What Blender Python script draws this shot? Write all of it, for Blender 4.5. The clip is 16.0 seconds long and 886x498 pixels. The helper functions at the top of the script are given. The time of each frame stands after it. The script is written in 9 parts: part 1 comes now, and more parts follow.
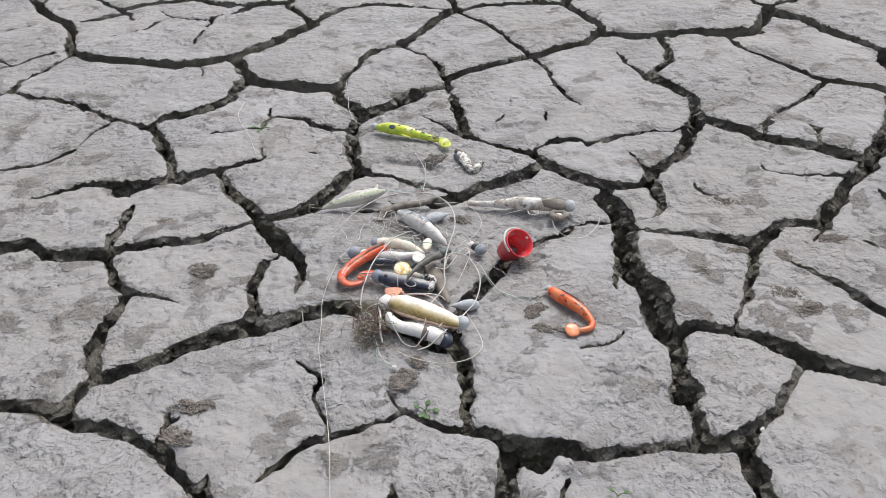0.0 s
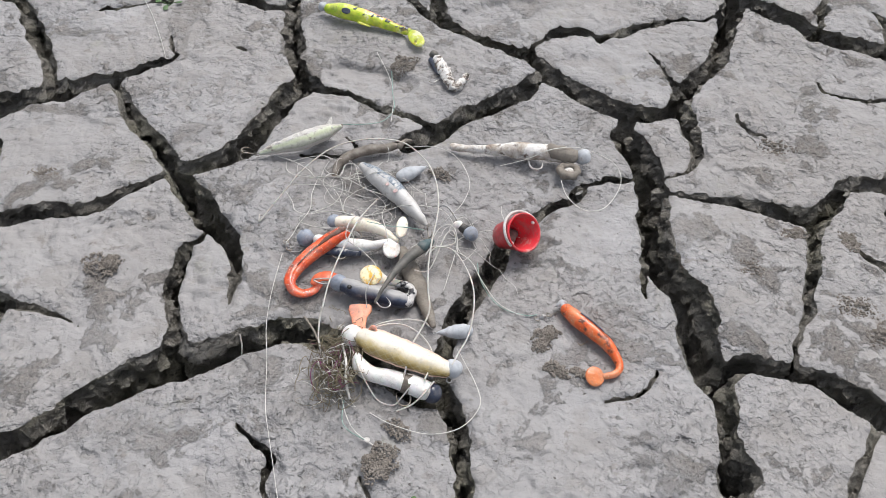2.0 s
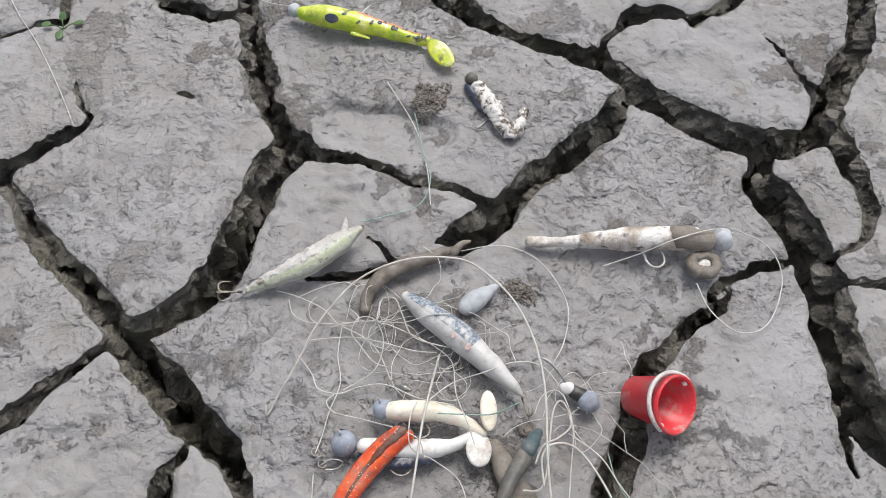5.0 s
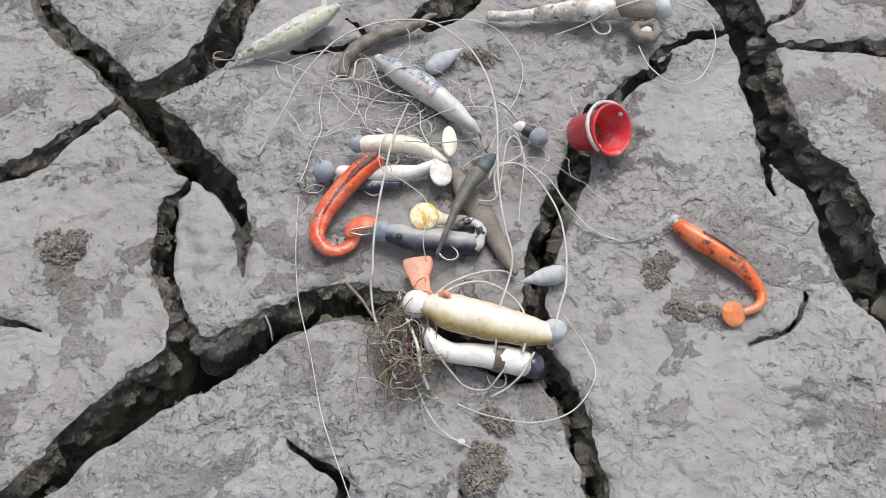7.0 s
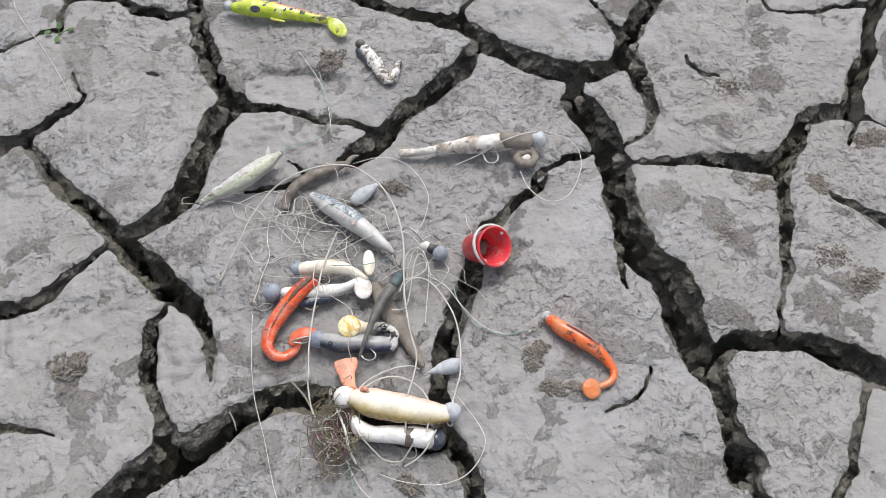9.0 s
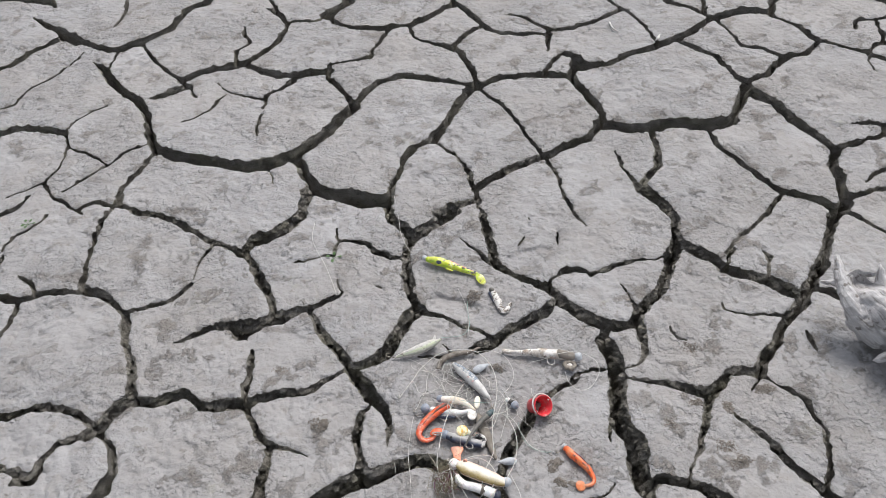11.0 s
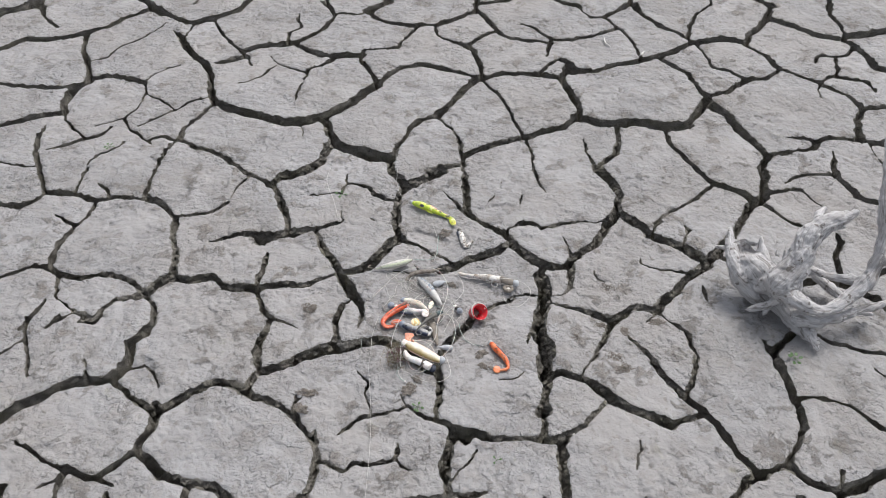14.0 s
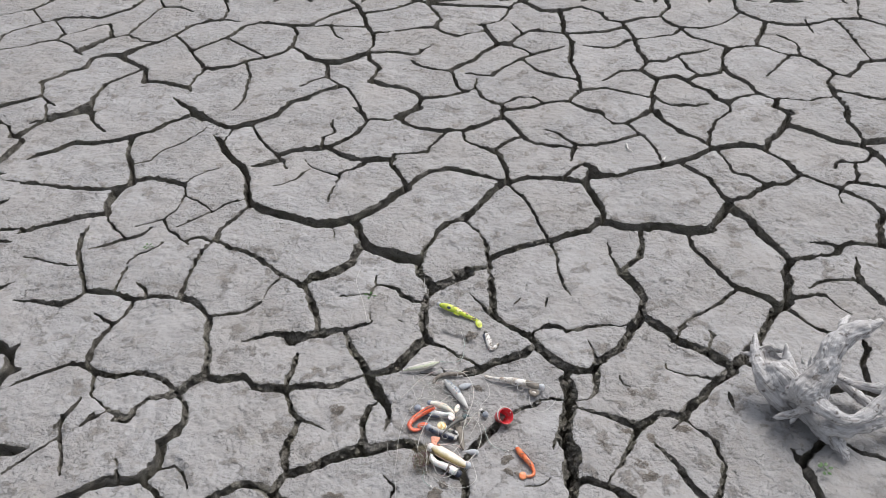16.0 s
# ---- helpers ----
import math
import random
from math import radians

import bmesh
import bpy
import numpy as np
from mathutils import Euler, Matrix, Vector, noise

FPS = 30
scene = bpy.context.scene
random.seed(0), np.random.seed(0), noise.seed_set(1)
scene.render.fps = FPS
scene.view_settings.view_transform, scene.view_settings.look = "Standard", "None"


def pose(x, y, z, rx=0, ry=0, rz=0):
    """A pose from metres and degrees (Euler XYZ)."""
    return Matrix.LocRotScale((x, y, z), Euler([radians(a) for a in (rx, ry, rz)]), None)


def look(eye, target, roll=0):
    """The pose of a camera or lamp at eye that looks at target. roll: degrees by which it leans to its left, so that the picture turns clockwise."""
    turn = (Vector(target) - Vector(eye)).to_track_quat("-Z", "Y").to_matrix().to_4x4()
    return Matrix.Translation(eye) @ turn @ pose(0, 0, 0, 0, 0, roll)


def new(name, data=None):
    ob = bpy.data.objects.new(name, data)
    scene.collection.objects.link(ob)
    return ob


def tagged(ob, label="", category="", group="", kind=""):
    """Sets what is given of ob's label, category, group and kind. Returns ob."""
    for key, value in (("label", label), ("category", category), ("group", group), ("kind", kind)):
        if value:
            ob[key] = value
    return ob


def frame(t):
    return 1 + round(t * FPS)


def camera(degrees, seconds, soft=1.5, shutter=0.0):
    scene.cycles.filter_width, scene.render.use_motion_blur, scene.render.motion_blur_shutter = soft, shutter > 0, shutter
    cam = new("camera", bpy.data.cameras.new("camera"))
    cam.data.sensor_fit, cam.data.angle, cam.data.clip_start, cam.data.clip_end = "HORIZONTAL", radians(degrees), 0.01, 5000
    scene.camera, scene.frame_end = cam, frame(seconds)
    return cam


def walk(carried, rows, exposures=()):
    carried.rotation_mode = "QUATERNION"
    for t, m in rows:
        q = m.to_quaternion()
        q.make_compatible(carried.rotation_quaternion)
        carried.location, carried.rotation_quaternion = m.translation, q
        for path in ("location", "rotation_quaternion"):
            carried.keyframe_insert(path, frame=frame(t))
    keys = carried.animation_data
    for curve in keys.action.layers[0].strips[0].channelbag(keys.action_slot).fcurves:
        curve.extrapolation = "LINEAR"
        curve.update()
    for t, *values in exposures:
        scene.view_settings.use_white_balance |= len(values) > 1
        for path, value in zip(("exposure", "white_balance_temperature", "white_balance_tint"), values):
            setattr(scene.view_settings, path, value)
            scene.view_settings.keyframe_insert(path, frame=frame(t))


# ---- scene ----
cam = camera(58.1, 16.0, soft=0.6, shutter=0.0)
PATH = [
    (0.0, (0.0748, 0.1015, 0.5031), (0.0005, 2.0209, -0.7656), -1.60),
    (0.5, (0.0527, 0.1287, 0.4767), (0.0086, 2.0064, -0.8543), -1.30),
    (1.0, (0.0387, 0.1713, 0.4939), (0.0657, 1.9384, -0.9821), 0.20),
    (1.5, (0.0031, 0.2480, 0.6010), (0.0837, 1.8585, -1.0419), 2.10),
    (2.0, (0.0363, 0.4071, 0.5331), (0.1283, 1.8527, -1.2572), 2.80),
    (2.5, (0.0198, 0.5215, 0.4813), (0.1548, 1.8518, -1.3919), 3.90),
    (3.0, (-0.0295, 0.6305, 0.3765), (0.1470, 1.8558, -1.5646), 4.40),
    (3.5, (-0.0371, 0.6657, 0.3799), (0.1541, 1.7987, -1.6153), 4.30),
    (4.0, (-0.0133, 0.7043, 0.4053), (0.1948, 1.8025, -1.6084), 3.50),
    (4.2, (-0.0132, 0.7205, 0.4214), (0.2016, 1.8308, -1.5842), 3.00),
    (6.3, (-0.0586, 0.6570, 0.4594), (0.1543, 1.7271, -1.5693), 3.00),
    (6.5, (-0.0532, 0.6219, 0.4548), (0.1454, 1.6874, -1.5761), 2.20),
    (7.0, (-0.0199, 0.5605, 0.4444), (0.1347, 1.5796, -1.6141), -0.40),
    (7.5, (0.0060, 0.5515, 0.4847), (0.1298, 1.5465, -1.5877), -2.90),
    (8.0, (0.0147, 0.5300, 0.5192), (0.1337, 1.5670, -1.5336), -4.10),
    (8.5, (0.0165, 0.5241, 0.5411), (0.1571, 1.5998, -1.4898), -4.30),
    (9.0, (0.0401, 0.5304, 0.5895), (0.2156, 1.6403, -1.4207), -3.70),
    (9.5, (0.0147, 0.5150, 0.6885), (0.1912, 1.6826, -1.2872), -3.30),
    (10.0, (-0.0101, 0.4788, 0.8289), (0.1059, 1.7436, -1.0915), -2.70),
    (10.2, (-0.0226, 0.4221, 0.8727), (0.0605, 1.7679, -0.9947), -2.50),
    (12.3, (0.1211, -0.2220, 1.3160), (-0.0678, 1.6185, -0.0541), -0.60),
    (12.5, (0.1414, -0.2293, 1.3229), (-0.0580, 1.5970, -0.0656), -0.20),
    (13.0, (0.1566, -0.2559, 1.2296), (-0.0558, 1.5067, -0.2360), 0.20),
    (13.5, (0.1636, -0.2553, 1.2100), (-0.0411, 1.4432, -0.3316), 0.80),
    (14.0, (0.1729, -0.2549, 1.2192), (-0.0111, 1.4132, -0.3569), 1.10),
    (14.5, (0.1773, -0.2575, 1.2250), (-0.0011, 1.4078, -0.3546), 1.00),
    (15.0, (0.1772, -0.2587, 1.2377), (-0.0134, 1.4284, -0.3178), 0.80),
    (15.5, (0.1770, -0.2610, 1.2515), (-0.0503, 1.4728, -0.2464), 0.40),
    (16.0, (0.1685, -0.2661, 1.2688), (-0.1097, 1.5560, -0.1117), 0.10),
]
walk(cam, [(t, look(eye, target, roll)) for t, eye, target, roll in PATH],
     exposures=((0.0, 0.46), (2.2, 0.46), (3.2, 0.36), (4.2, 0.33), (6.3, 0.38), (7.5, 0.38), (9.0, 0.42), (10.0, 0.46), (16.0, 0.42)))

# ---- light: an overcast sky with a broad, weak sun ----
SUN_TURN, SUN_HIGH = radians(25), radians(64)
world = bpy.data.worlds.new("overcast_sky")
scene.world = world
world.use_nodes = True
wn, wl = world.node_tree.nodes, world.node_tree.links
sky = wn.new("ShaderNodeTexSky")
sky.sky_type, sky.sun_disc = "NISHITA", False
sky.sun_elevation, sky.sun_rotation = SUN_HIGH, SUN_TURN
sky.air_density, sky.dust_density, sky.ozone_density = 1.0, 4.0, 1.0
grey = wn.new("ShaderNodeHueSaturation")
grey.inputs["Saturation"].default_value = 0.42
wl.new(sky.outputs["Color"], grey.inputs["Color"])
wl.new(grey.outputs["Color"], wn["Background"].inputs["Color"])
wn["Background"].inputs["Strength"].default_value = 0.122
sun = new("sun", bpy.data.lights.new("sun", "SUN"))
sun.data.energy, sun.data.angle, sun.data.color = 1.55, radians(30), (1.0, 0.97, 0.94)
sun.matrix_world = look((4 * math.sin(SUN_TURN), 4 * math.cos(SUN_TURN), 8.2), (0, 0, 0))


# ---- materials ----
def material(name):
    m = bpy.data.materials.new(name)
    m.use_nodes = True
    return m, m.node_tree.nodes, m.node_tree.links, m.node_tree.nodes["Principled BSDF"]


def coords(n):
    return n.new("ShaderNodeTexCoord").outputs["Object"]


def noise_tex(n, l, vec, scale, detail=4.0, rough=0.55, warp=0.0):
    t = n.new("ShaderNodeTexNoise")
    t.inputs["Scale"].default_value, t.inputs["Detail"].default_value = scale, detail
    t.inputs["Roughness"].default_value, t.inputs["Distortion"].default_value = rough, warp
    l.new(vec, t.inputs["Vector"])
    return t.outputs["Fac"]


def ramp(n, l, fac, *stops):
    r = n.new("ShaderNodeValToRGB")
    while len(r.color_ramp.elements) < len(stops):
        r.color_ramp.elements.new(0.5)
    for e, (at, c) in zip(r.color_ramp.elements, stops):
        e.position, e.color = at, (*c, 1) if len(c) == 3 else c
    l.new(fac, r.inputs["Fac"])
    return r.outputs["Color"]


def mix(n, l, fac, a, b, mode="MIX"):
    m = n.new("ShaderNodeMix")
    m.data_type, m.blend_type = "RGBA", mode
    for socket, v in ((m.inputs["Factor"], fac), (m.inputs["A"], a), (m.inputs["B"], b)):
        if hasattr(v, "default_value"):
            l.new(v, socket)
        else:
            socket.default_value = v if isinstance(v, float) else (*v, 1)
    return m.outputs["Result"]


def bump(n, l, height, strength, dist, below=None):
    b = n.new("ShaderNodeBump")
    b.inputs["Strength"].default_value, b.inputs["Distance"].default_value = strength, dist
    l.new(height, b.inputs["Height"])
    if below:
        l.new(below, b.inputs["Normal"])
    return b.outputs["Normal"]


def grain(name, stops, scale, rough, bumps=(), metal=0.0, spots=None, coat=0.0, trans=0.0, sub=0.0, spec=0.5, dirt=0.0):
    """A surface whose colour runs through stops by a noise of that scale; bumps: (scale, strength, metres); spots: (scale, low, high, colour)."""
    m, n, l, p = material(name)
    vec = coords(n)
    col = ramp(n, l, noise_tex(n, l, vec, scale, 6.0, 0.6, 0.3), *stops)
    if spots:
        s, lo, hi, c = spots
        col = mix(n, l, ramp(n, l, noise_tex(n, l, vec, s, 5.0, 0.6), (lo, (0, 0, 0)), (hi, (1, 1, 1))), col, c)
    if dirt:
        smear = noise_tex(n, l, vec, 70.0, 8.0, 0.72, 0.2)
        dust = noise_tex(n, l, vec, 330.0, 5.0, 0.75)
        col = mix(n, l, ramp(n, l, smear, (0.53 - 0.1 * dirt, (0, 0, 0)), (0.63, (dirt,) * 3)), col, (0.235, 0.215, 0.19))
        col = mix(n, l, ramp(n, l, dust, (0.57 - 0.06 * dirt, (0, 0, 0)), (0.65, (dirt,) * 3)), col, (0.15, 0.13, 0.11))
    l.new(col, p.inputs["Base Color"])
    p.inputs["Metallic"].default_value, p.inputs["Coat Weight"].default_value = metal, coat
    p.inputs["Specular IOR Level"].default_value = spec
    p.inputs["Transmission Weight"].default_value = trans
    p.inputs["Subsurface Weight"].default_value, p.inputs["Subsurface Scale"].default_value = sub, 0.004
    l.new(ramp(n, l, noise_tex(n, l, vec, scale * 2.3, 3.0), (0.3, (rough * 0.8,) * 3), (0.7, (min(1, rough * 1.2),) * 3)), p.inputs["Roughness"])
    normal = None
    for s, k, d in bumps:
        normal = bump(n, l, noise_tex(n, l, vec, s, 5.0, 0.6), k, d, normal)
    if normal:
        l.new(normal, p.inputs["Normal"])
    return m


def steps(n, l, noise_out, *edges):
    """Flat terraces with sharp edges out of a noise: each edge is (where, how wide, how high)."""
    total = None
    for at, wide, high in edges:
        one = ramp(n, l, noise_out, (at, (0, 0, 0)), (at + wide, (high,) * 3))
        total = one if total is None else mix(n, l, 1.0, total, one, "ADD")
    return total


def mud_material():
    m, n, l, p = material("dried_mud")
    vec = coords(n)
    broad = noise_tex(n, l, vec, 3.5, 4.0, 0.55, 0.3)
    patch = noise_tex(n, l, vec, 15.0, 7.0, 0.65)
    lump = noise_tex(n, l, vec, 48.0, 2.0, 0.45, 0.3)
    speck = noise_tex(n, l, vec, 330.0, 4.0, 0.7)
    fine = noise_tex(n, l, vec, 1100.0, 3.0, 0.7)
    col = ramp(n, l, patch, (0.3, (0.247, 0.241, 0.241)), (0.5, (0.297, 0.293, 0.295)), (0.68, (0.342, 0.339, 0.344)))
    col = mix(n, l, ramp(n, l, broad, (0.42, (0, 0, 0)), (0.66, (0.7, 0.7, 0.7))), col, (0.284, 0.27, 0.26))
    # thin crust that has flaked off in ragged sheets, the bed below a little browner
    tear = noise_tex(n, l, vec, 34.0, 4.0, 0.5)
    chip = noise_tex(n, l, vec, 85.0, 4.0, 0.5)
    scab = noise_tex(n, l, vec, 190.0, 4.0, 0.55)
    worn = ramp(n, l, noise_tex(n, l, vec, 5.5, 4.0, 0.6), (0.4, (0.25,) * 3), (0.58, (1, 1, 1)))
    col = mix(n, l, ramp(n, l, tear, (0.38, (0.4, 0.4, 0.4)), (0.44, (0, 0, 0))), col, (0.235, 0.222, 0.208))
    # old prints and worm casts: brown, rough blotches a few centimetres across, thick on some plates and missing on others
    blotch = noise_tex(n, l, vec, 17.0, 9.0, 0.7, 0.15)
    some = ramp(n, l, noise_tex(n, l, vec, 3.1, 3.0, 0.5), (0.4, (0.4,) * 3), (0.52, (1, 1, 1)))
    rough = mix(n, l, 1.0, ramp(n, l, blotch, (0.56, (0, 0, 0)), (0.58, (0.6, 0.6, 0.6)), (0.63, (1, 1, 1))), some, "MULTIPLY")
    crumb = ramp(n, l, speck, (0.4, (0.125, 0.108, 0.093)), (0.58, (0.25, 0.225, 0.198)))
    col = mix(n, l, mix(n, l, 1.0, rough, (0.66, 0.66, 0.66), "MULTIPLY"), col, crumb)
    # scuffs and dimples the size of a fingertip; the dimples are only shade painted as dark spots
    scuff_shade = mix(n, l, 1.0, ramp(n, l, noise_tex(n, l, vec, 52.0, 6.0, 0.66), (0.36, (0.6, 0.6, 0.6)), (0.4, (0, 0, 0))), ramp(n, l, noise_tex(n, l, vec, 8.0, 4.0, 0.6), (0.42, (0.2,) * 3), (0.56, (1, 1, 1))), "MULTIPLY")
    col = mix(n, l, scuff_shade, col, (0.175, 0.16, 0.144))
    # small pits, their shade put into the colour, and pale grains
    pits = noise_tex(n, l, vec, 150.0, 4.0, 0.62)
    col = mix(n, l, ramp(n, l, pits, (0.28, (0.8, 0.8, 0.8)), (0.315, (0, 0, 0))), col, (0.13, 0.118, 0.105))
    col = mix(n, l, ramp(n, l, speck, (0.7, (0, 0, 0)), (0.76, (0.4, 0.4, 0.4))), col, (0.46, 0.455, 0.45))
    algae = noise_tex(n, l, vec, 12.0, 6.0, 0.72, 0.3)
    col = mix(n, l, ramp(n, l, algae, (0.62, (0, 0, 0)), (0.74, (0.4, 0.4, 0.4))), col, (0.2, 0.2, 0.11))
    own = n.new("ShaderNodeObjectInfo").outputs["Random"]
    col = mix(n, l, 0.6, col, ramp(n, l, own, (0.0, (0.94, 0.935, 0.93)), (1.0, (1.06, 1.06, 1.06))), "MULTIPLY")
    l.new(col, p.inputs["Base Color"])
    p.inputs["Specular IOR Level"].default_value = 0.4
    l.new(ramp(n, l, patch, (0.3, (0.55,) * 3), (0.7, (0.8,) * 3)), p.inputs["Roughness"])
    nrm = bump(n, l, lump, 1.0, 0.006)
    nrm = bump(n, l, mix(n, l, 1.0, steps(n, l, tear, (0.4, 0.06, 0.5), (0.56, 0.07, 0.5)), worn, "MULTIPLY"), 1.0, 0.0036, nrm)
    nrm = bump(n, l, mix(n, l, 1.0, chip, worn, "MULTIPLY"), 1.0, 0.0065, nrm)
    nrm = bump(n, l, mix(n, l, 1.0, ramp(n, l, scab, (0.36, (0, 0, 0)), (0.46, (0.7, 0.7, 0.7)), (0.7, (1, 1, 1))), worn, "MULTIPLY"), 1.0, 0.0016, nrm)
    nrm = bump(n, l, ramp(n, l, pits, (0.27, (0, 0, 0)), (0.33, (1, 1, 1))), 1.0, 0.0012, nrm)
    grit = mix(n, l, 1.0, speck, mix(n, l, rough, (0.12, 0.12, 0.12), (1.0, 1.0, 1.0)), "MULTIPLY")
    nrm = bump(n, l, grit, 1.0, 0.0036, nrm)
    nrm = bump(n, l, fine, 0.4, 0.0004, nrm)
    l.new(nrm, p.inputs["Normal"])
    return m


# crack sides: damp olive mud, with shade put into its darker colour
def damp_shaded_material():
    m, n, l, p = material("damp_shaded_mud")
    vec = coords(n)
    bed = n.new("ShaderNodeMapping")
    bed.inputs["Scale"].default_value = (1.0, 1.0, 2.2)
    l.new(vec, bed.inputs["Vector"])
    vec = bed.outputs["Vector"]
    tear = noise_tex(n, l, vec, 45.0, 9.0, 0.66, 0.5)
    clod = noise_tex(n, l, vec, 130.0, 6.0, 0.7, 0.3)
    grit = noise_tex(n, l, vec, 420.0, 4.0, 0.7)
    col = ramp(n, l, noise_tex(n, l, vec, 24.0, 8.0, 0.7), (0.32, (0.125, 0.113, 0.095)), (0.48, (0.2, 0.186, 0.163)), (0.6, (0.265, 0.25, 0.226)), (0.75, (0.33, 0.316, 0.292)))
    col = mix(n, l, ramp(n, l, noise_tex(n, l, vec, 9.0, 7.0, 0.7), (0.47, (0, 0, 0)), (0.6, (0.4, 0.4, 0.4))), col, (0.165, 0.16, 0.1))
    # recesses painted near black and lumps paler, in place of shade and light
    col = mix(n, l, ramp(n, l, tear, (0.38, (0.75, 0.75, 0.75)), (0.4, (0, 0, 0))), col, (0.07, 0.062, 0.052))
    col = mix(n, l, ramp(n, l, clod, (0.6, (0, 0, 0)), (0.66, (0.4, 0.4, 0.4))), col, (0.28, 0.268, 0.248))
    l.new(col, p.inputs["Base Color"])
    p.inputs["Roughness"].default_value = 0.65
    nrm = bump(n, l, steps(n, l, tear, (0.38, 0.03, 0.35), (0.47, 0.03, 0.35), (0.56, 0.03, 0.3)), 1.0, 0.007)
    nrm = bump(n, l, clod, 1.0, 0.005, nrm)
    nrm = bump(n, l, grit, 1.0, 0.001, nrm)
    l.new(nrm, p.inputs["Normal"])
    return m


MUD, DAMP_SHADED = mud_material(), damp_shaded_material()

# ---- the cracks, in plan: places along the middle in metres, each with the opening there in millimetres ----
CRACKS = []


def crack(*points):
    CRACKS.append([(x, y, mm / 1000) for x, y, mm in points])


crack((-1.450, 1.674, 26.8), (-1.394, 1.745, 26.8), (-1.352, 1.800, 27.5), (-1.289, 1.802, 26.8), (-1.238, 1.827, 27.8), (-1.185, 1.870, 27.3), (-1.140, 1.914, 25.8), (-1.111, 1.975, 25.7), (-1.058, 2.029, 28), (-1.031, 2.033, 27.7))
crack((-1.085, 2.098, 15.9), (-1.040, 2.056, 16.5), (-0.998, 2.022, 17.9), (-0.948, 1.991, 20.9), (-0.896, 1.975, 27.4), (-0.841, 2.006, 27.3), (-0.791, 2.052, 25.9), (-0.765, 2.088, 21.2), (-0.754, 2.146, 17.9))
crack((-1.180, 1.860, 20.5), (-1.156, 1.768, 18.8), (-1.106, 1.692, 18.4), (-1.068, 1.618, 18.6), (-1.055, 1.589, 18.7))
crack((-1.378, 1.553, 21.9), (-1.288, 1.550, 21.9), (-1.219, 1.548, 22.2), (-1.152, 1.548, 24), (-1.088, 1.569, 25.1), (-1.055, 1.589, 25.2))
crack((-1.059, 1.597, 24.5), (-1.036, 1.622, 25.3), (-0.998, 1.631, 23.3), (-0.945, 1.626, 21), (-0.897, 1.611, 19.9))
crack((-0.900, 1.620, 5.5), (-0.885, 1.665, 5.9), (-0.862, 1.694, 6.8), (-0.828, 1.718, 7))
crack((-1.106, 1.698, 7), (-1.088, 1.717, 7.3), (-1.059, 1.731, 6.4), (-1.055, 1.783, 5.9), (-1.027, 1.821, 6.9), (-0.997, 1.858, 6.4), (-0.982, 1.910, 5.6), (-0.966, 1.965, 5.6))
crack((-1.067, 1.578, 35.2), (-1.081, 1.555, 29.4), (-1.081, 1.511, 22.6), (-1.068, 1.461, 19), (-1.049, 1.431, 18.1))
crack((-1.250, 1.299, 24.2), (-1.183, 1.358, 24.2), (-1.151, 1.387, 24.2), (-1.102, 1.415, 24.1), (-1.052, 1.438, 24))
crack((-1.049, 1.431, 6.8), (-1.020, 1.394, 7.2), (-0.980, 1.360, 7.6), (-0.941, 1.327, 7.7))
crack((-0.896, 1.398, 11.4), (-0.915, 1.353, 12.6), (-0.944, 1.332, 13.1), (-0.975, 1.302, 13.2), (-1.022, 1.273, 13.3))
crack((-0.945, 1.386, 6.5), (-0.911, 1.414, 6.4), (-0.882, 1.437, 6.1), (-0.867, 1.478, 4.9), (-0.867, 1.518, 4), (-0.874, 1.554, 3.7))
crack((-0.897, 1.611, 3.3), (-0.871, 1.555, 3.9), (-0.827, 1.540, 4.6), (-0.761, 1.493, 4.4))
crack((-0.761, 1.493, 5.3), (-0.744, 1.535, 6), (-0.717, 1.550, 6.6), (-0.692, 1.565, 6.6))
crack((-0.761, 1.493, 6.1), (-0.783, 1.468, 6), (-0.808, 1.431, 6), (-0.835, 1.401, 6.2))
crack((-0.882, 1.437, 6.9), (-0.854, 1.391, 7.6), (-0.812, 1.365, 8.7), (-0.765, 1.331, 8.5))
crack((-0.930, 1.918, 22.2), (-0.883, 1.867, 21.4), (-0.831, 1.797, 22.4), (-0.767, 1.740, 22.3), (-0.725, 1.682, 19.2), (-0.708, 1.622, 19.2), (-0.685, 1.566, 19.2), (-0.661, 1.526, 19.8))
crack((-0.819, 1.994, 7.6), (-0.778, 1.929, 8), (-0.733, 1.874, 8.9), (-0.682, 1.825, 9.1), (-0.650, 1.789, 8.1), (-0.623, 1.744, 7.7))
crack((-0.674, 1.827, 24.9), (-0.625, 1.868, 25.8), (-0.558, 1.885, 26.2), (-0.514, 1.919, 24.9))
crack((-0.739, 1.744, 25.5), (-0.706, 1.762, 25.2), (-0.660, 1.798, 24.6))
crack((-0.690, 1.580, 19.5), (-0.665, 1.540, 23.8), (-0.618, 1.518, 29.6), (-0.566, 1.503, 30.3), (-0.496, 1.480, 31.2), (-0.447, 1.473, 34.1), (-0.404, 1.485, 34.7))
crack((-0.667, 1.531, 17.9), (-0.688, 1.467, 18.1), (-0.707, 1.411, 16.1), (-0.703, 1.360, 15.8), (-0.716, 1.315, 15.4), (-0.713, 1.248, 14.1), (-0.709, 1.203, 13.6), (-0.700, 1.127, 13.7))
crack((-0.777, 1.354, 13), (-0.753, 1.371, 12.5), (-0.719, 1.362, 10.6), (-0.701, 1.355, 10))
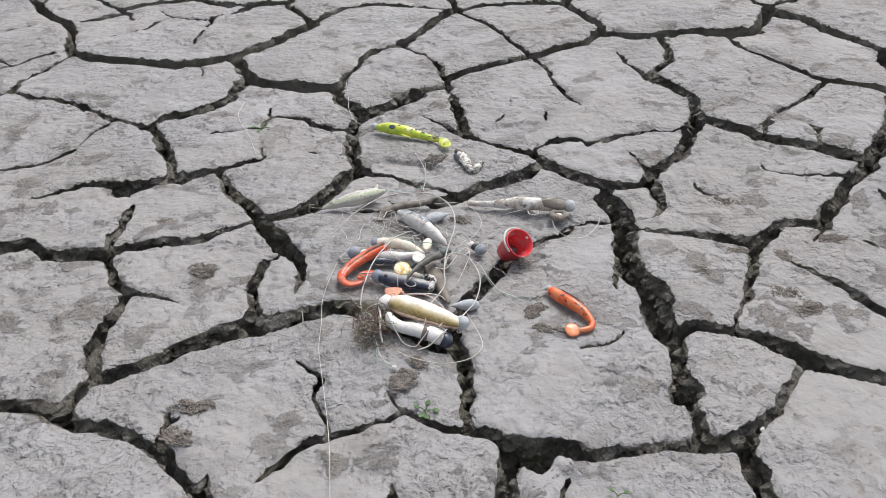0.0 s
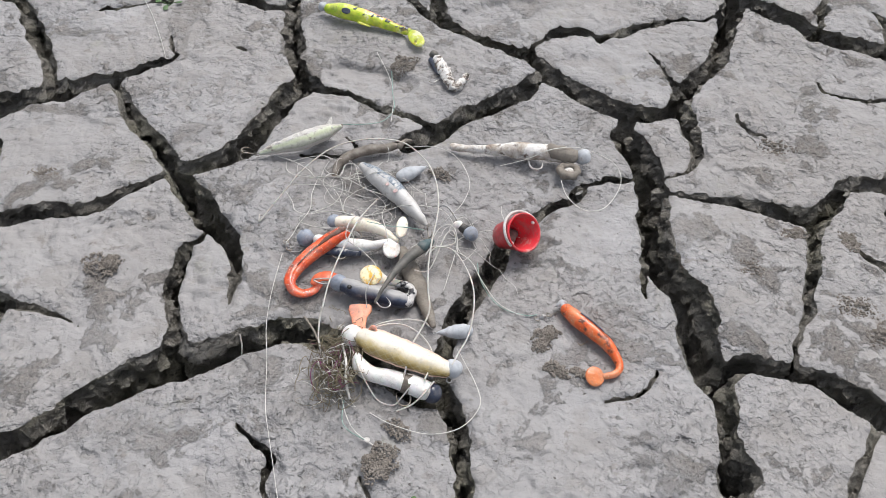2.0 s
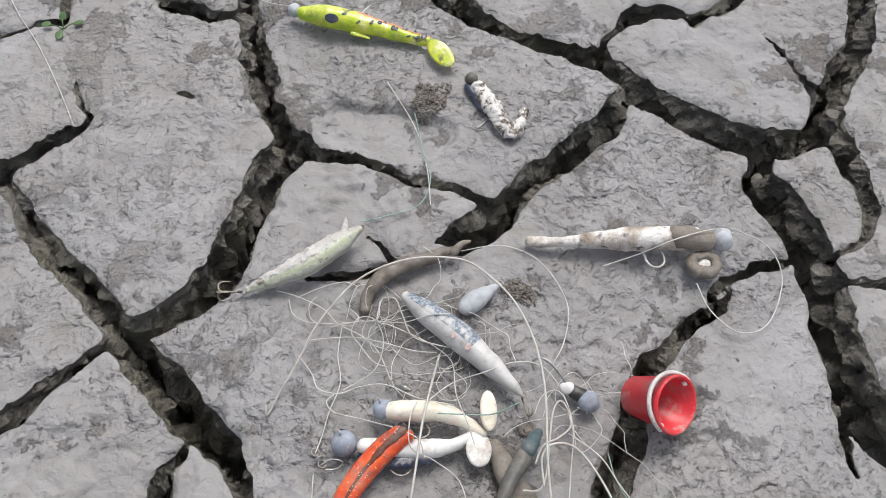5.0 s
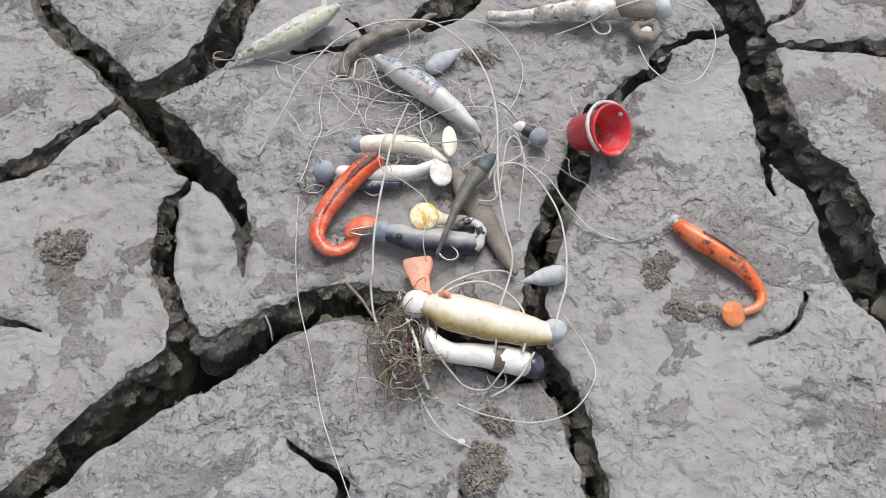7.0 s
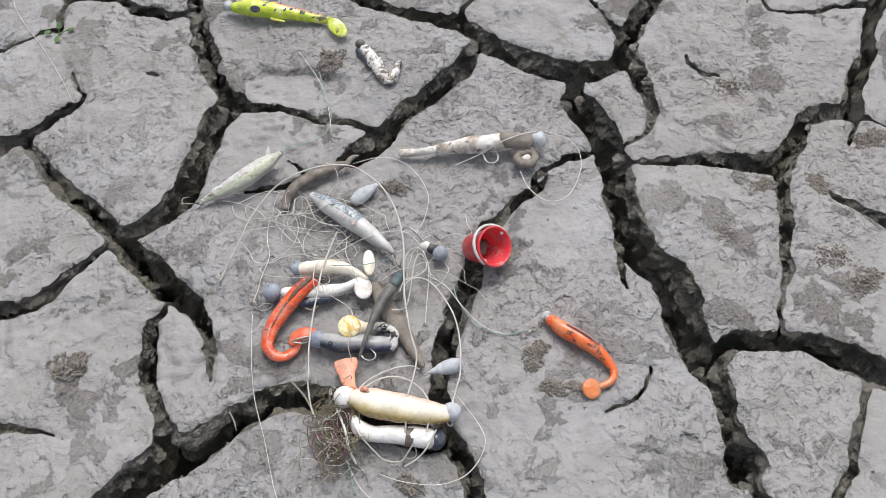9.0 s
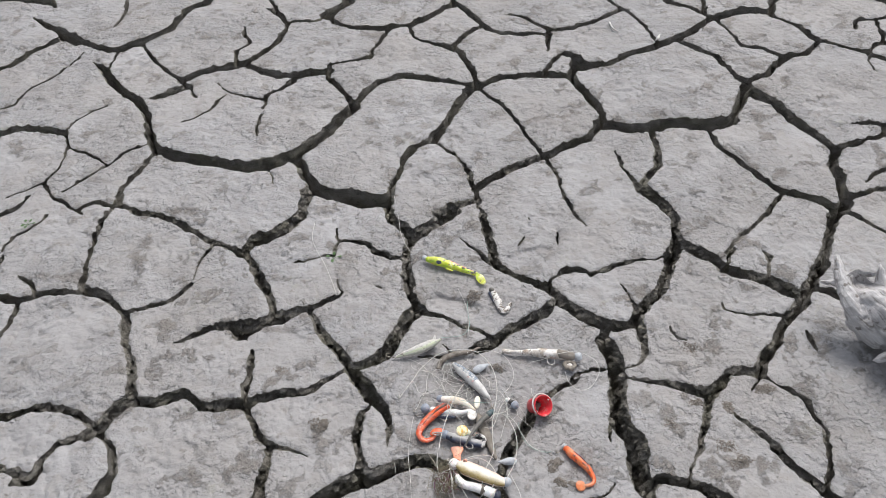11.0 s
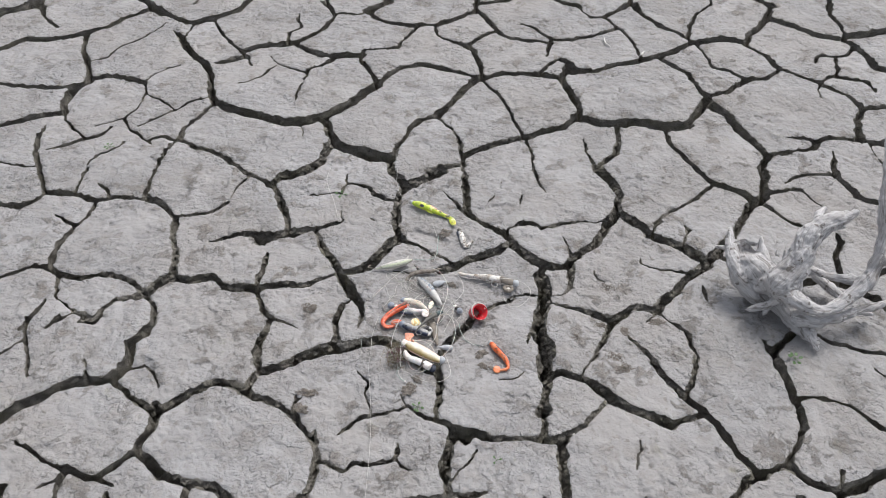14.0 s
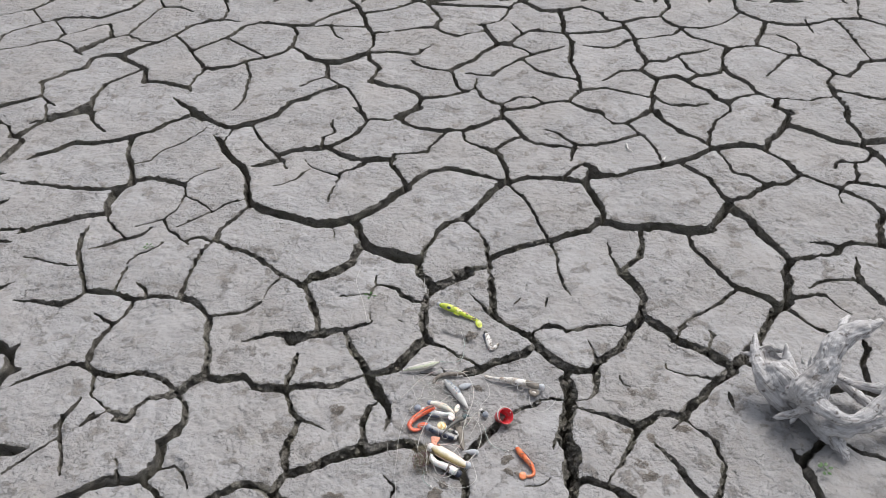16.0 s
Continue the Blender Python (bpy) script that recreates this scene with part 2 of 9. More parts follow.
crack((-0.701, 1.355, 16.9), (-0.647, 1.330, 18.2), (-0.599, 1.321, 17.6), (-0.553, 1.294, 15.5), (-0.523, 1.270, 15.1), (-0.486, 1.244, 16.5), (-0.454, 1.233, 16.8), (-0.411, 1.209, 14.6), (-0.382, 1.173, 13.6))
crack((-0.595, 1.814, 4.3), (-0.553, 1.770, 4.9), (-0.504, 1.745, 5.7), (-0.457, 1.729, 6))
crack((-0.551, 1.764, 5.3), (-0.583, 1.695, 5.8), (-0.614, 1.660, 6.5), (-0.639, 1.644, 6.7))
crack((-0.452, 1.726, 4), (-0.456, 1.658, 3.9), (-0.452, 1.561, 3.8))
crack((-1.076, 1.381, 14), (-1.064, 1.310, 13.2), (-1.041, 1.251, 11.8), (-1.011, 1.208, 11.5), (-0.988, 1.176, 11.4), (-0.943, 1.109, 11.6))
crack((-1.187, 1.217, 5), (-1.098, 1.203, 5), (-1.057, 1.197, 5.4), (-1.009, 1.203, 5.7))
crack((-1.438, 2.039, 7), (-1.376, 1.956, 7.3), (-1.335, 1.912, 8.5), (-1.295, 1.888, 9.9))
crack((-1.574, 1.893, 29.4), (-1.510, 1.956, 29.4), (-1.472, 1.993, 28.3), (-1.442, 2.046, 26.8))
crack((-0.882, 1.962, 4.3), (-0.881, 1.896, 4.3), (-0.878, 1.853, 4.1))
crack((-0.837, 1.334, 5.3), (-0.849, 1.307, 5.8), (-0.884, 1.268, 5.7), (-0.892, 1.236, 4.2), (-0.883, 1.202, 3.9), (-0.882, 1.168, 3.8), (-0.868, 1.115, 3.6))
crack((-0.567, 2.093, 3.6), (-0.556, 2.024, 3.6), (-0.535, 2.001, 4.7), (-0.569, 1.959, 4.7), (-0.557, 1.892, 3.6))
crack((-0.411, 1.481, 3.4), (-0.380, 1.399, 3.5))
crack((-0.523, 2.180, 17.3), (-0.484, 2.137, 17.5), (-0.451, 2.101, 13.1), (-0.455, 2.050, 16), (-0.469, 1.992, 18.8), (-0.488, 1.959, 21.5), (-0.514, 1.919, 21.9), (-0.534, 1.892, 22.2))
crack((-0.534, 1.892, 19), (-0.480, 1.854, 20.4), (-0.432, 1.834, 23.5), (-0.388, 1.833, 25.5), (-0.340, 1.850, 25.3), (-0.309, 1.845, 24))
crack((-0.316, 1.878, 13.3), (-0.313, 1.821, 13.1), (-0.282, 1.776, 14.8), (-0.257, 1.732, 14.1), (-0.239, 1.694, 13.9))
crack((-0.316, 1.878, 14.8), (-0.269, 1.888, 14.8), (-0.221, 1.912, 12.6), (-0.203, 1.964, 9.6), (-0.185, 2.025, 10), (-0.164, 2.065, 10.9))
crack((-0.451, 2.101, 15.3), (-0.390, 2.095, 16.1), (-0.357, 2.115, 15.3))
crack((-0.362, 2.142, 16.3), (-0.324, 2.089, 19.9), (-0.274, 2.065, 25.7), (-0.200, 2.060, 27.1), (-0.128, 2.071, 26.6), (-0.079, 2.112, 23.3), (-0.046, 2.148, 22.7), (-0.003, 2.190, 23))
crack((-0.362, 2.142, 24.4), (-0.331, 2.175, 24.6), (-0.290, 2.214, 24.8))
crack((-0.239, 1.694, 17.1), (-0.212, 1.760, 18), (-0.185, 1.799, 22.6), (-0.130, 1.823, 24.6), (-0.068, 1.806, 23.5), (-0.008, 1.789, 23.4), (0.040, 1.774, 23.3))
crack((-0.239, 1.694, 29.9), (-0.267, 1.654, 27.6), (-0.288, 1.598, 28.4), (-0.320, 1.560, 30.6), (-0.356, 1.513, 32.3), (-0.396, 1.486, 34.3), (-0.424, 1.474, 34.7))
crack((0.041, 1.767, 25.9), (0.009, 1.708, 24.9), (-0.010, 1.655, 23.7), (-0.028, 1.606, 24.6), (-0.053, 1.555, 25.4))
crack((-0.053, 1.555, 21.7), (-0.089, 1.536, 19.3), (-0.113, 1.493, 15.7), (-0.122, 1.452, 14.1), (-0.134, 1.388, 14.1), (-0.137, 1.363, 13.8))
crack((-0.052, 1.552, 9.8), (-0.008, 1.507, 9.5), (0.018, 1.472, 7.9), (0.032, 1.410, 7.6))
crack((0.027, 1.434, 12.7), (0.043, 1.351, 12.7), (0.053, 1.296, 12.8))
crack((0.058, 1.760, 9.6), (0.107, 1.691, 9.1), (0.144, 1.610, 8.3), (0.163, 1.544, 8.3), (0.188, 1.495, 8.8))
crack((0.188, 1.495, 8), (0.214, 1.423, 7.7), (0.216, 1.375, 7.5), (0.232, 1.319, 8.1), (0.254, 1.271, 8.5))
crack((0.035, 1.386, 18.8), (0.068, 1.415, 18.9), (0.117, 1.454, 19.5), (0.160, 1.478, 20.2), (0.188, 1.495, 20.1), (0.232, 1.522, 20.4), (0.284, 1.547, 19), (0.319, 1.593, 16.5))
crack((0.052, 1.769, 13), (0.047, 1.829, 13.2), (0.030, 1.886, 14), (0.012, 1.935, 16.1), (-0.007, 1.949, 20.9))
crack((-0.125, 2.071, 7.9), (-0.101, 2.000, 10), (-0.053, 1.971, 13.2), (-0.007, 1.949, 13.6))
crack((-0.007, 1.949, 10.3), (0.022, 2.007, 11), (0.058, 2.049, 12.7), (0.080, 2.063, 14))
crack((-0.004, 2.256, 13.2), (-0.004, 2.194, 14.4), (0.027, 2.159, 17.7), (0.060, 2.098, 16.8), (0.086, 2.053, 17.2))
crack((0.087, 2.045, 13.8), (0.136, 2.020, 14.6), (0.181, 2.012, 15.3), (0.216, 2.017, 15.1), (0.242, 2.003, 14))
crack((0.140, 2.125, 14.7), (0.186, 2.105, 13.2), (0.223, 2.061, 12.3), (0.250, 2.040, 13.1))
crack((0.250, 2.040, 13.2), (0.243, 1.985, 13.1), (0.239, 1.922, 13.1))
crack((0.251, 2.029, 15.3), (0.303, 2.036, 14.7), (0.356, 2.066, 14), (0.400, 2.087, 13.3), (0.459, 2.136, 12.4))
crack((0.052, 1.769, 22), (0.107, 1.808, 23.4), (0.164, 1.816, 24.7), (0.222, 1.815, 24.7), (0.285, 1.805, 24.7))
crack((0.304, 1.898, 20), (0.296, 1.841, 20.9), (0.280, 1.798, 19.8), (0.297, 1.748, 23.4), (0.322, 1.692, 22.6), (0.334, 1.636, 19.7), (0.322, 1.593, 20.7))
crack((0.214, 1.814, 9), (0.238, 1.866, 9.4), (0.262, 1.902, 10.9), (0.279, 1.914, 12.5))
crack((0.279, 1.914, 21.2), (0.304, 1.891, 20.5), (0.329, 1.862, 23.9), (0.371, 1.858, 25.3))
crack((-0.389, 1.489, 31.1), (-0.371, 1.511, 33.3), (-0.342, 1.488, 21.9), (-0.326, 1.450, 20.7), (-0.297, 1.410, 21.9))
crack((-0.306, 1.409, 19.5), (-0.261, 1.395, 19.8), (-0.199, 1.379, 19.9), (-0.137, 1.363, 20))
crack((-0.306, 1.407, 20.3), (-0.305, 1.382, 22.5))
crack((-0.387, 1.261, 27.1), (-0.409, 1.216, 26.5))
crack((-0.460, 1.725, 11.1), (-0.446, 1.753, 12.2), (-0.413, 1.790, 12.6), (-0.400, 1.808, 10.8), (-0.393, 1.833, 9.6))
crack((-0.138, 1.370, 12.7), (-0.136, 1.344, 12.8))
crack((-0.040, 1.317, 20.1), (-0.030, 1.323, 20), (0.011, 1.340, 20.2), (0.044, 1.356, 20))
crack((0.273, 2.296, 16.4), (0.329, 2.284, 13.3), (0.348, 2.225, 10.6), (0.375, 2.197, 13.1))
crack((0.349, 1.517, 7.3), (0.351, 1.454, 7.7), (0.365, 1.407, 8.4), (0.379, 1.374, 9), (0.393, 1.352, 9.5))
crack((0.375, 2.197, 27.8), (0.412, 2.203, 24.4), (0.459, 2.249, 18.9), (0.489, 2.307, 16.3))
crack((0.305, 1.839, 24.3), (0.379, 1.860, 23), (0.439, 1.904, 22), (0.490, 1.924, 23), (0.525, 1.946, 21.5), (0.560, 1.971, 22.6), (0.577, 1.974, 25.6))
crack((0.412, 2.195, 12.5), (0.456, 2.143, 11.7), (0.489, 2.085, 9.9), (0.508, 2.016, 8.8), (0.525, 1.946, 8.8))
crack((0.527, 2.312, 14.7), (0.541, 2.233, 18.2), (0.575, 2.199, 21.4), (0.599, 2.153, 23.8), (0.642, 2.133, 24.8), (0.665, 2.099, 21.4))
crack((0.773, 2.348, 17.8), (0.719, 2.279, 15.2), (0.692, 2.197, 12.9), (0.669, 2.089, 13))
crack((0.569, 1.973, 21.5), (0.613, 2.003, 20), (0.661, 2.052, 18.7), (0.693, 2.085, 22.3), (0.763, 2.113, 25.3), (0.816, 2.121, 27.8), (0.848, 2.100, 26.6))
crack((0.986, 2.400, 19.6), (0.949, 2.292, 20.4), (0.908, 2.208, 23.2), (0.872, 2.165, 22.1), (0.848, 2.100, 20.1))
crack((0.848, 2.100, 21.8), (0.876, 2.058, 23.1), (0.905, 2.027, 19.7), (0.913, 1.978, 18.4), (0.932, 1.947, 24.7), (0.969, 1.927, 25.9), (1.027, 1.890, 26))
crack((0.693, 2.085, 9.2), (0.715, 2.000, 9.1), (0.728, 1.935, 12.8), (0.780, 1.919, 14.2), (0.815, 1.876, 12.7))
crack((0.692, 1.773, 22.1), (0.756, 1.797, 19.2), (0.795, 1.848, 16.6), (0.831, 1.879, 21.6), (0.873, 1.884, 20.4), (0.913, 1.928, 16.5), (0.939, 1.955, 16.9))
crack((0.573, 1.970, 21), (0.615, 1.919, 21.8), (0.653, 1.882, 19.2), (0.667, 1.830, 16.5), (0.689, 1.773, 17.3))
crack((0.691, 1.788, 21), (0.694, 1.744, 19.4), (0.665, 1.697, 21.2), (0.636, 1.637, 20.5), (0.626, 1.608, 19.8))
crack((0.325, 1.607, 34.5), (0.383, 1.588, 35.3), (0.428, 1.586, 34.8), (0.489, 1.603, 34.9), (0.557, 1.593, 35.5), (0.610, 1.606, 32.3), (0.635, 1.623, 28.6))
crack((0.693, 1.735, 31.7), (0.740, 1.679, 28.7), (0.761, 1.613, 27.2), (0.791, 1.565, 29), (0.813, 1.525, 26.4), (0.816, 1.500, 22.4))
crack((0.817, 1.505, 20), (0.878, 1.526, 20), (0.940, 1.547, 16.8), (0.963, 1.588, 13.9), (0.988, 1.605, 21.9), (1.053, 1.601, 23.1), (1.141, 1.605, 22.8), (1.231, 1.610, 22.8))
crack((0.816, 1.500, 18.7), (0.797, 1.454, 18.7), (0.794, 1.407, 18.9), (0.778, 1.326, 19))
crack((0.432, 1.576, 12.8), (0.436, 1.503, 12.7), (0.426, 1.447, 13.8), (0.394, 1.411, 15.2), (0.376, 1.378, 14.2))
crack((0.561, 1.588, 13.2), (0.566, 1.521, 15.3), (0.598, 1.470, 17.8), (0.622, 1.430, 17.4), (0.640, 1.397, 18.3), (0.664, 1.371, 19.4))
crack((0.951, 2.285, 16.4), (1.029, 2.237, 16.1), (1.089, 2.186, 16.7), (1.140, 2.178, 16.8), (1.164, 2.170, 16.9))
crack((1.163, 2.405, 7.7), (1.154, 2.322, 9.4), (1.176, 2.258, 9.1), (1.164, 2.170, 7.7))
crack((1.167, 2.182, 23.4), (1.255, 2.220, 23.1), (1.331, 2.258, 22.7), (1.412, 2.297, 22.7))
crack((1.164, 2.170, 25.4), (1.191, 2.138, 21.3), (1.208, 2.070, 18.1), (1.221, 1.995, 24.1), (1.259, 1.993, 26.8), (1.349, 1.990, 26.8))
crack((1.185, 2.134, 7.5), (1.149, 2.069, 11.9), (1.062, 2.056, 11.4), (1.036, 1.995, 7.3))
crack((1.113, 2.060, 3.5), (1.091, 1.928, 3.6))
crack((1.027, 1.890, 9.3), (1.068, 1.934, 12.2), (1.116, 1.931, 15.4), (1.177, 1.918, 14.1), (1.185, 1.857, 9.6))
crack((1.027, 1.890, 24.4), (1.073, 1.847, 24.9), (1.106, 1.822, 20.6), (1.115, 1.765, 16.6))
crack((1.115, 1.765, 21.3), (1.157, 1.779, 21.4), (1.204, 1.794, 21.5), (1.290, 1.822, 21.5))
crack((1.119, 1.760, 18.5), (1.089, 1.699, 18.3), (1.078, 1.630, 19.7), (1.073, 1.596, 20))
crack((0.875, 1.589, 12.8), (0.928, 1.597, 13.3), (0.959, 1.585, 13.8))
crack((0.986, 1.541, 12.3), (0.974, 1.478, 12.7), (0.971, 1.431, 15.9), (0.991, 1.399, 18.5), (1.008, 1.357, 20.9), (1.043, 1.340, 22.3), (1.078, 1.334, 21.8), (1.167, 1.319, 21.8))
crack((1.096, 1.599, 7.8), (1.093, 1.531, 8.8), (1.104, 1.496, 11.3), (1.118, 1.479, 12.4), (1.173, 1.408, 12.4))
crack((1.027, 1.890, 3.4), (1.018, 1.849, 3.7), (1.021, 1.789, 4.1))
crack((-1.105, 1.049, 18.6), (-1.015, 1.052, 18.6), (-0.974, 1.054, 21.2), (-0.954, 1.082, 20.3), (-0.939, 1.109, 21.2), (-0.893, 1.116, 18.5), (-0.846, 1.107, 17), (-0.806, 1.097, 16.8))
crack((-0.806, 1.097, 20.5), (-0.764, 1.112, 19.7), (-0.696, 1.117, 18.4), (-0.650, 1.106, 14.8), (-0.617, 1.075, 12.7), (-0.593, 1.048, 12.5))
crack((-0.595, 1.052, 19), (-0.578, 0.991, 18.6), (-0.552, 0.939, 18.5), (-0.538, 0.891, 18.9), (-0.529, 0.868, 18.6))
crack((-0.806, 1.097, 14.2), (-0.803, 1.044, 15.4), (-0.811, 1.003, 16.9), (-0.823, 0.959, 15.8), (-0.820, 0.912, 13.7), (-0.810, 0.865, 13.2))
crack((-0.957, 0.765, 19.5), (-0.892, 0.827, 19.5), (-0.875, 0.843, 19.5), (-0.847, 0.864, 18.6), (-0.810, 0.865, 17.1))
crack((-0.810, 0.865, 13), (-0.775, 0.847, 15.1), (-0.724, 0.845, 17.6), (-0.668, 0.861, 16.9), (-0.619, 0.851, 14), (-0.584, 0.827, 12.8))
crack((-0.533, 0.879, 27.1), (-0.556, 0.850, 26.6), (-0.570, 0.823, 27), (-0.586, 0.810, 27.8))
crack((-0.583, 0.810, 10.3), (-0.625, 0.792, 10.4), (-0.641, 0.761, 9.7), (-0.653, 0.733, 9.5))
crack((-0.883, 1.039, 7.8), (-0.845, 1.018, 8.3), (-0.809, 1.005, 8.7))
crack((-0.783, 0.850, 3.1), (-0.748, 0.784, 3.1), (-0.716, 0.764, 3.3), (-0.688, 0.744, 3.3))
crack((-0.674, 0.753, 3.2), (-0.644, 0.726, 3.7), (-0.671, 0.720, 4.6))
crack((-0.765, 0.777, 9.1), (-0.771, 0.741, 9.2), (-0.779, 0.708, 9), (-0.782, 0.681, 8.7))
crack((-0.720, 0.735, 4.2), (-0.723, 0.716, 4.5), (-0.732, 0.699, 4.8))
crack((-0.599, 1.057, 11.4), (-0.561, 1.072, 11.4), (-0.519, 1.088, 11.4), (-0.491, 1.127, 10.5))
crack((-0.491, 1.127, 3.6), (-0.496, 1.165, 4), (-0.486, 1.199, 4.5), (-0.479, 1.223, 4.5))
crack((-0.492, 0.988, 11), (-0.453, 1.008, 11), (-0.405, 1.024, 10.9))
crack((-0.417, 1.020, 19.1), (-0.372, 1.040, 19.1))
crack((-0.398, 1.025, 13.5), (-0.366, 0.994, 12.9))
crack((-0.530, 0.871, 15.8), (-0.493, 0.864, 17.3), (-0.472, 0.875, 18.2), (-0.451, 0.887, 15.3), (-0.417, 0.860, 14.5), (-0.392, 0.859, 17.1), (-0.357, 0.863, 17.2))
crack((-0.292, 0.749, 13.7), (-0.295, 0.719, 12.4), (-0.290, 0.693, 11.9))
crack((-0.576, 0.823, 11.9), (-0.540, 0.787, 11.6), (-0.528, 0.749, 12.7), (-0.528, 0.718, 15.1), (-0.546, 0.691, 16.2))
crack((-0.836, 1.163, 8.5), (-0.803, 1.145, 7.3), (-0.785, 1.117, 6.8))
crack((0.418, 1.209, 19.4), (0.423, 1.225, 19.2), (0.432, 1.290, 19.9), (0.413, 1.332, 24.6), (0.382, 1.379, 25.4))
crack((0.142, 1.307, 3.5), (0.140, 1.277, 3.5))
crack((0.427, 1.215, 19.4), (0.461, 1.199, 18.8))
crack((0.509, 1.187, 7.9), (0.528, 1.218, 8.2), (0.579, 1.267, 8.7), (0.616, 1.304, 8.4), (0.664, 1.366, 8))
crack((0.664, 1.371, 21.4), (0.710, 1.354, 21.2), (0.741, 1.332, 19.5), (0.751, 1.312, 21.4), (0.778, 1.326, 17.1))
crack((0.778, 1.326, 22), (0.741, 1.289, 20.2), (0.719, 1.244, 18.8), (0.694, 1.190, 19.4), (0.667, 1.153, 19.4))
crack((0.598, 1.016, 3.5), (0.602, 0.953, 3.6))
crack((0.532, 0.887, 16), (0.552, 0.859, 14.1), (0.555, 0.830, 13.2), (0.564, 0.809, 12.3), (0.560, 0.773, 11.2), (0.545, 0.736, 10.9), (0.532, 0.705, 10.9))
crack((0.783, 1.342, 10.7), (0.841, 1.363, 11.1), (0.876, 1.368, 11.7))
crack((0.771, 1.310, 10.5), (0.808, 1.256, 11.2), (0.837, 1.235, 12), (0.861, 1.226, 12.1))
crack((0.838, 1.385, 8.3), (0.864, 1.412, 9.2), (0.902, 1.433, 11.2), (0.959, 1.441, 12.6), (0.971, 1.431, 12.6))
crack((0.876, 1.368, 5), (0.895, 1.331, 5.4), (0.927, 1.297, 5.6))
crack((0.578, 1.195, 3.4), (0.576, 1.174, 3.4))
crack((0.923, 1.221, 14.2), (0.927, 1.182, 12), (0.903, 1.132, 11.9), (0.902, 1.087, 13.7), (0.907, 1.043, 14.2))
crack((0.645, 1.103, 19), (0.708, 1.070, 19.2), (0.785, 1.031, 19.3), (0.849, 1.049, 17.7), (0.907, 1.043, 17), (0.976, 1.084, 14.3), (1.017, 1.111, 14), (1.092, 1.160, 14))
crack((0.907, 1.043, 19.6), (0.938, 1.027, 19.6), (0.963, 1.008, 18.6), (0.981, 0.978, 17.9), (1.028, 0.901, 17.9))
crack((-0.781, 0.724, 3.4), (-0.766, 0.680, 3.2), (-0.747, 0.653, 3), (-0.723, 0.613, 3), (-0.707, 0.568, 3.2))
crack((-0.830, 0.553, 4.6), (-0.784, 0.631, 4.6), (-0.775, 0.646, 4.6), (-0.762, 0.673, 4.6))
crack((-0.754, 0.399, 22.7), (-0.711, 0.478, 22.7), (-0.690, 0.518, 23.2), (-0.665, 0.534, 23.6), (-0.636, 0.564, 23.8), (-0.610, 0.580, 23), (-0.570, 0.589, 22.7), (-0.551, 0.597, 23.9), (-0.540, 0.623, 22), (-0.535, 0.652, 19.2), (-0.548, 0.691, 17.9))
crack((-0.550, 0.595, 11.1), (-0.513, 0.573, 10.8), (-0.482, 0.551, 11.3), (-0.433, 0.537, 11.8))
crack((-0.443, 0.550, 16.3), (-0.428, 0.539, 21.3), (-0.414, 0.557, 22), (-0.391, 0.582, 22.3), (-0.374, 0.597, 22.6), (-0.348, 0.618, 22.6))
crack((-0.434, 0.538, 17.8), (-0.430, 0.496, 18.7), (-0.441, 0.465, 18.8), (-0.439, 0.448, 17.1))
crack((-0.439, 0.448, 13.2), (-0.461, 0.428, 13.1), (-0.474, 0.409, 12.9), (-0.486, 0.391, 12.9))
crack((-0.655, 0.443, 5.5), (-0.619, 0.425, 5.7), (-0.582, 0.412, 5.7), (-0.545, 0.398, 5.6))
crack((-0.551, 0.402, 10.4), (-0.501, 0.393, 10.4), (-0.469, 0.388, 10.5))
crack((-0.475, 0.390, 5.8), (-0.441, 0.381, 5.8))
crack((-0.439, 0.450, 15.5), (-0.408, 0.434, 15), (-0.378, 0.411, 15.3), (-0.346, 0.404, 16.6), (-0.311, 0.403, 16.8), (-0.280, 0.401, 15.5), (-0.249, 0.382, 14.9), (-0.173, 0.334, 14.9))
crack((-0.537, 0.393, 6.7), (-0.540, 0.358, 6.6), (-0.539, 0.337, 6.4), (-0.537, 0.247, 6.4))
crack((-0.323, 0.401, 10.8), (-0.323, 0.364, 10.8), (-0.324, 0.274, 10.8))
crack((-0.184, 0.558, 11), (-0.163, 0.536, 10.8), (-0.138, 0.509, 10.5), (-0.124, 0.482, 10.4))
crack((-0.099, 0.528, 7.2), (-0.079, 0.555, 7.3))
crack((0.128, 0.555, 18.6), (0.134, 0.550, 18.4))
crack((0.109, 0.555, 16.8), (0.105, 0.534, 16.7), (0.098, 0.505, 16.2), (0.108, 0.461, 15.9), (0.116, 0.420, 15.7), (0.133, 0.331, 15.7))
crack((0.153, 0.532, 3), (0.138, 0.504, 3), (0.117, 0.468, 3))
crack((0.300, 0.554, 16.5), (0.305, 0.520, 16.4), (0.310, 0.487, 16), (0.313, 0.445, 15.7), (0.317, 0.355, 15.7))
crack((0.431, 0.658, 21.6), (0.439, 0.654, 21.6), (0.479, 0.639, 21.5), (0.499, 0.633, 21.3))
crack((-0.125, 0.488, 16.3), (-0.122, 0.454, 16.3), (-0.122, 0.432, 16.5), (-0.130, 0.389, 16.6), (-0.148, 0.300, 16.6))
crack((-0.120, 0.475, 6.5), (-0.090, 0.467, 6.5), (-0.069, 0.461, 7), (-0.053, 0.480, 6.9), (-0.019, 0.487, 7), (0.009, 0.496, 6.9), (0.014, 0.511, 6.2), (0.011, 0.534, 6.2))
crack((0.014, 0.500, 3), (0.026, 0.484, 3.1), (0.057, 0.477, 3.2))
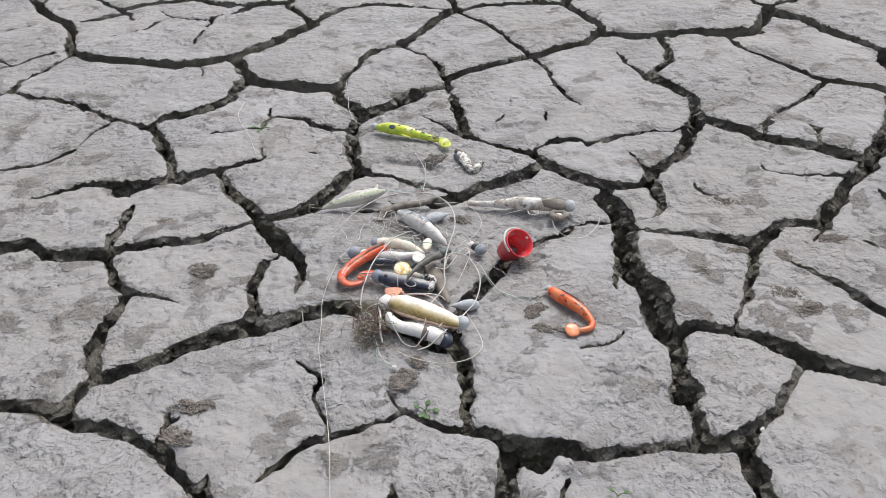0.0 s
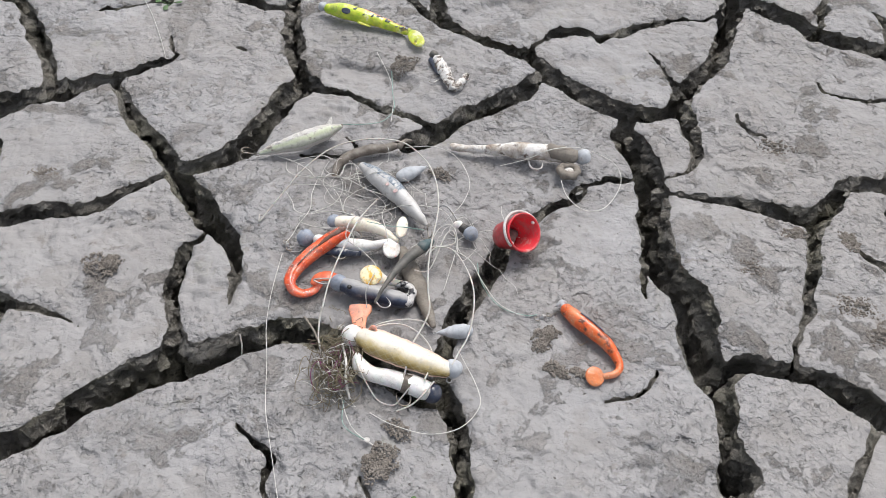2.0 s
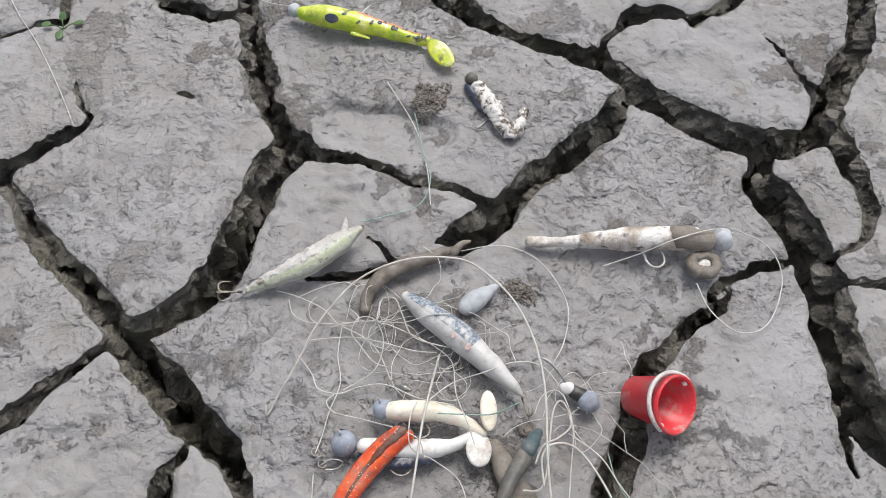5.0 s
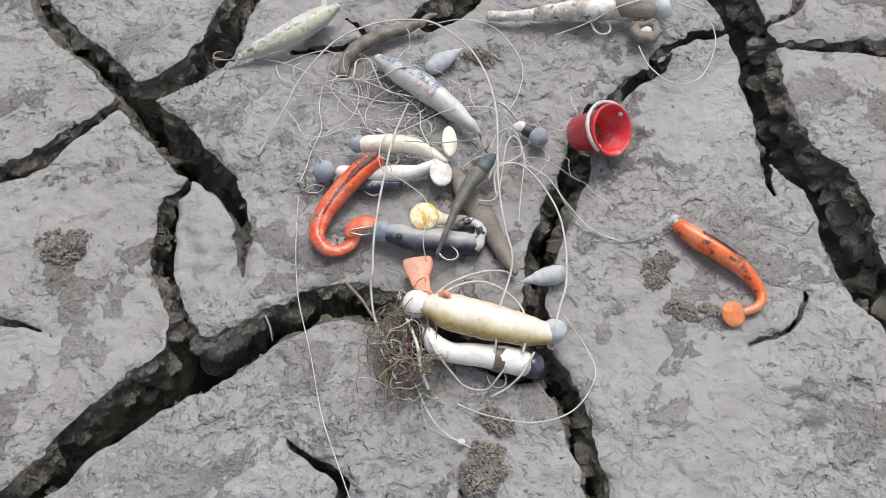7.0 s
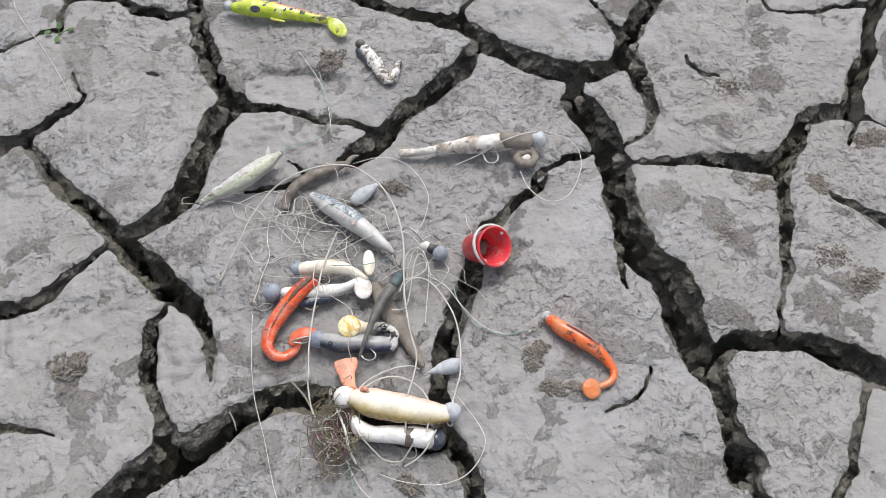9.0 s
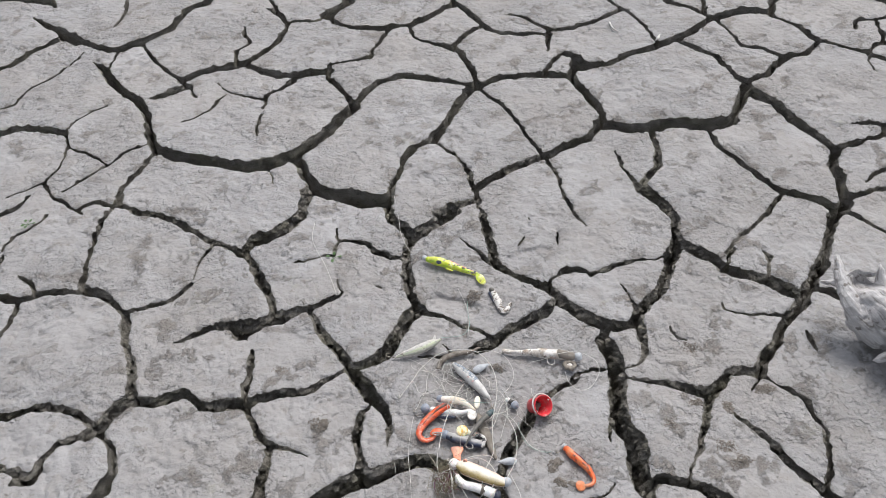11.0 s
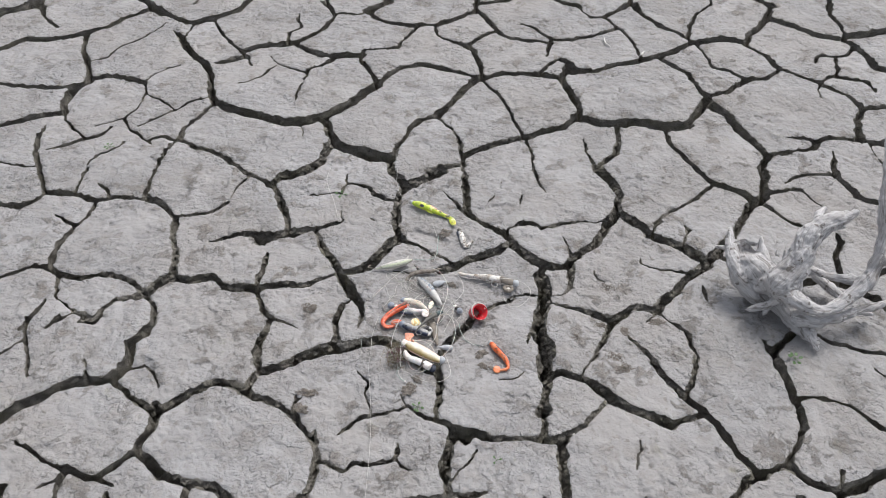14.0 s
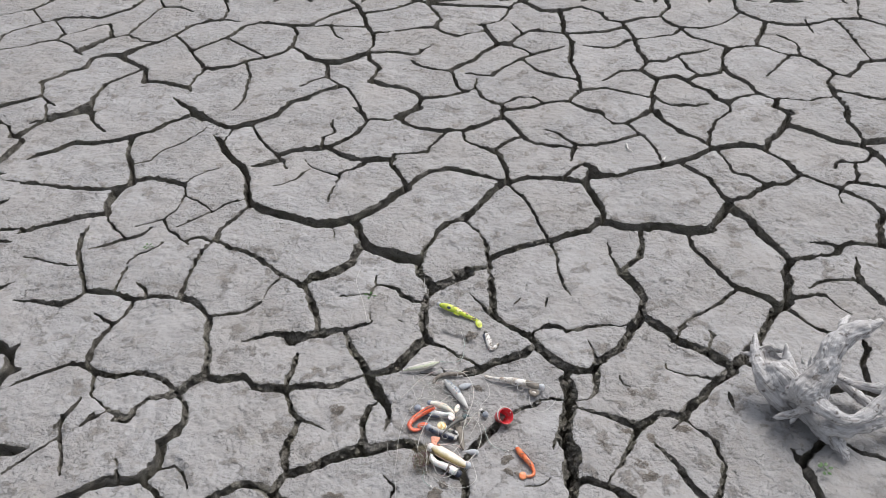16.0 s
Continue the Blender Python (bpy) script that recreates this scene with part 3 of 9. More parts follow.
crack((-0.136, 0.533, 6.1), (-0.125, 0.488, 6.1))
crack((-0.014, 0.406, 11.2), (0.074, 0.428, 11.2), (0.116, 0.439, 11.2), (0.153, 0.446, 11.2), (0.182, 0.454, 11.2))
crack((0.473, 0.771, 8.5), (0.498, 0.751, 8.7))
crack((0.488, 0.759, 14), (0.517, 0.719, 14.1), (0.536, 0.698, 14.2))
crack((0.531, 0.701, 22.2), (0.560, 0.679, 21.4), (0.577, 0.649, 20.2), (0.598, 0.615, 19.9), (0.618, 0.582, 19.6), (0.634, 0.556, 19.8), (0.647, 0.545, 20.2))
crack((0.494, 0.632, 12.1), (0.531, 0.650, 12.3), (0.569, 0.664, 12.4))
crack((0.536, 0.404, 14.3), (0.585, 0.479, 14.3), (0.615, 0.526, 14.5), (0.647, 0.546, 15.7), (0.679, 0.567, 16.1), (0.695, 0.573, 17.2))
crack((0.695, 0.573, 9.5), (0.710, 0.600, 9.6), (0.731, 0.632, 9.7), (0.747, 0.665, 10.6), (0.744, 0.702, 12.3), (0.737, 0.727, 13.1))
crack((0.700, 0.871, 14.9), (0.716, 0.836, 14.9))
crack((0.715, 0.843, 20.5), (0.727, 0.787, 20.5), (0.738, 0.747, 19.8), (0.740, 0.721, 18.8))
crack((0.718, 0.838, 18.3), (0.750, 0.870, 18.2), (0.779, 0.904, 18.3), (0.816, 0.948, 18.4))
crack((0.738, 0.724, 13.1), (0.760, 0.730, 14.1), (0.802, 0.729, 14.9), (0.841, 0.721, 15.5), (0.861, 0.698, 15.1), (0.880, 0.676, 15.3), (0.904, 0.670, 14.6), (0.991, 0.649, 14.6))
crack((0.694, 0.569, 20.5), (0.723, 0.545, 20.5), (0.749, 0.534, 19.6), (0.777, 0.533, 17.3), (0.808, 0.545, 15.2), (0.843, 0.571, 14.8), (0.883, 0.595, 15.2), (0.960, 0.642, 15.2))
crack((0.773, 0.535, 10.2), (0.770, 0.502, 10.2), (0.762, 0.413, 10.2))
crack((0.787, 0.575, 2.7), (0.778, 0.535, 2.7))
crack((0.903, 0.824, 4.6), (0.931, 0.797, 4.6), (0.996, 0.734, 4.6))
crack((0.443, 0.589, 2.9), (0.432, 0.530, 2.9))
crack((0.806, 0.900, 10.3), (0.845, 0.875, 10.3), (0.897, 0.864, 9.8), (0.956, 0.860, 9.6), (1.046, 0.854, 9.6))
crack((-2.311, 2.721, 27.8), (-2.247, 2.785, 27.8), (-2.181, 2.850, 27.7), (-2.151, 2.890, 24.2), (-2.127, 2.988, 22.1), (-2.106, 3.075, 22.1))
crack((-2.139, 2.871, 9.6), (-2.029, 2.752, 11.3), (-2.005, 2.756, 26), (-1.973, 2.814, 26.8), (-1.901, 2.826, 25.2), (-1.804, 2.841, 27.2), (-1.770, 2.901, 23.7), (-1.728, 2.978, 21), (-1.723, 3.052, 16.8), (-1.717, 3.142, 16.8))
crack((-2.083, 2.451, 8.2), (-2.090, 2.541, 8.2), (-2.097, 2.632, 11.3), (-2.052, 2.683, 14.1), (-2.010, 2.742, 14))
crack((-2.104, 2.396, 13.3), (-2.029, 2.445, 13.3), (-1.960, 2.491, 13.4), (-1.904, 2.541, 13.4), (-1.863, 2.577, 13.5))
crack((-1.981, 2.773, 9.2), (-1.860, 2.638, 9.2))
crack((-1.863, 2.577, 15), (-1.782, 2.542, 11.3), (-1.679, 2.444, 9.5))
crack((-1.736, 2.785, 14.3), (-1.780, 2.746, 13.4), (-1.818, 2.676, 13.3), (-1.860, 2.638, 11.8), (-1.863, 2.577, 8.7))
crack((-1.736, 2.785, 12.8), (-1.654, 2.640, 15.4), (-1.678, 2.576, 28.7), (-1.708, 2.496, 28.5))
crack((-1.654, 2.640, 23.9), (-1.606, 2.678, 20.5), (-1.522, 2.630, 17.9), (-1.448, 2.630, 23.5), (-1.410, 2.709, 17.7), (-1.386, 2.827, 19.6), (-1.332, 2.882, 25), (-1.268, 2.912, 23.9), (-1.181, 2.885, 20.5))
crack((-1.606, 2.678, 8), (-1.605, 2.806, 8.2), (-1.602, 2.907, 8.7), (-1.596, 2.999, 8.9))
crack((-1.689, 3.156, 9.6), (-1.641, 3.080, 9.6), (-1.591, 3.000, 18.1), (-1.517, 3.011, 22.6), (-1.432, 2.968, 18.2))
crack((-1.280, 2.910, 10.8), (-1.298, 3.025, 9.5), (-1.336, 3.091, 9.9), (-1.382, 3.168, 9.9))
crack((-1.264, 2.566, 17.5), (-1.221, 2.666, 18.6), (-1.175, 2.734, 16.6), (-1.160, 2.863, 17.8), (-1.110, 2.897, 24.3), (-1.006, 2.887, 23), (-0.905, 2.883, 23.2))
crack((-1.410, 2.709, 16.3), (-1.320, 2.615, 14.9), (-1.237, 2.502, 13.9), (-1.168, 2.417, 16.5), (-1.128, 2.402, 29.7), (-1.061, 2.433, 29.7), (-1.015, 2.494, 29.3), (-0.950, 2.537, 29.8), (-0.902, 2.600, 25.7), (-0.892, 2.641, 15.4), (-0.913, 2.787, 13.4), (-0.953, 2.876, 13.8))
crack((-1.189, 2.707, 14.2), (-1.091, 2.639, 13.8), (-0.996, 2.568, 13.6), (-0.950, 2.537, 13.7))
crack((-1.448, 2.630, 31), (-1.490, 2.565, 29.1), (-1.529, 2.473, 33), (-1.594, 2.463, 33.1), (-1.625, 2.431, 22), (-1.609, 2.337, 24.9), (-1.659, 2.303, 29.6), (-1.662, 2.267, 25.8), (-1.700, 2.197, 27.5))
crack((-1.533, 2.467, 24.6), (-1.448, 2.404, 26.5), (-1.371, 2.364, 17.8), (-1.331, 2.255, 17.3))
crack((-1.331, 2.269, 25.1), (-1.234, 2.260, 23.7), (-1.147, 2.235, 22.3))
crack((-1.153, 2.409, 11.1), (-1.155, 2.307, 10.4), (-1.147, 2.235, 7.9), (-1.124, 2.206, 8.2))
crack((-1.700, 2.197, 10.9), (-1.648, 2.110, 13.2), (-1.661, 2.076, 26.7), (-1.700, 2.033, 27.6), (-1.740, 1.996, 27.6), (-1.807, 1.935, 27.6))
crack((-1.647, 2.096, 8.3), (-1.592, 2.050, 8.7), (-1.539, 2.015, 9.2))
crack((-1.022, 2.482, 8.1), (-0.961, 2.362, 7.8), (-0.944, 2.267, 8), (-0.919, 2.178, 8.7), (-0.927, 2.089, 10.2))
crack((-1.382, 2.362, 17.7), (-1.425, 2.289, 17.4), (-1.454, 2.235, 14.7), (-1.460, 2.163, 11.4), (-1.453, 2.108, 9.9))
crack((-1.457, 2.117, 16.3), (-1.423, 2.033, 15.4), (-1.377, 1.955, 14.8))
crack((-1.377, 1.955, 7.6), (-1.323, 1.903, 8.1), (-1.295, 1.887, 9.7))
crack((-1.577, 1.804, 23.5), (-1.561, 1.826, 21.9), (-1.543, 1.880, 21.3), (-1.523, 1.932, 23.6), (-1.491, 1.967, 25.8), (-1.408, 2.013, 26))
crack((-1.754, 1.941, 13.4), (-1.676, 1.896, 13.4), (-1.627, 1.867, 10.7), (-1.581, 1.811, 9.7))
crack((-1.577, 1.804, 24.2), (-1.530, 1.792, 13.5), (-1.521, 1.730, 21.6), (-1.523, 1.658, 22.9), (-1.527, 1.568, 22.9))
crack((-1.175, 2.152, 21.7), (-1.112, 2.103, 20.9), (-1.047, 2.049, 19.9), (-0.999, 2.006, 19.5))
crack((-0.764, 2.063, 15.1), (-0.754, 2.138, 16.2), (-0.738, 2.184, 22.2), (-0.695, 2.213, 25))
crack((-1.590, 2.029, 3.8), (-1.526, 1.932, 3.8))
crack((-0.965, 2.874, 24.4), (-0.887, 2.906, 22.2), (-0.840, 3.006, 19.4), (-0.785, 3.084, 21.5), (-0.745, 3.133, 22.1))
crack((-0.850, 3.282, 22.5), (-0.791, 3.214, 22.5), (-0.736, 3.149, 17.5), (-0.680, 3.018, 14.9), (-0.644, 2.918, 14.3))
crack((-0.699, 3.070, 25.8), (-0.587, 3.115, 24.6), (-0.526, 3.197, 20.5), (-0.487, 3.262, 19.8), (-0.440, 3.338, 19.8))
crack((-0.561, 3.312, 31.8), (-0.487, 3.262, 31.8), (-0.442, 3.232, 24.2), (-0.390, 3.147, 18.5), (-0.350, 3.056, 14), (-0.356, 2.938, 14.6), (-0.302, 2.896, 27), (-0.249, 2.861, 27.5))
crack((-0.953, 2.876, 13.6), (-0.834, 2.894, 13.6), (-0.716, 2.913, 13.6), (-0.644, 2.918, 13.5))
crack((-0.891, 2.653, 29.5), (-0.820, 2.596, 26.5), (-0.782, 2.547, 32.9), (-0.724, 2.540, 42.8), (-0.670, 2.548, 43.1), (-0.626, 2.599, 38.4), (-0.581, 2.650, 38.7))
crack((-0.639, 2.919, 14.8), (-0.589, 2.807, 13.6), (-0.574, 2.720, 14.4), (-0.584, 2.661, 13.1), (-0.554, 2.582, 15), (-0.503, 2.521, 13), (-0.504, 2.459, 14.5), (-0.512, 2.398, 15.1))
crack((-0.593, 2.844, 23), (-0.491, 2.885, 22.8), (-0.426, 2.926, 22.9), (-0.353, 2.951, 23.6))
crack((-0.576, 2.645, 21), (-0.471, 2.668, 20.6), (-0.389, 2.652, 20.9), (-0.364, 2.707, 14.9), (-0.336, 2.746, 16.4))
crack((-0.719, 2.540, 12.4), (-0.689, 2.455, 12.2), (-0.672, 2.392, 14.4), (-0.618, 2.352, 19.4), (-0.579, 2.324, 15.1), (-0.527, 2.240, 12.7), (-0.487, 2.158, 12.1), (-0.457, 2.099, 12))
crack((-0.755, 2.173, 23.9), (-0.699, 2.226, 23.2), (-0.654, 2.289, 23.8), (-0.597, 2.336, 25.3))
crack((-0.511, 2.393, 25), (-0.432, 2.371, 25.2), (-0.366, 2.358, 22.7), (-0.317, 2.318, 15.3), (-0.297, 2.262, 11.7), (-0.307, 2.207, 14.9), (-0.327, 2.153, 16.2), (-0.348, 2.108, 16.6))
crack((-0.402, 2.606, 12.5), (-0.361, 2.559, 14.9), (-0.301, 2.532, 18.5), (-0.225, 2.533, 19.2))
crack((-0.672, 2.407, 9.3), (-0.725, 2.350, 8.8), (-0.752, 2.297, 7.9))
crack((-0.233, 2.542, 13.1), (-0.204, 2.456, 13.4), (-0.173, 2.388, 15.7), (-0.143, 2.360, 19.4))
crack((-0.302, 2.279, 16.5), (-0.215, 2.320, 16.4), (-0.159, 2.357, 15.4), (-0.122, 2.396, 9.8), (-0.124, 2.493, 8))
crack((-0.231, 2.543, 21.9), (-0.191, 2.602, 23), (-0.153, 2.645, 20.5), (-0.128, 2.721, 19.8), (-0.076, 2.810, 21.8))
crack((-0.162, 3.020, 15.4), (-0.126, 2.911, 16.5), (-0.082, 2.827, 23.8), (-0.036, 2.817, 32.3))
crack((-0.253, 2.854, 17.7), (-0.219, 2.896, 19.8), (-0.138, 2.953, 20.9))
crack((-0.116, 2.397, 13.8), (-0.083, 2.323, 16.7), (-0.040, 2.293, 22.5), (-0.015, 2.288, 17.4), (-0.006, 2.255, 11.2), (-0.002, 2.170, 11.1))
crack((-0.040, 2.816, 12.7), (0.002, 2.919, 13.6), (0.045, 2.988, 21.3), (0.116, 2.980, 23.4), (0.187, 2.972, 23.3))
crack((0.153, 3.253, 21.5), (0.175, 3.119, 20.3), (0.179, 2.990, 20.8), (0.212, 2.903, 20.5), (0.219, 2.787, 18.3), (0.217, 2.677, 18))
crack((-0.036, 2.817, 19.1), (0.024, 2.785, 17.3), (0.072, 2.736, 15.4))
crack((0.191, 2.829, 18.6), (0.104, 2.769, 17.3), (0.031, 2.691, 15), (-0.038, 2.594, 13.1), (-0.073, 2.516, 18.2), (-0.180, 2.520, 18.8))
crack((0.025, 2.684, 13), (0.092, 2.593, 15.2), (0.168, 2.554, 17.7), (0.246, 2.526, 17.9))
crack((0.217, 2.677, 14.8), (0.240, 2.601, 13.7), (0.252, 2.527, 12.6), (0.264, 2.442, 11.8), (0.244, 2.406, 15.3), (0.206, 2.323, 14.9))
crack((-0.019, 2.288, 13.7), (0.045, 2.352, 15.2), (0.095, 2.360, 15.6), (0.138, 2.312, 12.3))
crack((-0.004, 2.233, 23.7), (0.091, 2.270, 22.7), (0.147, 2.323, 22.5), (0.206, 2.341, 24.8), (0.266, 2.297, 22.1), (0.324, 2.263, 22.4))
crack((-0.174, 3.018, 23.4), (-0.127, 3.038, 21.6), (-0.095, 3.077, 14.9), (-0.077, 3.147, 11.1), (-0.062, 3.270, 13.3), (-0.016, 3.336, 18.8), (0.035, 3.410, 18.8))
crack((-0.443, 3.239, 26.9), (-0.353, 3.238, 26.9), (-0.174, 3.238, 26.9), (-0.060, 3.241, 26.8))
crack((-0.045, 3.064, 12.2), (0.012, 2.945, 12.2))
crack((-0.077, 3.387, 19), (-0.015, 3.321, 19), (0.080, 3.221, 23.9), (0.154, 3.232, 25.2), (0.252, 3.290, 26.4), (0.339, 3.233, 23.1))
crack((-0.797, 2.894, 5.2), (-0.752, 2.800, 9), (-0.700, 2.762, 7))
crack((0.327, 3.246, 12.9), (0.363, 3.149, 19), (0.422, 3.138, 24.1), (0.496, 3.190, 21.8), (0.582, 3.230, 22.9))
crack((0.191, 2.973, 22.8), (0.350, 3.017, 21.8), (0.433, 3.087, 18.7))
crack((0.422, 3.138, 18.2), (0.455, 3.033, 17.2), (0.474, 2.944, 14.4), (0.481, 2.828, 14.9), (0.514, 2.734, 17.3))
crack((0.626, 3.528, 15.8), (0.633, 3.438, 15.8), (0.639, 3.351, 14.9), (0.591, 3.245, 13.9), (0.614, 3.168, 25.4), (0.669, 3.112, 30.5))
crack((0.669, 3.112, 23.9), (0.763, 3.127, 22.4), (0.839, 3.177, 16.3), (0.911, 3.282, 13.4), (0.948, 3.344, 12.9))
crack((0.940, 3.577, 15.2), (0.939, 3.487, 15.2), (0.936, 3.377, 18.6), (0.963, 3.311, 31.2), (1.029, 3.247, 34.7))
crack((1.034, 3.234, 18.8), (1.004, 3.120, 19.2), (0.966, 3.022, 18.2), (0.960, 2.950, 18.5))
crack((1.024, 3.246, 26.1), (1.113, 3.221, 25.9), (1.209, 3.236, 21.9), (1.291, 3.295, 17.5), (1.335, 3.335, 23), (1.469, 3.357, 27.2), (1.539, 3.287, 24.6), (1.602, 3.224, 24.6))
crack((0.668, 3.099, 11.6), (0.627, 3.017, 17.7), (0.533, 2.984, 21), (0.440, 2.939, 17.5), (0.382, 2.859, 17.4), (0.337, 2.852, 22.1), (0.253, 2.862, 22))
crack((0.664, 3.111, 14.1), (0.706, 3.011, 18.3), (0.770, 2.979, 21.6), (0.822, 2.940, 19), (0.840, 2.908, 15.6))
crack((0.961, 2.962, 31.2), (0.888, 2.938, 30), (0.840, 2.914, 18.5), (0.803, 2.823, 12.7), (0.795, 2.757, 12.2))
crack((0.796, 2.767, 14.9), (0.810, 2.675, 18.4), (0.845, 2.630, 22.6), (0.878, 2.577, 17.7), (0.881, 2.529, 18.3), (0.913, 2.488, 25), (0.952, 2.467, 26.7))
crack((0.509, 2.733, 20.1), (0.574, 2.743, 16.9), (0.645, 2.826, 16), (0.713, 2.854, 17.8), (0.773, 2.903, 16))
crack((0.514, 2.745, 9.1), (0.484, 2.655, 14.7), (0.410, 2.643, 15.8), (0.367, 2.570, 11.9), (0.335, 2.530, 12.7))
crack((0.633, 2.813, 10.2), (0.656, 2.703, 11.4), (0.692, 2.636, 13.3))
crack((0.799, 2.757, 7.9), (0.778, 2.670, 10.9), (0.723, 2.641, 16.6), (0.676, 2.619, 14), (0.652, 2.580, 10.5))
crack((0.484, 2.655, 20.3), (0.514, 2.608, 21.2), (0.543, 2.573, 29), (0.608, 2.618, 28.5), (0.646, 2.579, 22.1), (0.672, 2.535, 24.7), (0.720, 2.514, 21), (0.741, 2.438, 20.1), (0.778, 2.422, 26.1))
crack((0.543, 2.573, 12.2), (0.517, 2.472, 11.5), (0.512, 2.380, 11.2), (0.507, 2.301, 11.1))
crack((0.260, 2.441, 24.9), (0.304, 2.463, 26.1), (0.355, 2.471, 27.1), (0.425, 2.444, 26.4), (0.517, 2.417, 26.4))
crack((0.514, 2.416, 14.7), (0.569, 2.367, 17.2), (0.657, 2.380, 16.1), (0.708, 2.402, 15.1))
crack((0.508, 2.313, 14.9), (0.477, 2.266, 14.9))
crack((0.768, 2.420, 19.2), (0.822, 2.465, 20.6), (0.890, 2.503, 22))
crack((0.774, 2.421, 8.2), (0.779, 2.356, 7.3), (0.734, 2.298, 9.1), (0.710, 2.253, 8.2))
crack((0.508, 2.313, 13.9), (0.524, 2.261, 13.9))
crack((0.961, 2.962, 20.8), (1.035, 2.904, 21.2), (1.084, 2.878, 22.3), (1.117, 2.883, 20.8), (1.149, 2.834, 17.1), (1.189, 2.776, 15.9), (1.209, 2.728, 17.6), (1.247, 2.703, 19.9))
crack((1.239, 2.702, 15.5), (1.303, 2.784, 13.6), (1.331, 2.851, 18.5), (1.414, 2.892, 25.9), (1.450, 2.908, 26.2), (1.531, 2.946, 26.2))
crack((1.062, 2.875, 9.1), (0.997, 2.746, 9.5), (0.941, 2.660, 10))
crack((1.057, 3.097, 20.2), (1.094, 3.054, 20), (1.125, 3.017, 10.3), (1.106, 2.882, 8.2))
crack((1.339, 3.323, 14.4), (1.363, 3.208, 12), (1.359, 3.095, 10.7), (1.367, 2.996, 11.6), (1.380, 2.881, 11.6))
crack((1.204, 2.727, 12.7), (1.160, 2.645, 11), (1.166, 2.584, 13.6), (1.163, 2.527, 13.6), (1.171, 2.461, 13.6), (1.170, 2.396, 11.1), (1.155, 2.331, 10.3))
crack((0.952, 2.485, 18), (0.999, 2.479, 17.9), (1.056, 2.474, 16.1), (1.111, 2.510, 14.4), (1.163, 2.527, 15.8))
crack((1.168, 2.565, 18.6), (1.229, 2.561, 18.9), (1.280, 2.536, 18.8), (1.342, 2.519, 18.7), (1.429, 2.495, 18.7))
crack((0.950, 2.476, 15.3), (0.932, 2.401, 22.4), (0.978, 2.366, 34.7))
crack((1.521, 3.662, 8.8), (1.500, 3.575, 8.8), (1.462, 3.424, 9), (1.453, 3.341, 9.8))
crack((1.213, 3.316, 5.6), (1.210, 3.216, 5.7), (1.211, 3.134, 5.9))
crack((-0.386, 1.240, 37.6), (-0.361, 1.262, 35.9), (-0.337, 1.288, 33.8), (-0.317, 1.308, 32.7), (-0.313, 1.337, 24.4), (-0.314, 1.393, 22.9))
crack((-0.307, 1.389, 17.6), (-0.257, 1.369, 19.4), (-0.187, 1.346, 21.6), (-0.145, 1.343, 23.7))
crack((-0.141, 1.357, 18.2), (-0.138, 1.320, 19.3), (-0.130, 1.293, 21.1), (-0.107, 1.273, 23.7), (-0.088, 1.250, 24.1))
crack((-0.005, 1.318, 27.7), (-0.020, 1.308, 26.8), (-0.044, 1.288, 27.5), (-0.066, 1.269, 27.2), (-0.088, 1.250, 27.1))
crack((-0.088, 1.250, 20.6), (-0.098, 1.214, 18.6), (-0.097, 1.178, 16.8), (-0.094, 1.143, 19.6), (-0.087, 1.104, 19.3), (-0.077, 1.074, 19.3), (-0.071, 1.058, 18.3))
crack((-0.100, 1.189, 10.2), (-0.126, 1.192, 14.2), (-0.151, 1.204, 13), (-0.170, 1.224, 11.6), (-0.190, 1.234, 10), (-0.209, 1.238, 7.6), (-0.226, 1.235, 6.2))
crack((-0.241, 1.281, 1.1), (-0.235, 1.254, 4.3), (-0.227, 1.233, 4.3), (-0.234, 1.214, 5.2), (-0.236, 1.200, 5.6), (-0.252, 1.198, 4.4), (-0.277, 1.189, 3.7), (-0.296, 1.182, 2.9), (-0.315, 1.182, 1.4))
crack((-0.386, 1.172, 14.5), (-0.368, 1.139, 18.3), (-0.348, 1.107, 17.8), (-0.338, 1.082, 15.7), (-0.331, 1.048, 16.6))
crack((-0.226, 1.144, 1), (-0.220, 1.120, 3), (-0.208, 1.103, 4.1))
crack((-0.208, 1.103, 4.7), (-0.216, 1.091, 7.6), (-0.233, 1.082, 11.6), (-0.254, 1.071, 10.3), (-0.265, 1.066, 11.6))
crack((-0.265, 1.066, 15.3), (-0.283, 1.063, 17.9), (-0.306, 1.051, 21.6), (-0.329, 1.044, 26.4), (-0.351, 1.031, 27.4), (-0.373, 1.018, 28.5))
crack((-0.158, 1.126, 0.6), (-0.146, 1.115, 2.3), (-0.134, 1.103, 0.6))
crack((-0.267, 1.063, 9.3), (-0.253, 1.034, 14), (-0.233, 1.005, 16.8), (-0.210, 0.976, 19.1), (-0.188, 0.941, 19.7), (-0.170, 0.914, 21.1), (-0.152, 0.889, 21.8), (-0.134, 0.867, 20), (-0.120, 0.850, 16.9), (-0.112, 0.832, 12.5), (-0.109, 0.817, 8.4), (-0.111, 0.801, 5.1), (-0.115, 0.786, 2.1), (-0.117, 0.778, 0.8))
crack((-0.166, 0.936, 14.3), (-0.140, 0.947, 20.9), (-0.122, 0.963, 21), (-0.112, 0.985, 21.1), (-0.104, 1.012, 22.4), (-0.093, 1.035, 23.6), (-0.079, 1.055, 23.6), (-0.070, 1.064, 23.1))
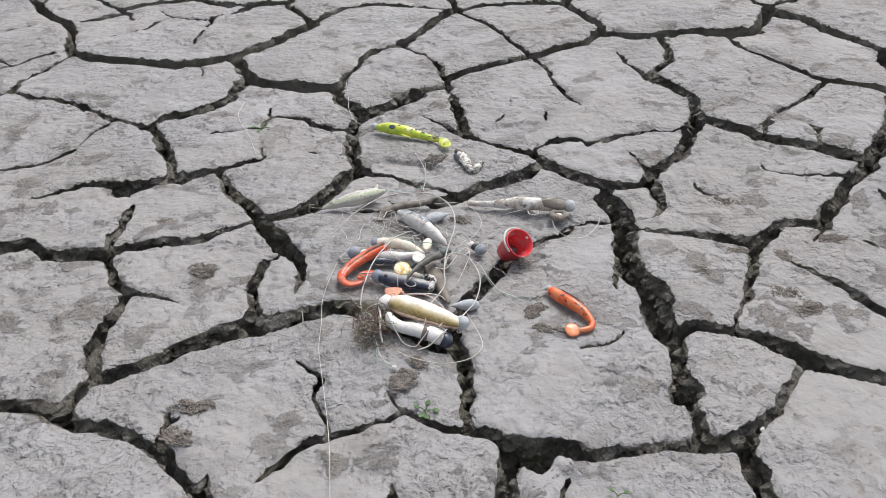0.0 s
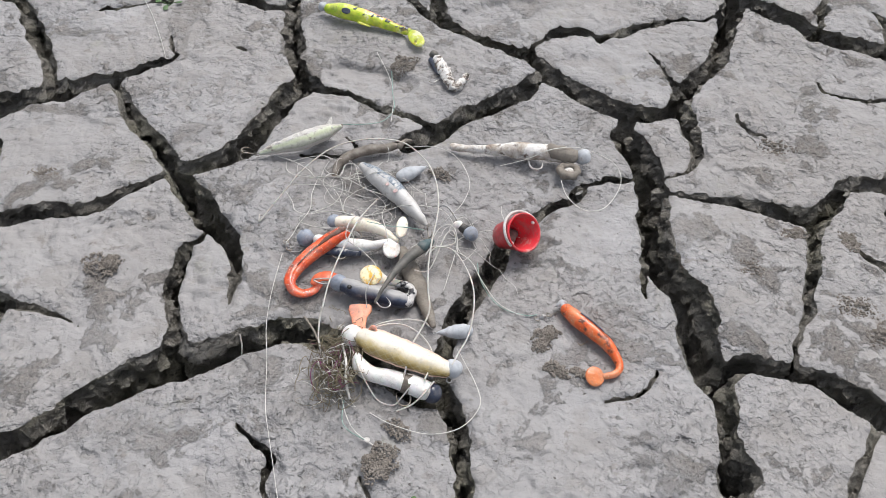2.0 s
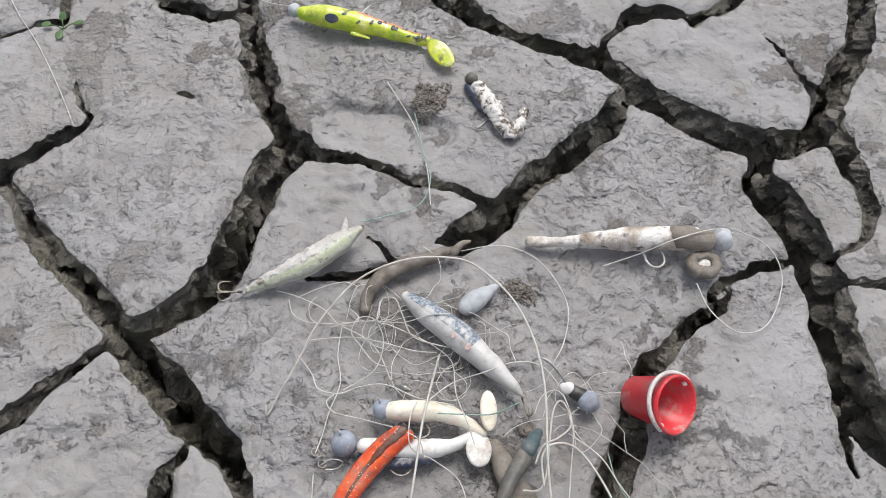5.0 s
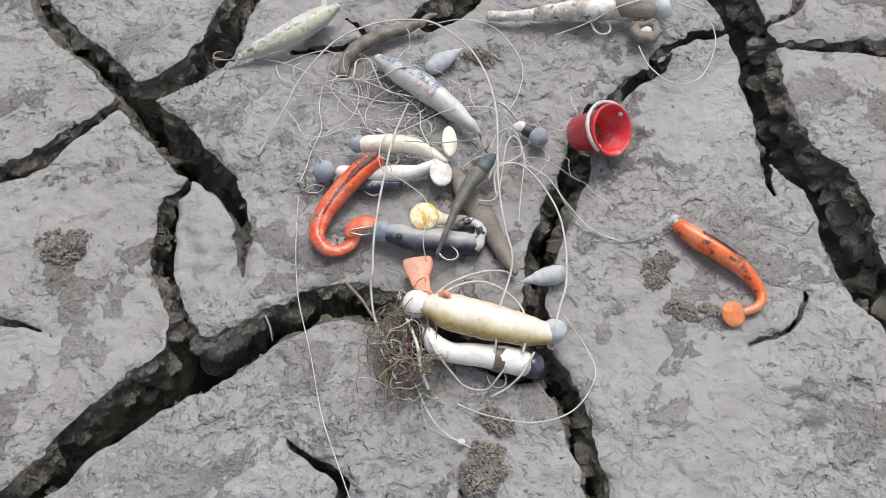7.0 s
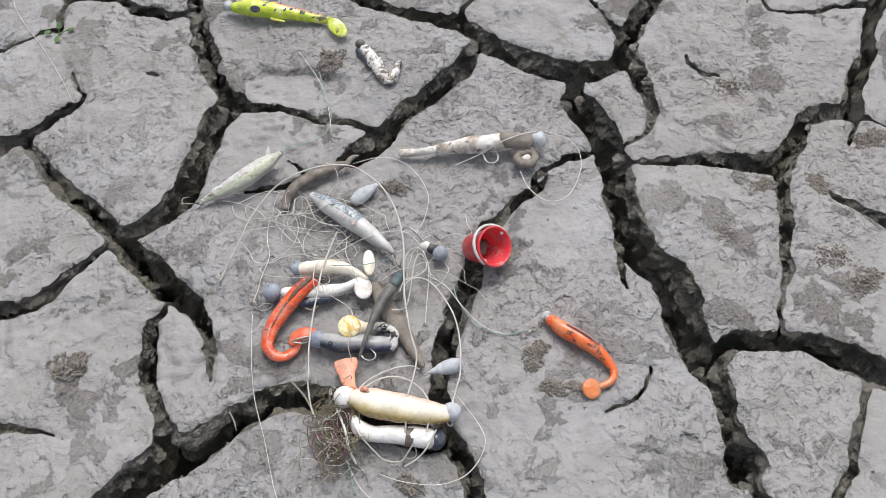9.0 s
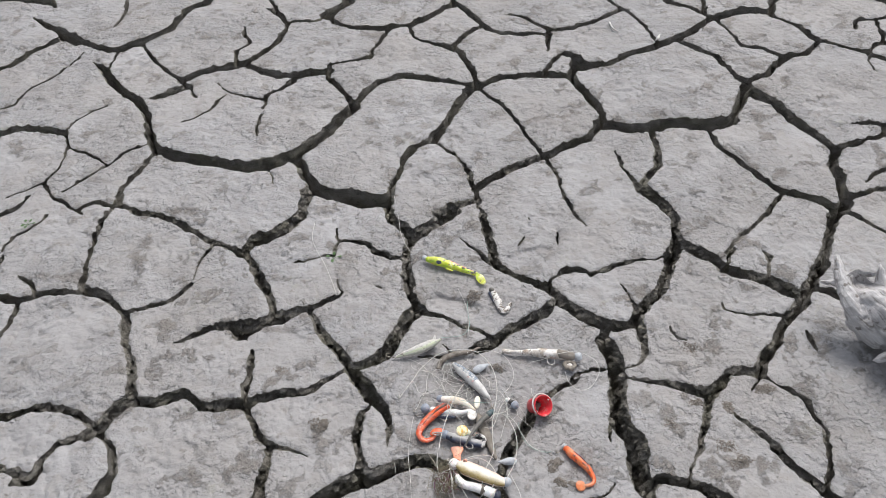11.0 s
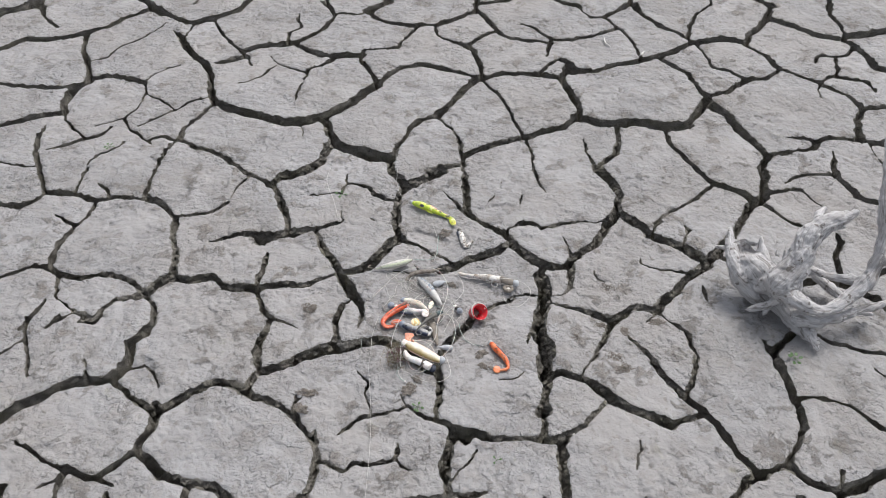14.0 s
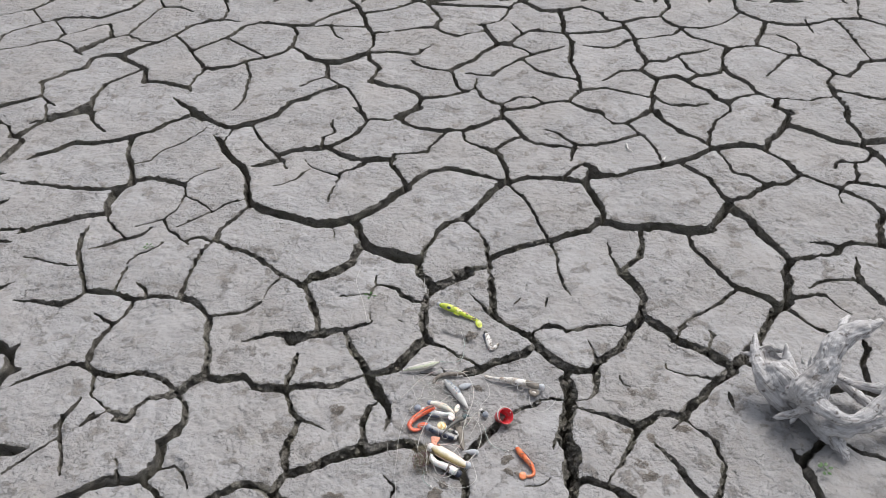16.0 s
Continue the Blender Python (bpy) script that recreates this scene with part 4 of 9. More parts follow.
crack((-0.186, 0.927, 6.4), (-0.203, 0.915, 7.5), (-0.219, 0.903, 8.4), (-0.236, 0.891, 9.5), (-0.251, 0.883, 10.4), (-0.278, 0.880, 13.1), (-0.304, 0.877, 15.2), (-0.325, 0.872, 15.5), (-0.344, 0.859, 16.6))
crack((-0.354, 0.977, 10.5), (-0.350, 0.950, 11.6), (-0.350, 0.925, 11.8), (-0.352, 0.902, 12.5), (-0.351, 0.884, 10.1), (-0.347, 0.860, 10.6))
crack((-0.347, 0.860, 11.4), (-0.333, 0.840, 10.6), (-0.326, 0.823, 12.1), (-0.315, 0.804, 13.3), (-0.300, 0.791, 9.8), (-0.285, 0.781, 9), (-0.265, 0.781, 6.5), (-0.250, 0.772, 3.9), (-0.238, 0.766, 2.3), (-0.223, 0.760, 0.8))
crack((-0.289, 0.782, 11.3), (-0.294, 0.766, 10), (-0.295, 0.740, 11.3))
crack((-0.146, 0.861, 2.3), (-0.153, 0.847, 7.3), (-0.159, 0.831, 11.6), (-0.163, 0.815, 12.8), (-0.162, 0.796, 13), (-0.158, 0.776, 12.6), (-0.152, 0.754, 14.7), (-0.146, 0.738, 16.7), (-0.139, 0.722, 17.4))
crack((0.199, 0.909, 1.9), (0.188, 0.901, 6.9), (0.168, 0.892, 10.8), (0.148, 0.880, 12.5), (0.134, 0.870, 12.8), (0.120, 0.848, 14.3), (0.110, 0.829, 15.1))
crack((0.237, 0.926, 6.4), (0.218, 0.922, 8.4), (0.202, 0.917, 7.2), (0.185, 0.909, 4.9), (0.180, 0.904, 1.4))
crack((0.051, 1.312, 17.5), (0.057, 1.265, 19.7), (0.065, 1.219, 18.3), (0.070, 1.189, 16.8), (0.074, 1.164, 15.6))
crack((0.003, 1.246, 1.3), (0.021, 1.226, 4), (0.039, 1.206, 6.5), (0.053, 1.187, 8.9), (0.069, 1.165, 10.1))
crack((0.073, 1.166, 16.3), (0.090, 1.153, 15.1), (0.111, 1.141, 17.8), (0.135, 1.127, 21.8), (0.158, 1.113, 22.9), (0.175, 1.100, 20))
crack((0.170, 1.104, 8.8), (0.168, 1.126, 6.4), (0.177, 1.142, 5.8), (0.191, 1.152, 9.3), (0.208, 1.155, 14.3), (0.225, 1.153, 14.6), (0.240, 1.147, 10.2), (0.249, 1.141, 10.1))
crack((0.249, 1.141, 9.1), (0.268, 1.150, 11.7), (0.292, 1.163, 13.3), (0.323, 1.173, 9.7), (0.345, 1.177, 5.8), (0.367, 1.180, 2.9), (0.383, 1.184, 1.4))
crack((0.164, 1.110, 21.1), (0.179, 1.089, 21), (0.193, 1.069, 21.5), (0.214, 1.052, 25.6), (0.235, 1.035, 26.9), (0.257, 1.022, 27.1), (0.278, 1.019, 25.1), (0.301, 1.020, 20.6), (0.315, 1.034, 17.6))
crack((0.178, 1.081, 13), (0.158, 1.056, 18.8), (0.135, 1.038, 20.4), (0.106, 1.021, 21.5), (0.085, 1.006, 22), (0.067, 0.992, 20.7), (0.046, 0.978, 22.1), (0.030, 0.971, 18.1), (0.015, 0.969, 5.7))
crack((-0.072, 1.063, 15.1), (-0.055, 1.052, 9.5), (-0.032, 1.042, 7.1), (-0.003, 1.028, 5.9), (0.020, 1.017, 5.9), (0.042, 1.005, 8), (0.055, 0.992, 7.5), (0.063, 0.979, 8.3))
crack((0.129, 1.258, 1.1), (0.122, 1.229, 2.8), (0.114, 1.210, 1.1))
crack((0.193, 1.268, 1.2), (0.193, 1.237, 3.5), (0.194, 1.217, 1.2))
crack((0.422, 1.224, 27.6), (0.404, 1.183, 27.3), (0.388, 1.148, 25.7), (0.373, 1.114, 23.1), (0.352, 1.084, 23.3), (0.327, 1.059, 21.8), (0.312, 1.035, 17.2))
crack((0.299, 1.122, 1.2), (0.304, 1.108, 3.6), (0.309, 1.085, 5.3), (0.313, 1.068, 7), (0.318, 1.049, 9.3))
crack((0.312, 1.035, 18.5), (0.315, 1.013, 19.6), (0.317, 0.992, 15.7), (0.316, 0.970, 13.9), (0.311, 0.952, 10.4), (0.298, 0.937, 6.8), (0.283, 0.927, 5.1), (0.265, 0.921, 4.1))
crack((0.429, 1.222, 23.7), (0.452, 1.196, 24.3), (0.481, 1.179, 23.5), (0.492, 1.154, 24.7), (0.514, 1.139, 26.8), (0.545, 1.128, 26.5), (0.568, 1.117, 26.6), (0.593, 1.095, 28), (0.617, 1.076, 26.3))
crack((0.525, 1.199, 7.6), (0.507, 1.173, 6.5), (0.493, 1.154, 6.5))
crack((0.588, 1.184, 5.6), (0.578, 1.152, 6.7), (0.570, 1.122, 5.6))
crack((0.677, 1.163, 26), (0.654, 1.134, 25.8), (0.627, 1.101, 22.3), (0.611, 1.068, 21.9), (0.582, 1.039, 19.5), (0.559, 1.010, 17.2), (0.541, 0.981, 17.9), (0.518, 0.955, 19.4), (0.499, 0.928, 19.1), (0.487, 0.909, 16.3))
crack((0.464, 1.073, 1.3), (0.471, 1.054, 3.5), (0.487, 1.044, 3.5), (0.510, 1.037, 4), (0.532, 1.040, 4.6), (0.557, 1.036, 5.4), (0.573, 1.034, 4))
crack((0.360, 1.013, 1.2), (0.366, 1.004, 3.8), (0.377, 0.991, 2.6), (0.390, 0.980, 1.3))
crack((0.256, 1.020, 18.9), (0.249, 0.985, 19.9))
crack((0.268, 0.712, 25.6), (0.274, 0.692, 22.1), (0.270, 0.670, 18.8), (0.269, 0.650, 17.5), (0.261, 0.623, 17.1))
crack((0.240, 0.822, 7), (0.234, 0.806, 5), (0.232, 0.796, 4), (0.231, 0.786, 1.6))
crack((0.264, 0.907, 4.4), (0.286, 0.902, 4.4), (0.308, 0.897, 7.8), (0.336, 0.892, 12.2), (0.363, 0.883, 16.9), (0.389, 0.874, 20.8), (0.406, 0.876, 21.6))
crack((0.404, 0.874, 16.1), (0.423, 0.891, 17.9), (0.442, 0.912, 18.4), (0.464, 0.920, 21.9), (0.489, 0.914, 22.5))
crack((0.400, 0.868, 10.9), (0.392, 0.846, 10.7), (0.382, 0.822, 10.5), (0.372, 0.799, 10.5), (0.366, 0.776, 8.6), (0.360, 0.766, 7.3), (0.353, 0.760, 3.6), (0.344, 0.740, 2.9), (0.334, 0.714, 2.5))
crack((0.428, 0.842, 1.7), (0.435, 0.831, 6.7), (0.447, 0.818, 8.9), (0.458, 0.806, 11), (0.468, 0.791, 10.9), (0.486, 0.768, 11.9))
crack((0.491, 0.908, 6.3), (0.482, 0.892, 3.6), (0.471, 0.873, 0.9))
crack((0.490, 0.910, 12.2), (0.510, 0.900, 13.6), (0.522, 0.886, 14.8), (0.540, 0.874, 15.9))
crack((0.270, 0.704, 13.1), (0.280, 0.714, 13.1), (0.298, 0.721, 15.7), (0.323, 0.717, 14.9), (0.347, 0.710, 19.9), (0.367, 0.696, 23.1), (0.387, 0.682, 22.9), (0.407, 0.669, 21.6), (0.433, 0.657, 21.2))
crack((0.387, 0.676, 7.5), (0.376, 0.658, 6.7), (0.365, 0.640, 6.6), (0.354, 0.628, 7.1), (0.339, 0.607, 7.9))
crack((0.226, 0.717, 2), (0.222, 0.706, 3.2), (0.212, 0.695, 3.4), (0.199, 0.6895, 2.8), (0.185, 0.687, 2))
crack((-0.071, 0.953, 1.7), (-0.049, 0.952, 5), (-0.025, 0.955, 7.8), (-0.011, 0.961, 3.8), (-0.023, 0.974, 3.1), (-0.030, 0.981, 1))
crack((-0.041, 0.751, 22.9), (-0.027, 0.749, 22.2), (-0.014, 0.744, 22.2), (0.007, 0.728, 24.3), (0.028, 0.712, 23), (0.046, 0.701, 20), (0.057, 0.697, 17))
crack((0.108, 0.820, 16.3), (0.097, 0.807, 16.7), (0.086, 0.792, 17), (0.078, 0.775, 16.7), (0.071, 0.756, 15.8), (0.065, 0.738, 15.6), (0.061, 0.720, 15.4), (0.060, 0.702, 15.5), (0.065, 0.688, 15), (0.071, 0.673, 14.7), (0.074, 0.657, 14.8), (0.073, 0.641, 14.4), (0.072, 0.629, 13.8))
crack((0.250, 0.977, 34.3), (0.255, 0.961, 34.4), (0.261, 0.946, 32.5), (0.261, 0.922, 32.4), (0.260, 0.896, 32.4), (0.255, 0.856, 32), (0.250, 0.827, 32.1), (0.257, 0.806, 24.4), (0.269, 0.793, 27.9), (0.271, 0.773, 28.2), (0.265, 0.749, 30.5), (0.267, 0.727, 27.4), (0.269, 0.711, 26.4))
crack((-0.267, 0.655, 17.6), (-0.254, 0.663, 19.8), (-0.234, 0.673, 18.6), (-0.216, 0.682, 20.1), (-0.204, 0.698, 22.8), (-0.186, 0.710, 26), (-0.164, 0.722, 29.4), (-0.140, 0.731, 28.7), (-0.116, 0.739, 26.7), (-0.091, 0.748, 25.9), (-0.065, 0.755, 22), (-0.038, 0.752, 22.8))
crack((-0.096, 0.684, 0.9), (-0.085, 0.671, 3.6), (-0.070, 0.660, 5.1), (-0.064, 0.645, 5.3), (-0.067, 0.628, 4), (-0.059, 0.611, 3.1), (-0.051, 0.595, 2.7), (-0.046, 0.583, 1.9))
crack((-0.084, 0.548, 5.6), (-0.072, 0.565, 6.5), (-0.059, 0.577, 7.1), (-0.041, 0.587, 6.9), (-0.018, 0.593, 7.4), (0.001, 0.600, 7), (0.016, 0.611, 6))
crack((-0.003, 0.649, 0.6), (0.001, 0.633, 2.1), (0.008, 0.620, 3.4), (0.018, 0.611, 6.1), (0.030, 0.602, 7.8), (0.044, 0.594, 10.5), (0.058, 0.589, 11.7), (0.077, 0.583, 13), (0.095, 0.578, 14.2), (0.118, 0.570, 15.4), (0.136, 0.565, 14.4), (0.154, 0.564, 12.5))
crack((0.076, 0.627, 12), (0.073, 0.610, 11.1), (0.074, 0.585, 11.1))
crack((0.154, 0.564, 12), (0.178, 0.563, 11.9), (0.201, 0.565, 11.4), (0.225, 0.566, 11.4), (0.250, 0.570, 11.4), (0.269, 0.571, 11.5))
crack((0.271, 0.637, 15.4), (0.271, 0.611, 10.7), (0.271, 0.595, 9.9), (0.269, 0.571, 10.5))
crack((0.388, 0.683, 6), (0.376, 0.658, 5.8), (0.361, 0.634, 6.3), (0.343, 0.611, 7.6), (0.321, 0.592, 11.4), (0.304, 0.576, 12.4), (0.283, 0.569, 12), (0.268, 0.570, 12.6))
crack((-0.299, 0.729, 9.8), (-0.297, 0.699, 14.1), (-0.287, 0.674, 13.1), (-0.278, 0.650, 13.3), (-0.285, 0.627, 22.1), (-0.292, 0.605, 22))
crack((-0.354, 0.614, 18.7), (-0.323, 0.614, 20), (-0.302, 0.605, 15.9), (-0.275, 0.593, 15.3), (-0.255, 0.588, 15.4), (-0.230, 0.580, 14.4), (-0.205, 0.571, 15.3), (-0.179, 0.556, 17.1))
crack((-0.200, 0.613, 0.5), (-0.188, 0.593, 4.4), (-0.188, 0.578, 6.7), (-0.183, 0.561, 9.3))
crack((-0.181, 0.601, 0.9), (-0.188, 0.592, 3.1))
crack((-0.272, 0.643, 12.5), (-0.249, 0.659, 15.8), (-0.232, 0.672, 18))
crack((0.104, 0.570, 11.5), (0.106, 0.545, 12.3))
crack((0.310, 0.579, 14), (0.300, 0.563, 17.7), (0.308, 0.543, 19.7))
crack((-0.710, 0.760, 4), (-0.681, 0.741, 5), (-0.645, 0.724, 4), (-0.640, 0.744, 7))
crack((-0.692, 0.746, 3.5), (-0.712, 0.728, 3), (-0.724, 0.708, 1.5))
crack((-0.538, 0.587, 6), (-0.528, 0.626, 4), (-0.501, 0.638, 5), (-0.475, 0.625, 6), (-0.450, 0.582, 7))
crack((-0.620, 0.637, 2), (-0.604, 0.607, 4), (-0.591, 0.586, 6))
crack((-0.575, 0.363, 2), (-0.550, 0.373, 5), (-0.540, 0.393, 6))
crack((-1.514, 1.558, 11), (-1.458, 1.557, 11), (-1.401, 1.553, 11), (-1.345, 1.552, 11))
crack((-1.340, 1.294, 11), (-1.301, 1.311, 12), (-1.246, 1.330, 12))

# ---- mud plates between the cracks ----
X0, X1, Y0, Y1 = -3.3, 3.5, -0.3, 5.2
TABLES = {}


def wave(x, y, size, seed):
    """Smooth value noise from -1 to 1, with bumps about size metres across."""
    if seed not in TABLES:
        TABLES[seed] = np.random.RandomState(seed).rand(256, 256) * 2 - 1
    tab = TABLES[seed]
    u, v = x / size + 1000.37, y / size + 1000.71
    i, j = np.floor(u).astype(int), np.floor(v).astype(int)
    u, v = u - i, v - j
    u, v = u * u * (3 - 2 * u), v * v * (3 - 2 * v)
    i, j, i1, j1 = i & 255, j & 255, (i + 1) & 255, (j + 1) & 255
    return (tab[i, j] * (1 - u) + tab[i1, j] * u) * (1 - v) + (tab[i, j1] * (1 - u) + tab[i1, j1] * u) * v


def nearest(p, a, b):
    """The place on the stretch a to b that is nearest to p, and how far off it is."""
    ux, uy = b[0] - a[0], b[1] - a[1]
    t = max(0, min(1, ((p[0] - a[0]) * ux + (p[1] - a[1]) * uy) / (ux * ux + uy * uy + 1e-12)))
    q = (a[0] + t * ux, a[1] + t * uy)
    return math.hypot(p[0] - q[0], p[1] - q[1]), q


def crack_segments():
    """All stretches of crack as (ax, ay, bx, by, half opening at a, at b); an end near another crack runs into it, the rest run out to a point."""
    rows = []
    for k, pts in enumerate(CRACKS):
        pts = list(pts)
        span = sum(math.hypot(b[0] - a[0], b[1] - a[1]) for a, b in zip(pts, pts[1:]))
        for tail in (0, -1):
            end = pts[tail]
            gap, q, w = min((*nearest(end, a, b), a[2]) for n, other in enumerate(CRACKS) if n != k for a, b in zip(other, other[1:]))
            if gap < 0.013 + w / 2:
                pts.insert(0 if tail == 0 else len(pts), (*q, end[2]))
            elif end[2] > 0.003:
                out = pts[1] if tail == 0 else pts[-2]
                pts[tail] = (end[0], end[1], 0.001)
                if span > 0.05:
                    mid = ((end[0] + out[0]) / 2, (end[1] + out[1]) / 2, end[2] * 0.8)
                    pts.insert(1 if tail == 0 else len(pts) - 1, mid)
        rows += [(a[0], a[1], b[0], b[1], a[2] / 2, b[2] / 2) for a, b in zip(pts, pts[1:])]
    return np.array(rows)


SEGMENTS = crack_segments()
# corners of the ground whose cracks are drawn one by one; past it the net goes on at random
KNOWN = [(-0.63, 0.32), (0.94, 0.51), (1.78, 3.62), (-2.43, 2.97)]
SPACING = 0.235


def known_depth(x, y):
    """How far inside the drawn ground a place lies (minus: outside)."""
    d = np.full(x.shape, 9.0)
    for (ax, ay), (bx, by) in zip(KNOWN, KNOWN[1:] + KNOWN[:1]):
        l = math.hypot(bx - ax, by - ay)
        d = np.minimum(d, ((bx - ax) * (y - ay) - (by - ay) * (x - ax)) / l)
    return d


def random_net(x, y):
    """Half the difference between the two nearest of a jittered set of seeds."""
    seeds = np.random.RandomState(7).rand(64, 64, 3)
    i, j = np.floor(x / SPACING).astype(int), np.floor(y / SPACING).astype(int)
    first, second = np.full(x.shape, 9.0), np.full(x.shape, 9.0)
    for di in (-2, -1, 0, 1, 2):
        for dj in (-2, -1, 0, 1, 2):
            a, b = i + di, j + dj
            s = seeds[a & 63, b & 63]
            r = np.hypot((a + s[..., 0]) * SPACING - x, (b + s[..., 1]) * SPACING - y)
            second = np.minimum(second, np.maximum(first, r))
            first = np.minimum(first, r)
    return (second - first) / 2


def lower(half, swell, least):
    return np.where(half > 0.0009, np.maximum(half * swell, least), half * swell)


def crack_field(xs, ys, least=0.0):
    """Distance from the nearest crack's edge on a grid, minus inside a crack; least: the half opening below which none is drawn."""
    x, y = np.meshgrid(xs, ys, indexing="ij")
    wx = x + 0.0016 * wave(x, y, 0.045, 11) + 0.0029 * wave(x, y, 0.019, 12) + 0.0017 * wave(x, y, 0.008, 13)
    wy = y + 0.0016 * wave(x, y, 0.045, 21) + 0.0029 * wave(x, y, 0.019, 22) + 0.0017 * wave(x, y, 0.008, 23)
    swell = 1 + 0.2 * wave(x, y, 0.06, 31)
    d = np.full(x.shape, 0.06)
    step = xs[1] - xs[0]
    lo, hi = np.minimum(SEGMENTS[:, :2], SEGMENTS[:, 2:4]), np.maximum(SEGMENTS[:, :2], SEGMENTS[:, 2:4])
    near = (hi[:, 0] > xs[0] - 0.1) & (lo[:, 0] < xs[-1] + 0.1) & (hi[:, 1] > ys[0] - 0.1) & (lo[:, 1] < ys[-1] + 0.1)
    for ax, ay, bx, by, ha, hb in SEGMENTS[near]:
        pad = 0.075 + max(ha, hb)
        i0, i1 = np.searchsorted(xs, (min(ax, bx) - pad, max(ax, bx) + pad))
        j0, j1 = np.searchsorted(ys, (min(ay, by) - pad, max(ay, by) + pad))
        if i0 >= i1 or j0 >= j1:
            continue
        w = np.s_[i0:i1, j0:j1]
        ux, uy = bx - ax, by - ay
        px, py = wx[w] - ax, wy[w] - ay
        t = np.clip((px * ux + py * uy) / (ux * ux + uy * uy + 1e-12), 0, 1)
        r = np.hypot(px - t * ux, py - t * uy) - lower(ha + (hb - ha) * t, swell[w], least)
        d[w] = np.minimum(d[w], r)
    inside = known_depth(x, y)
    if inside.min() < 0.05:
        half = (0.011 + 0.005 * wave(x, y, 0.3, 41)) * np.clip(0.8 - inside / 0.05, 0, 1)
        net = random_net(wx + 0.03 * wave(x, y, 0.16, 51), wy + 0.03 * wave(x, y, 0.16, 52)) - half
        d = np.where(inside < 0.03, np.minimum(d, net), d)
    return x, y, d


def label_runs(solid):
    """Numbers the connected pieces of a boolean grid, by runs along each row."""
    parent = []

    def root(a):
        while parent[a] != a:
            parent[a] = parent[parent[a]]
            a = parent[a]
        return a

    out = np.zeros(solid.shape, int)
    before = []
    for i in range(solid.shape[0]):
        edge = np.flatnonzero(np.diff(np.concatenate(([0], solid[i].astype(np.int8), [0]))))
        runs = []
        k = 0
        for a, b in zip(edge[::2], edge[1::2]):
            me = len(parent)
            parent.append(me)
            while k < len(before) and before[k][1] <= a:
                k += 1
            q = k
            while q < len(before) and before[q][0] < b:
                ra, rb = root(before[q][2]), root(me)
                parent[max(ra, rb)] = min(ra, rb)
                q += 1
            runs.append((a, b, me))
            out[i, a:b] = me + 1
        before = runs
    table = np.array([0] + [root(a) + 1 for a in range(len(parent))])
    return table[out]


COARSE = 0.005
gx, gy = np.arange(X0, X1, COARSE), np.arange(Y0, Y1, COARSE)
LABEL = label_runs(crack_field(gx, gy)[2] > 0.0004)
for _ in range(12):
    for axis, sh in ((0, 1), (0, -1), (1, 1), (1, -1)):
        near = np.roll(LABEL, sh, axis)
        LABEL = np.where(LABEL == 0, near, LABEL)


# shallow dents with a broken edge: place, half length and width, heading in degrees, depth
DENTS = (((0.137, 1.186), 0.046, 0.036, 25, 0.006), ((-0.004, 1.062), 0.052, 0.026, -22, 0.007), ((-0.992, 1.087), 0.06, 0.035, 10, 0.007), ((-0.603, 0.393), 0.05, 0.04, 60, 0.006), ((-0.508, 0.614), 0.05, 0.04, 0, 0.006))


def relief(x, y):
    return bare_relief(x, y) - dents(x, y)


def dents(x, y):
    z = np.zeros(x.shape)
    for (cx, cy), rx, ry, turn, depth in DENTS:
        c, s = math.cos(radians(turn)), math.sin(radians(turn))
        u, v = (x - cx) * c + (y - cy) * s, (y - cy) * c - (x - cx) * s
        r = np.hypot(u / rx, v / ry) + 0.22 * wave(x, y, 0.03, 66) + 0.1 * wave(x, y, 0.01, 67)
        z = np.maximum(z, depth * np.clip((1 - r) / 0.16, 0, 1) * np.clip(0.55 + 0.5 * v / ry, 0.1, 1))
    return z


def flakes(x, y):
    """Ragged sheets of crust, about a millimetre high, with steep edges."""
    worn = np.clip(0.45 + 1.2 * wave(x, y, 0.1, 68), 0, 1)
    a = wave(x, y, 0.034, 81) + 0.55 * wave(x, y, 0.014, 82) + 0.3 * wave(x, y, 0.006, 83)
    b = wave(x, y, 0.02, 84) + 0.6 * wave(x, y, 0.008, 85)
    return worn * (0.0015 * np.tanh((a - 0.25) * 7) + 0.001 * np.tanh((b + 0.35) * 6))


def bare_relief(x, y):
    scuffed = np.clip(wave(x, y, 0.09, 65) * 1.6, 0, 1)
    return (0.002 * wave(x, y, 0.11, 61) + 0.0016 * wave(x, y, 0.04, 62) + (0.0004 + 0.0008 * scuffed) * wave(x, y, 0.015, 63)
            + (0.0001 + 0.0008 * scuffed) * wave(x, y, 0.006, 64) + flakes(x, y))


WALL = ((0.0015, 0), (0.004, 0.0002), (0.007, 0.0004), (0.0105, 0.0008), (0.0145, 0.0014), (0.019, 0.002), (0.024, 0.0028), (0.03, 0.0038), (0.037, 0.005), (0.046, 0.0068), (0.058, 0.009), (0.075, 0.012), (0.1, 0.016), (0.13, 0.021))


def lumps(x, y, z):
    """Rough shape of broken mud on a crack's side: ledges and clods with steep edges."""
    a = 0.0046 * wave(x + 0.9 * z, y + 1.1 * z, 0.036, 71)
    c = wave(x - 1.2 * z, y + 0.8 * z, 0.016, 72) + 0.4 * wave(x + 1.6 * z, y - 1.4 * z, 0.007, 74)
    e = wave(x + 1.3 * z, y - 0.9 * z, 0.0085, 73)
    return a + 0.0042 * np.tanh(4 * c) + 0.0026 * np.tanh(4 * e)


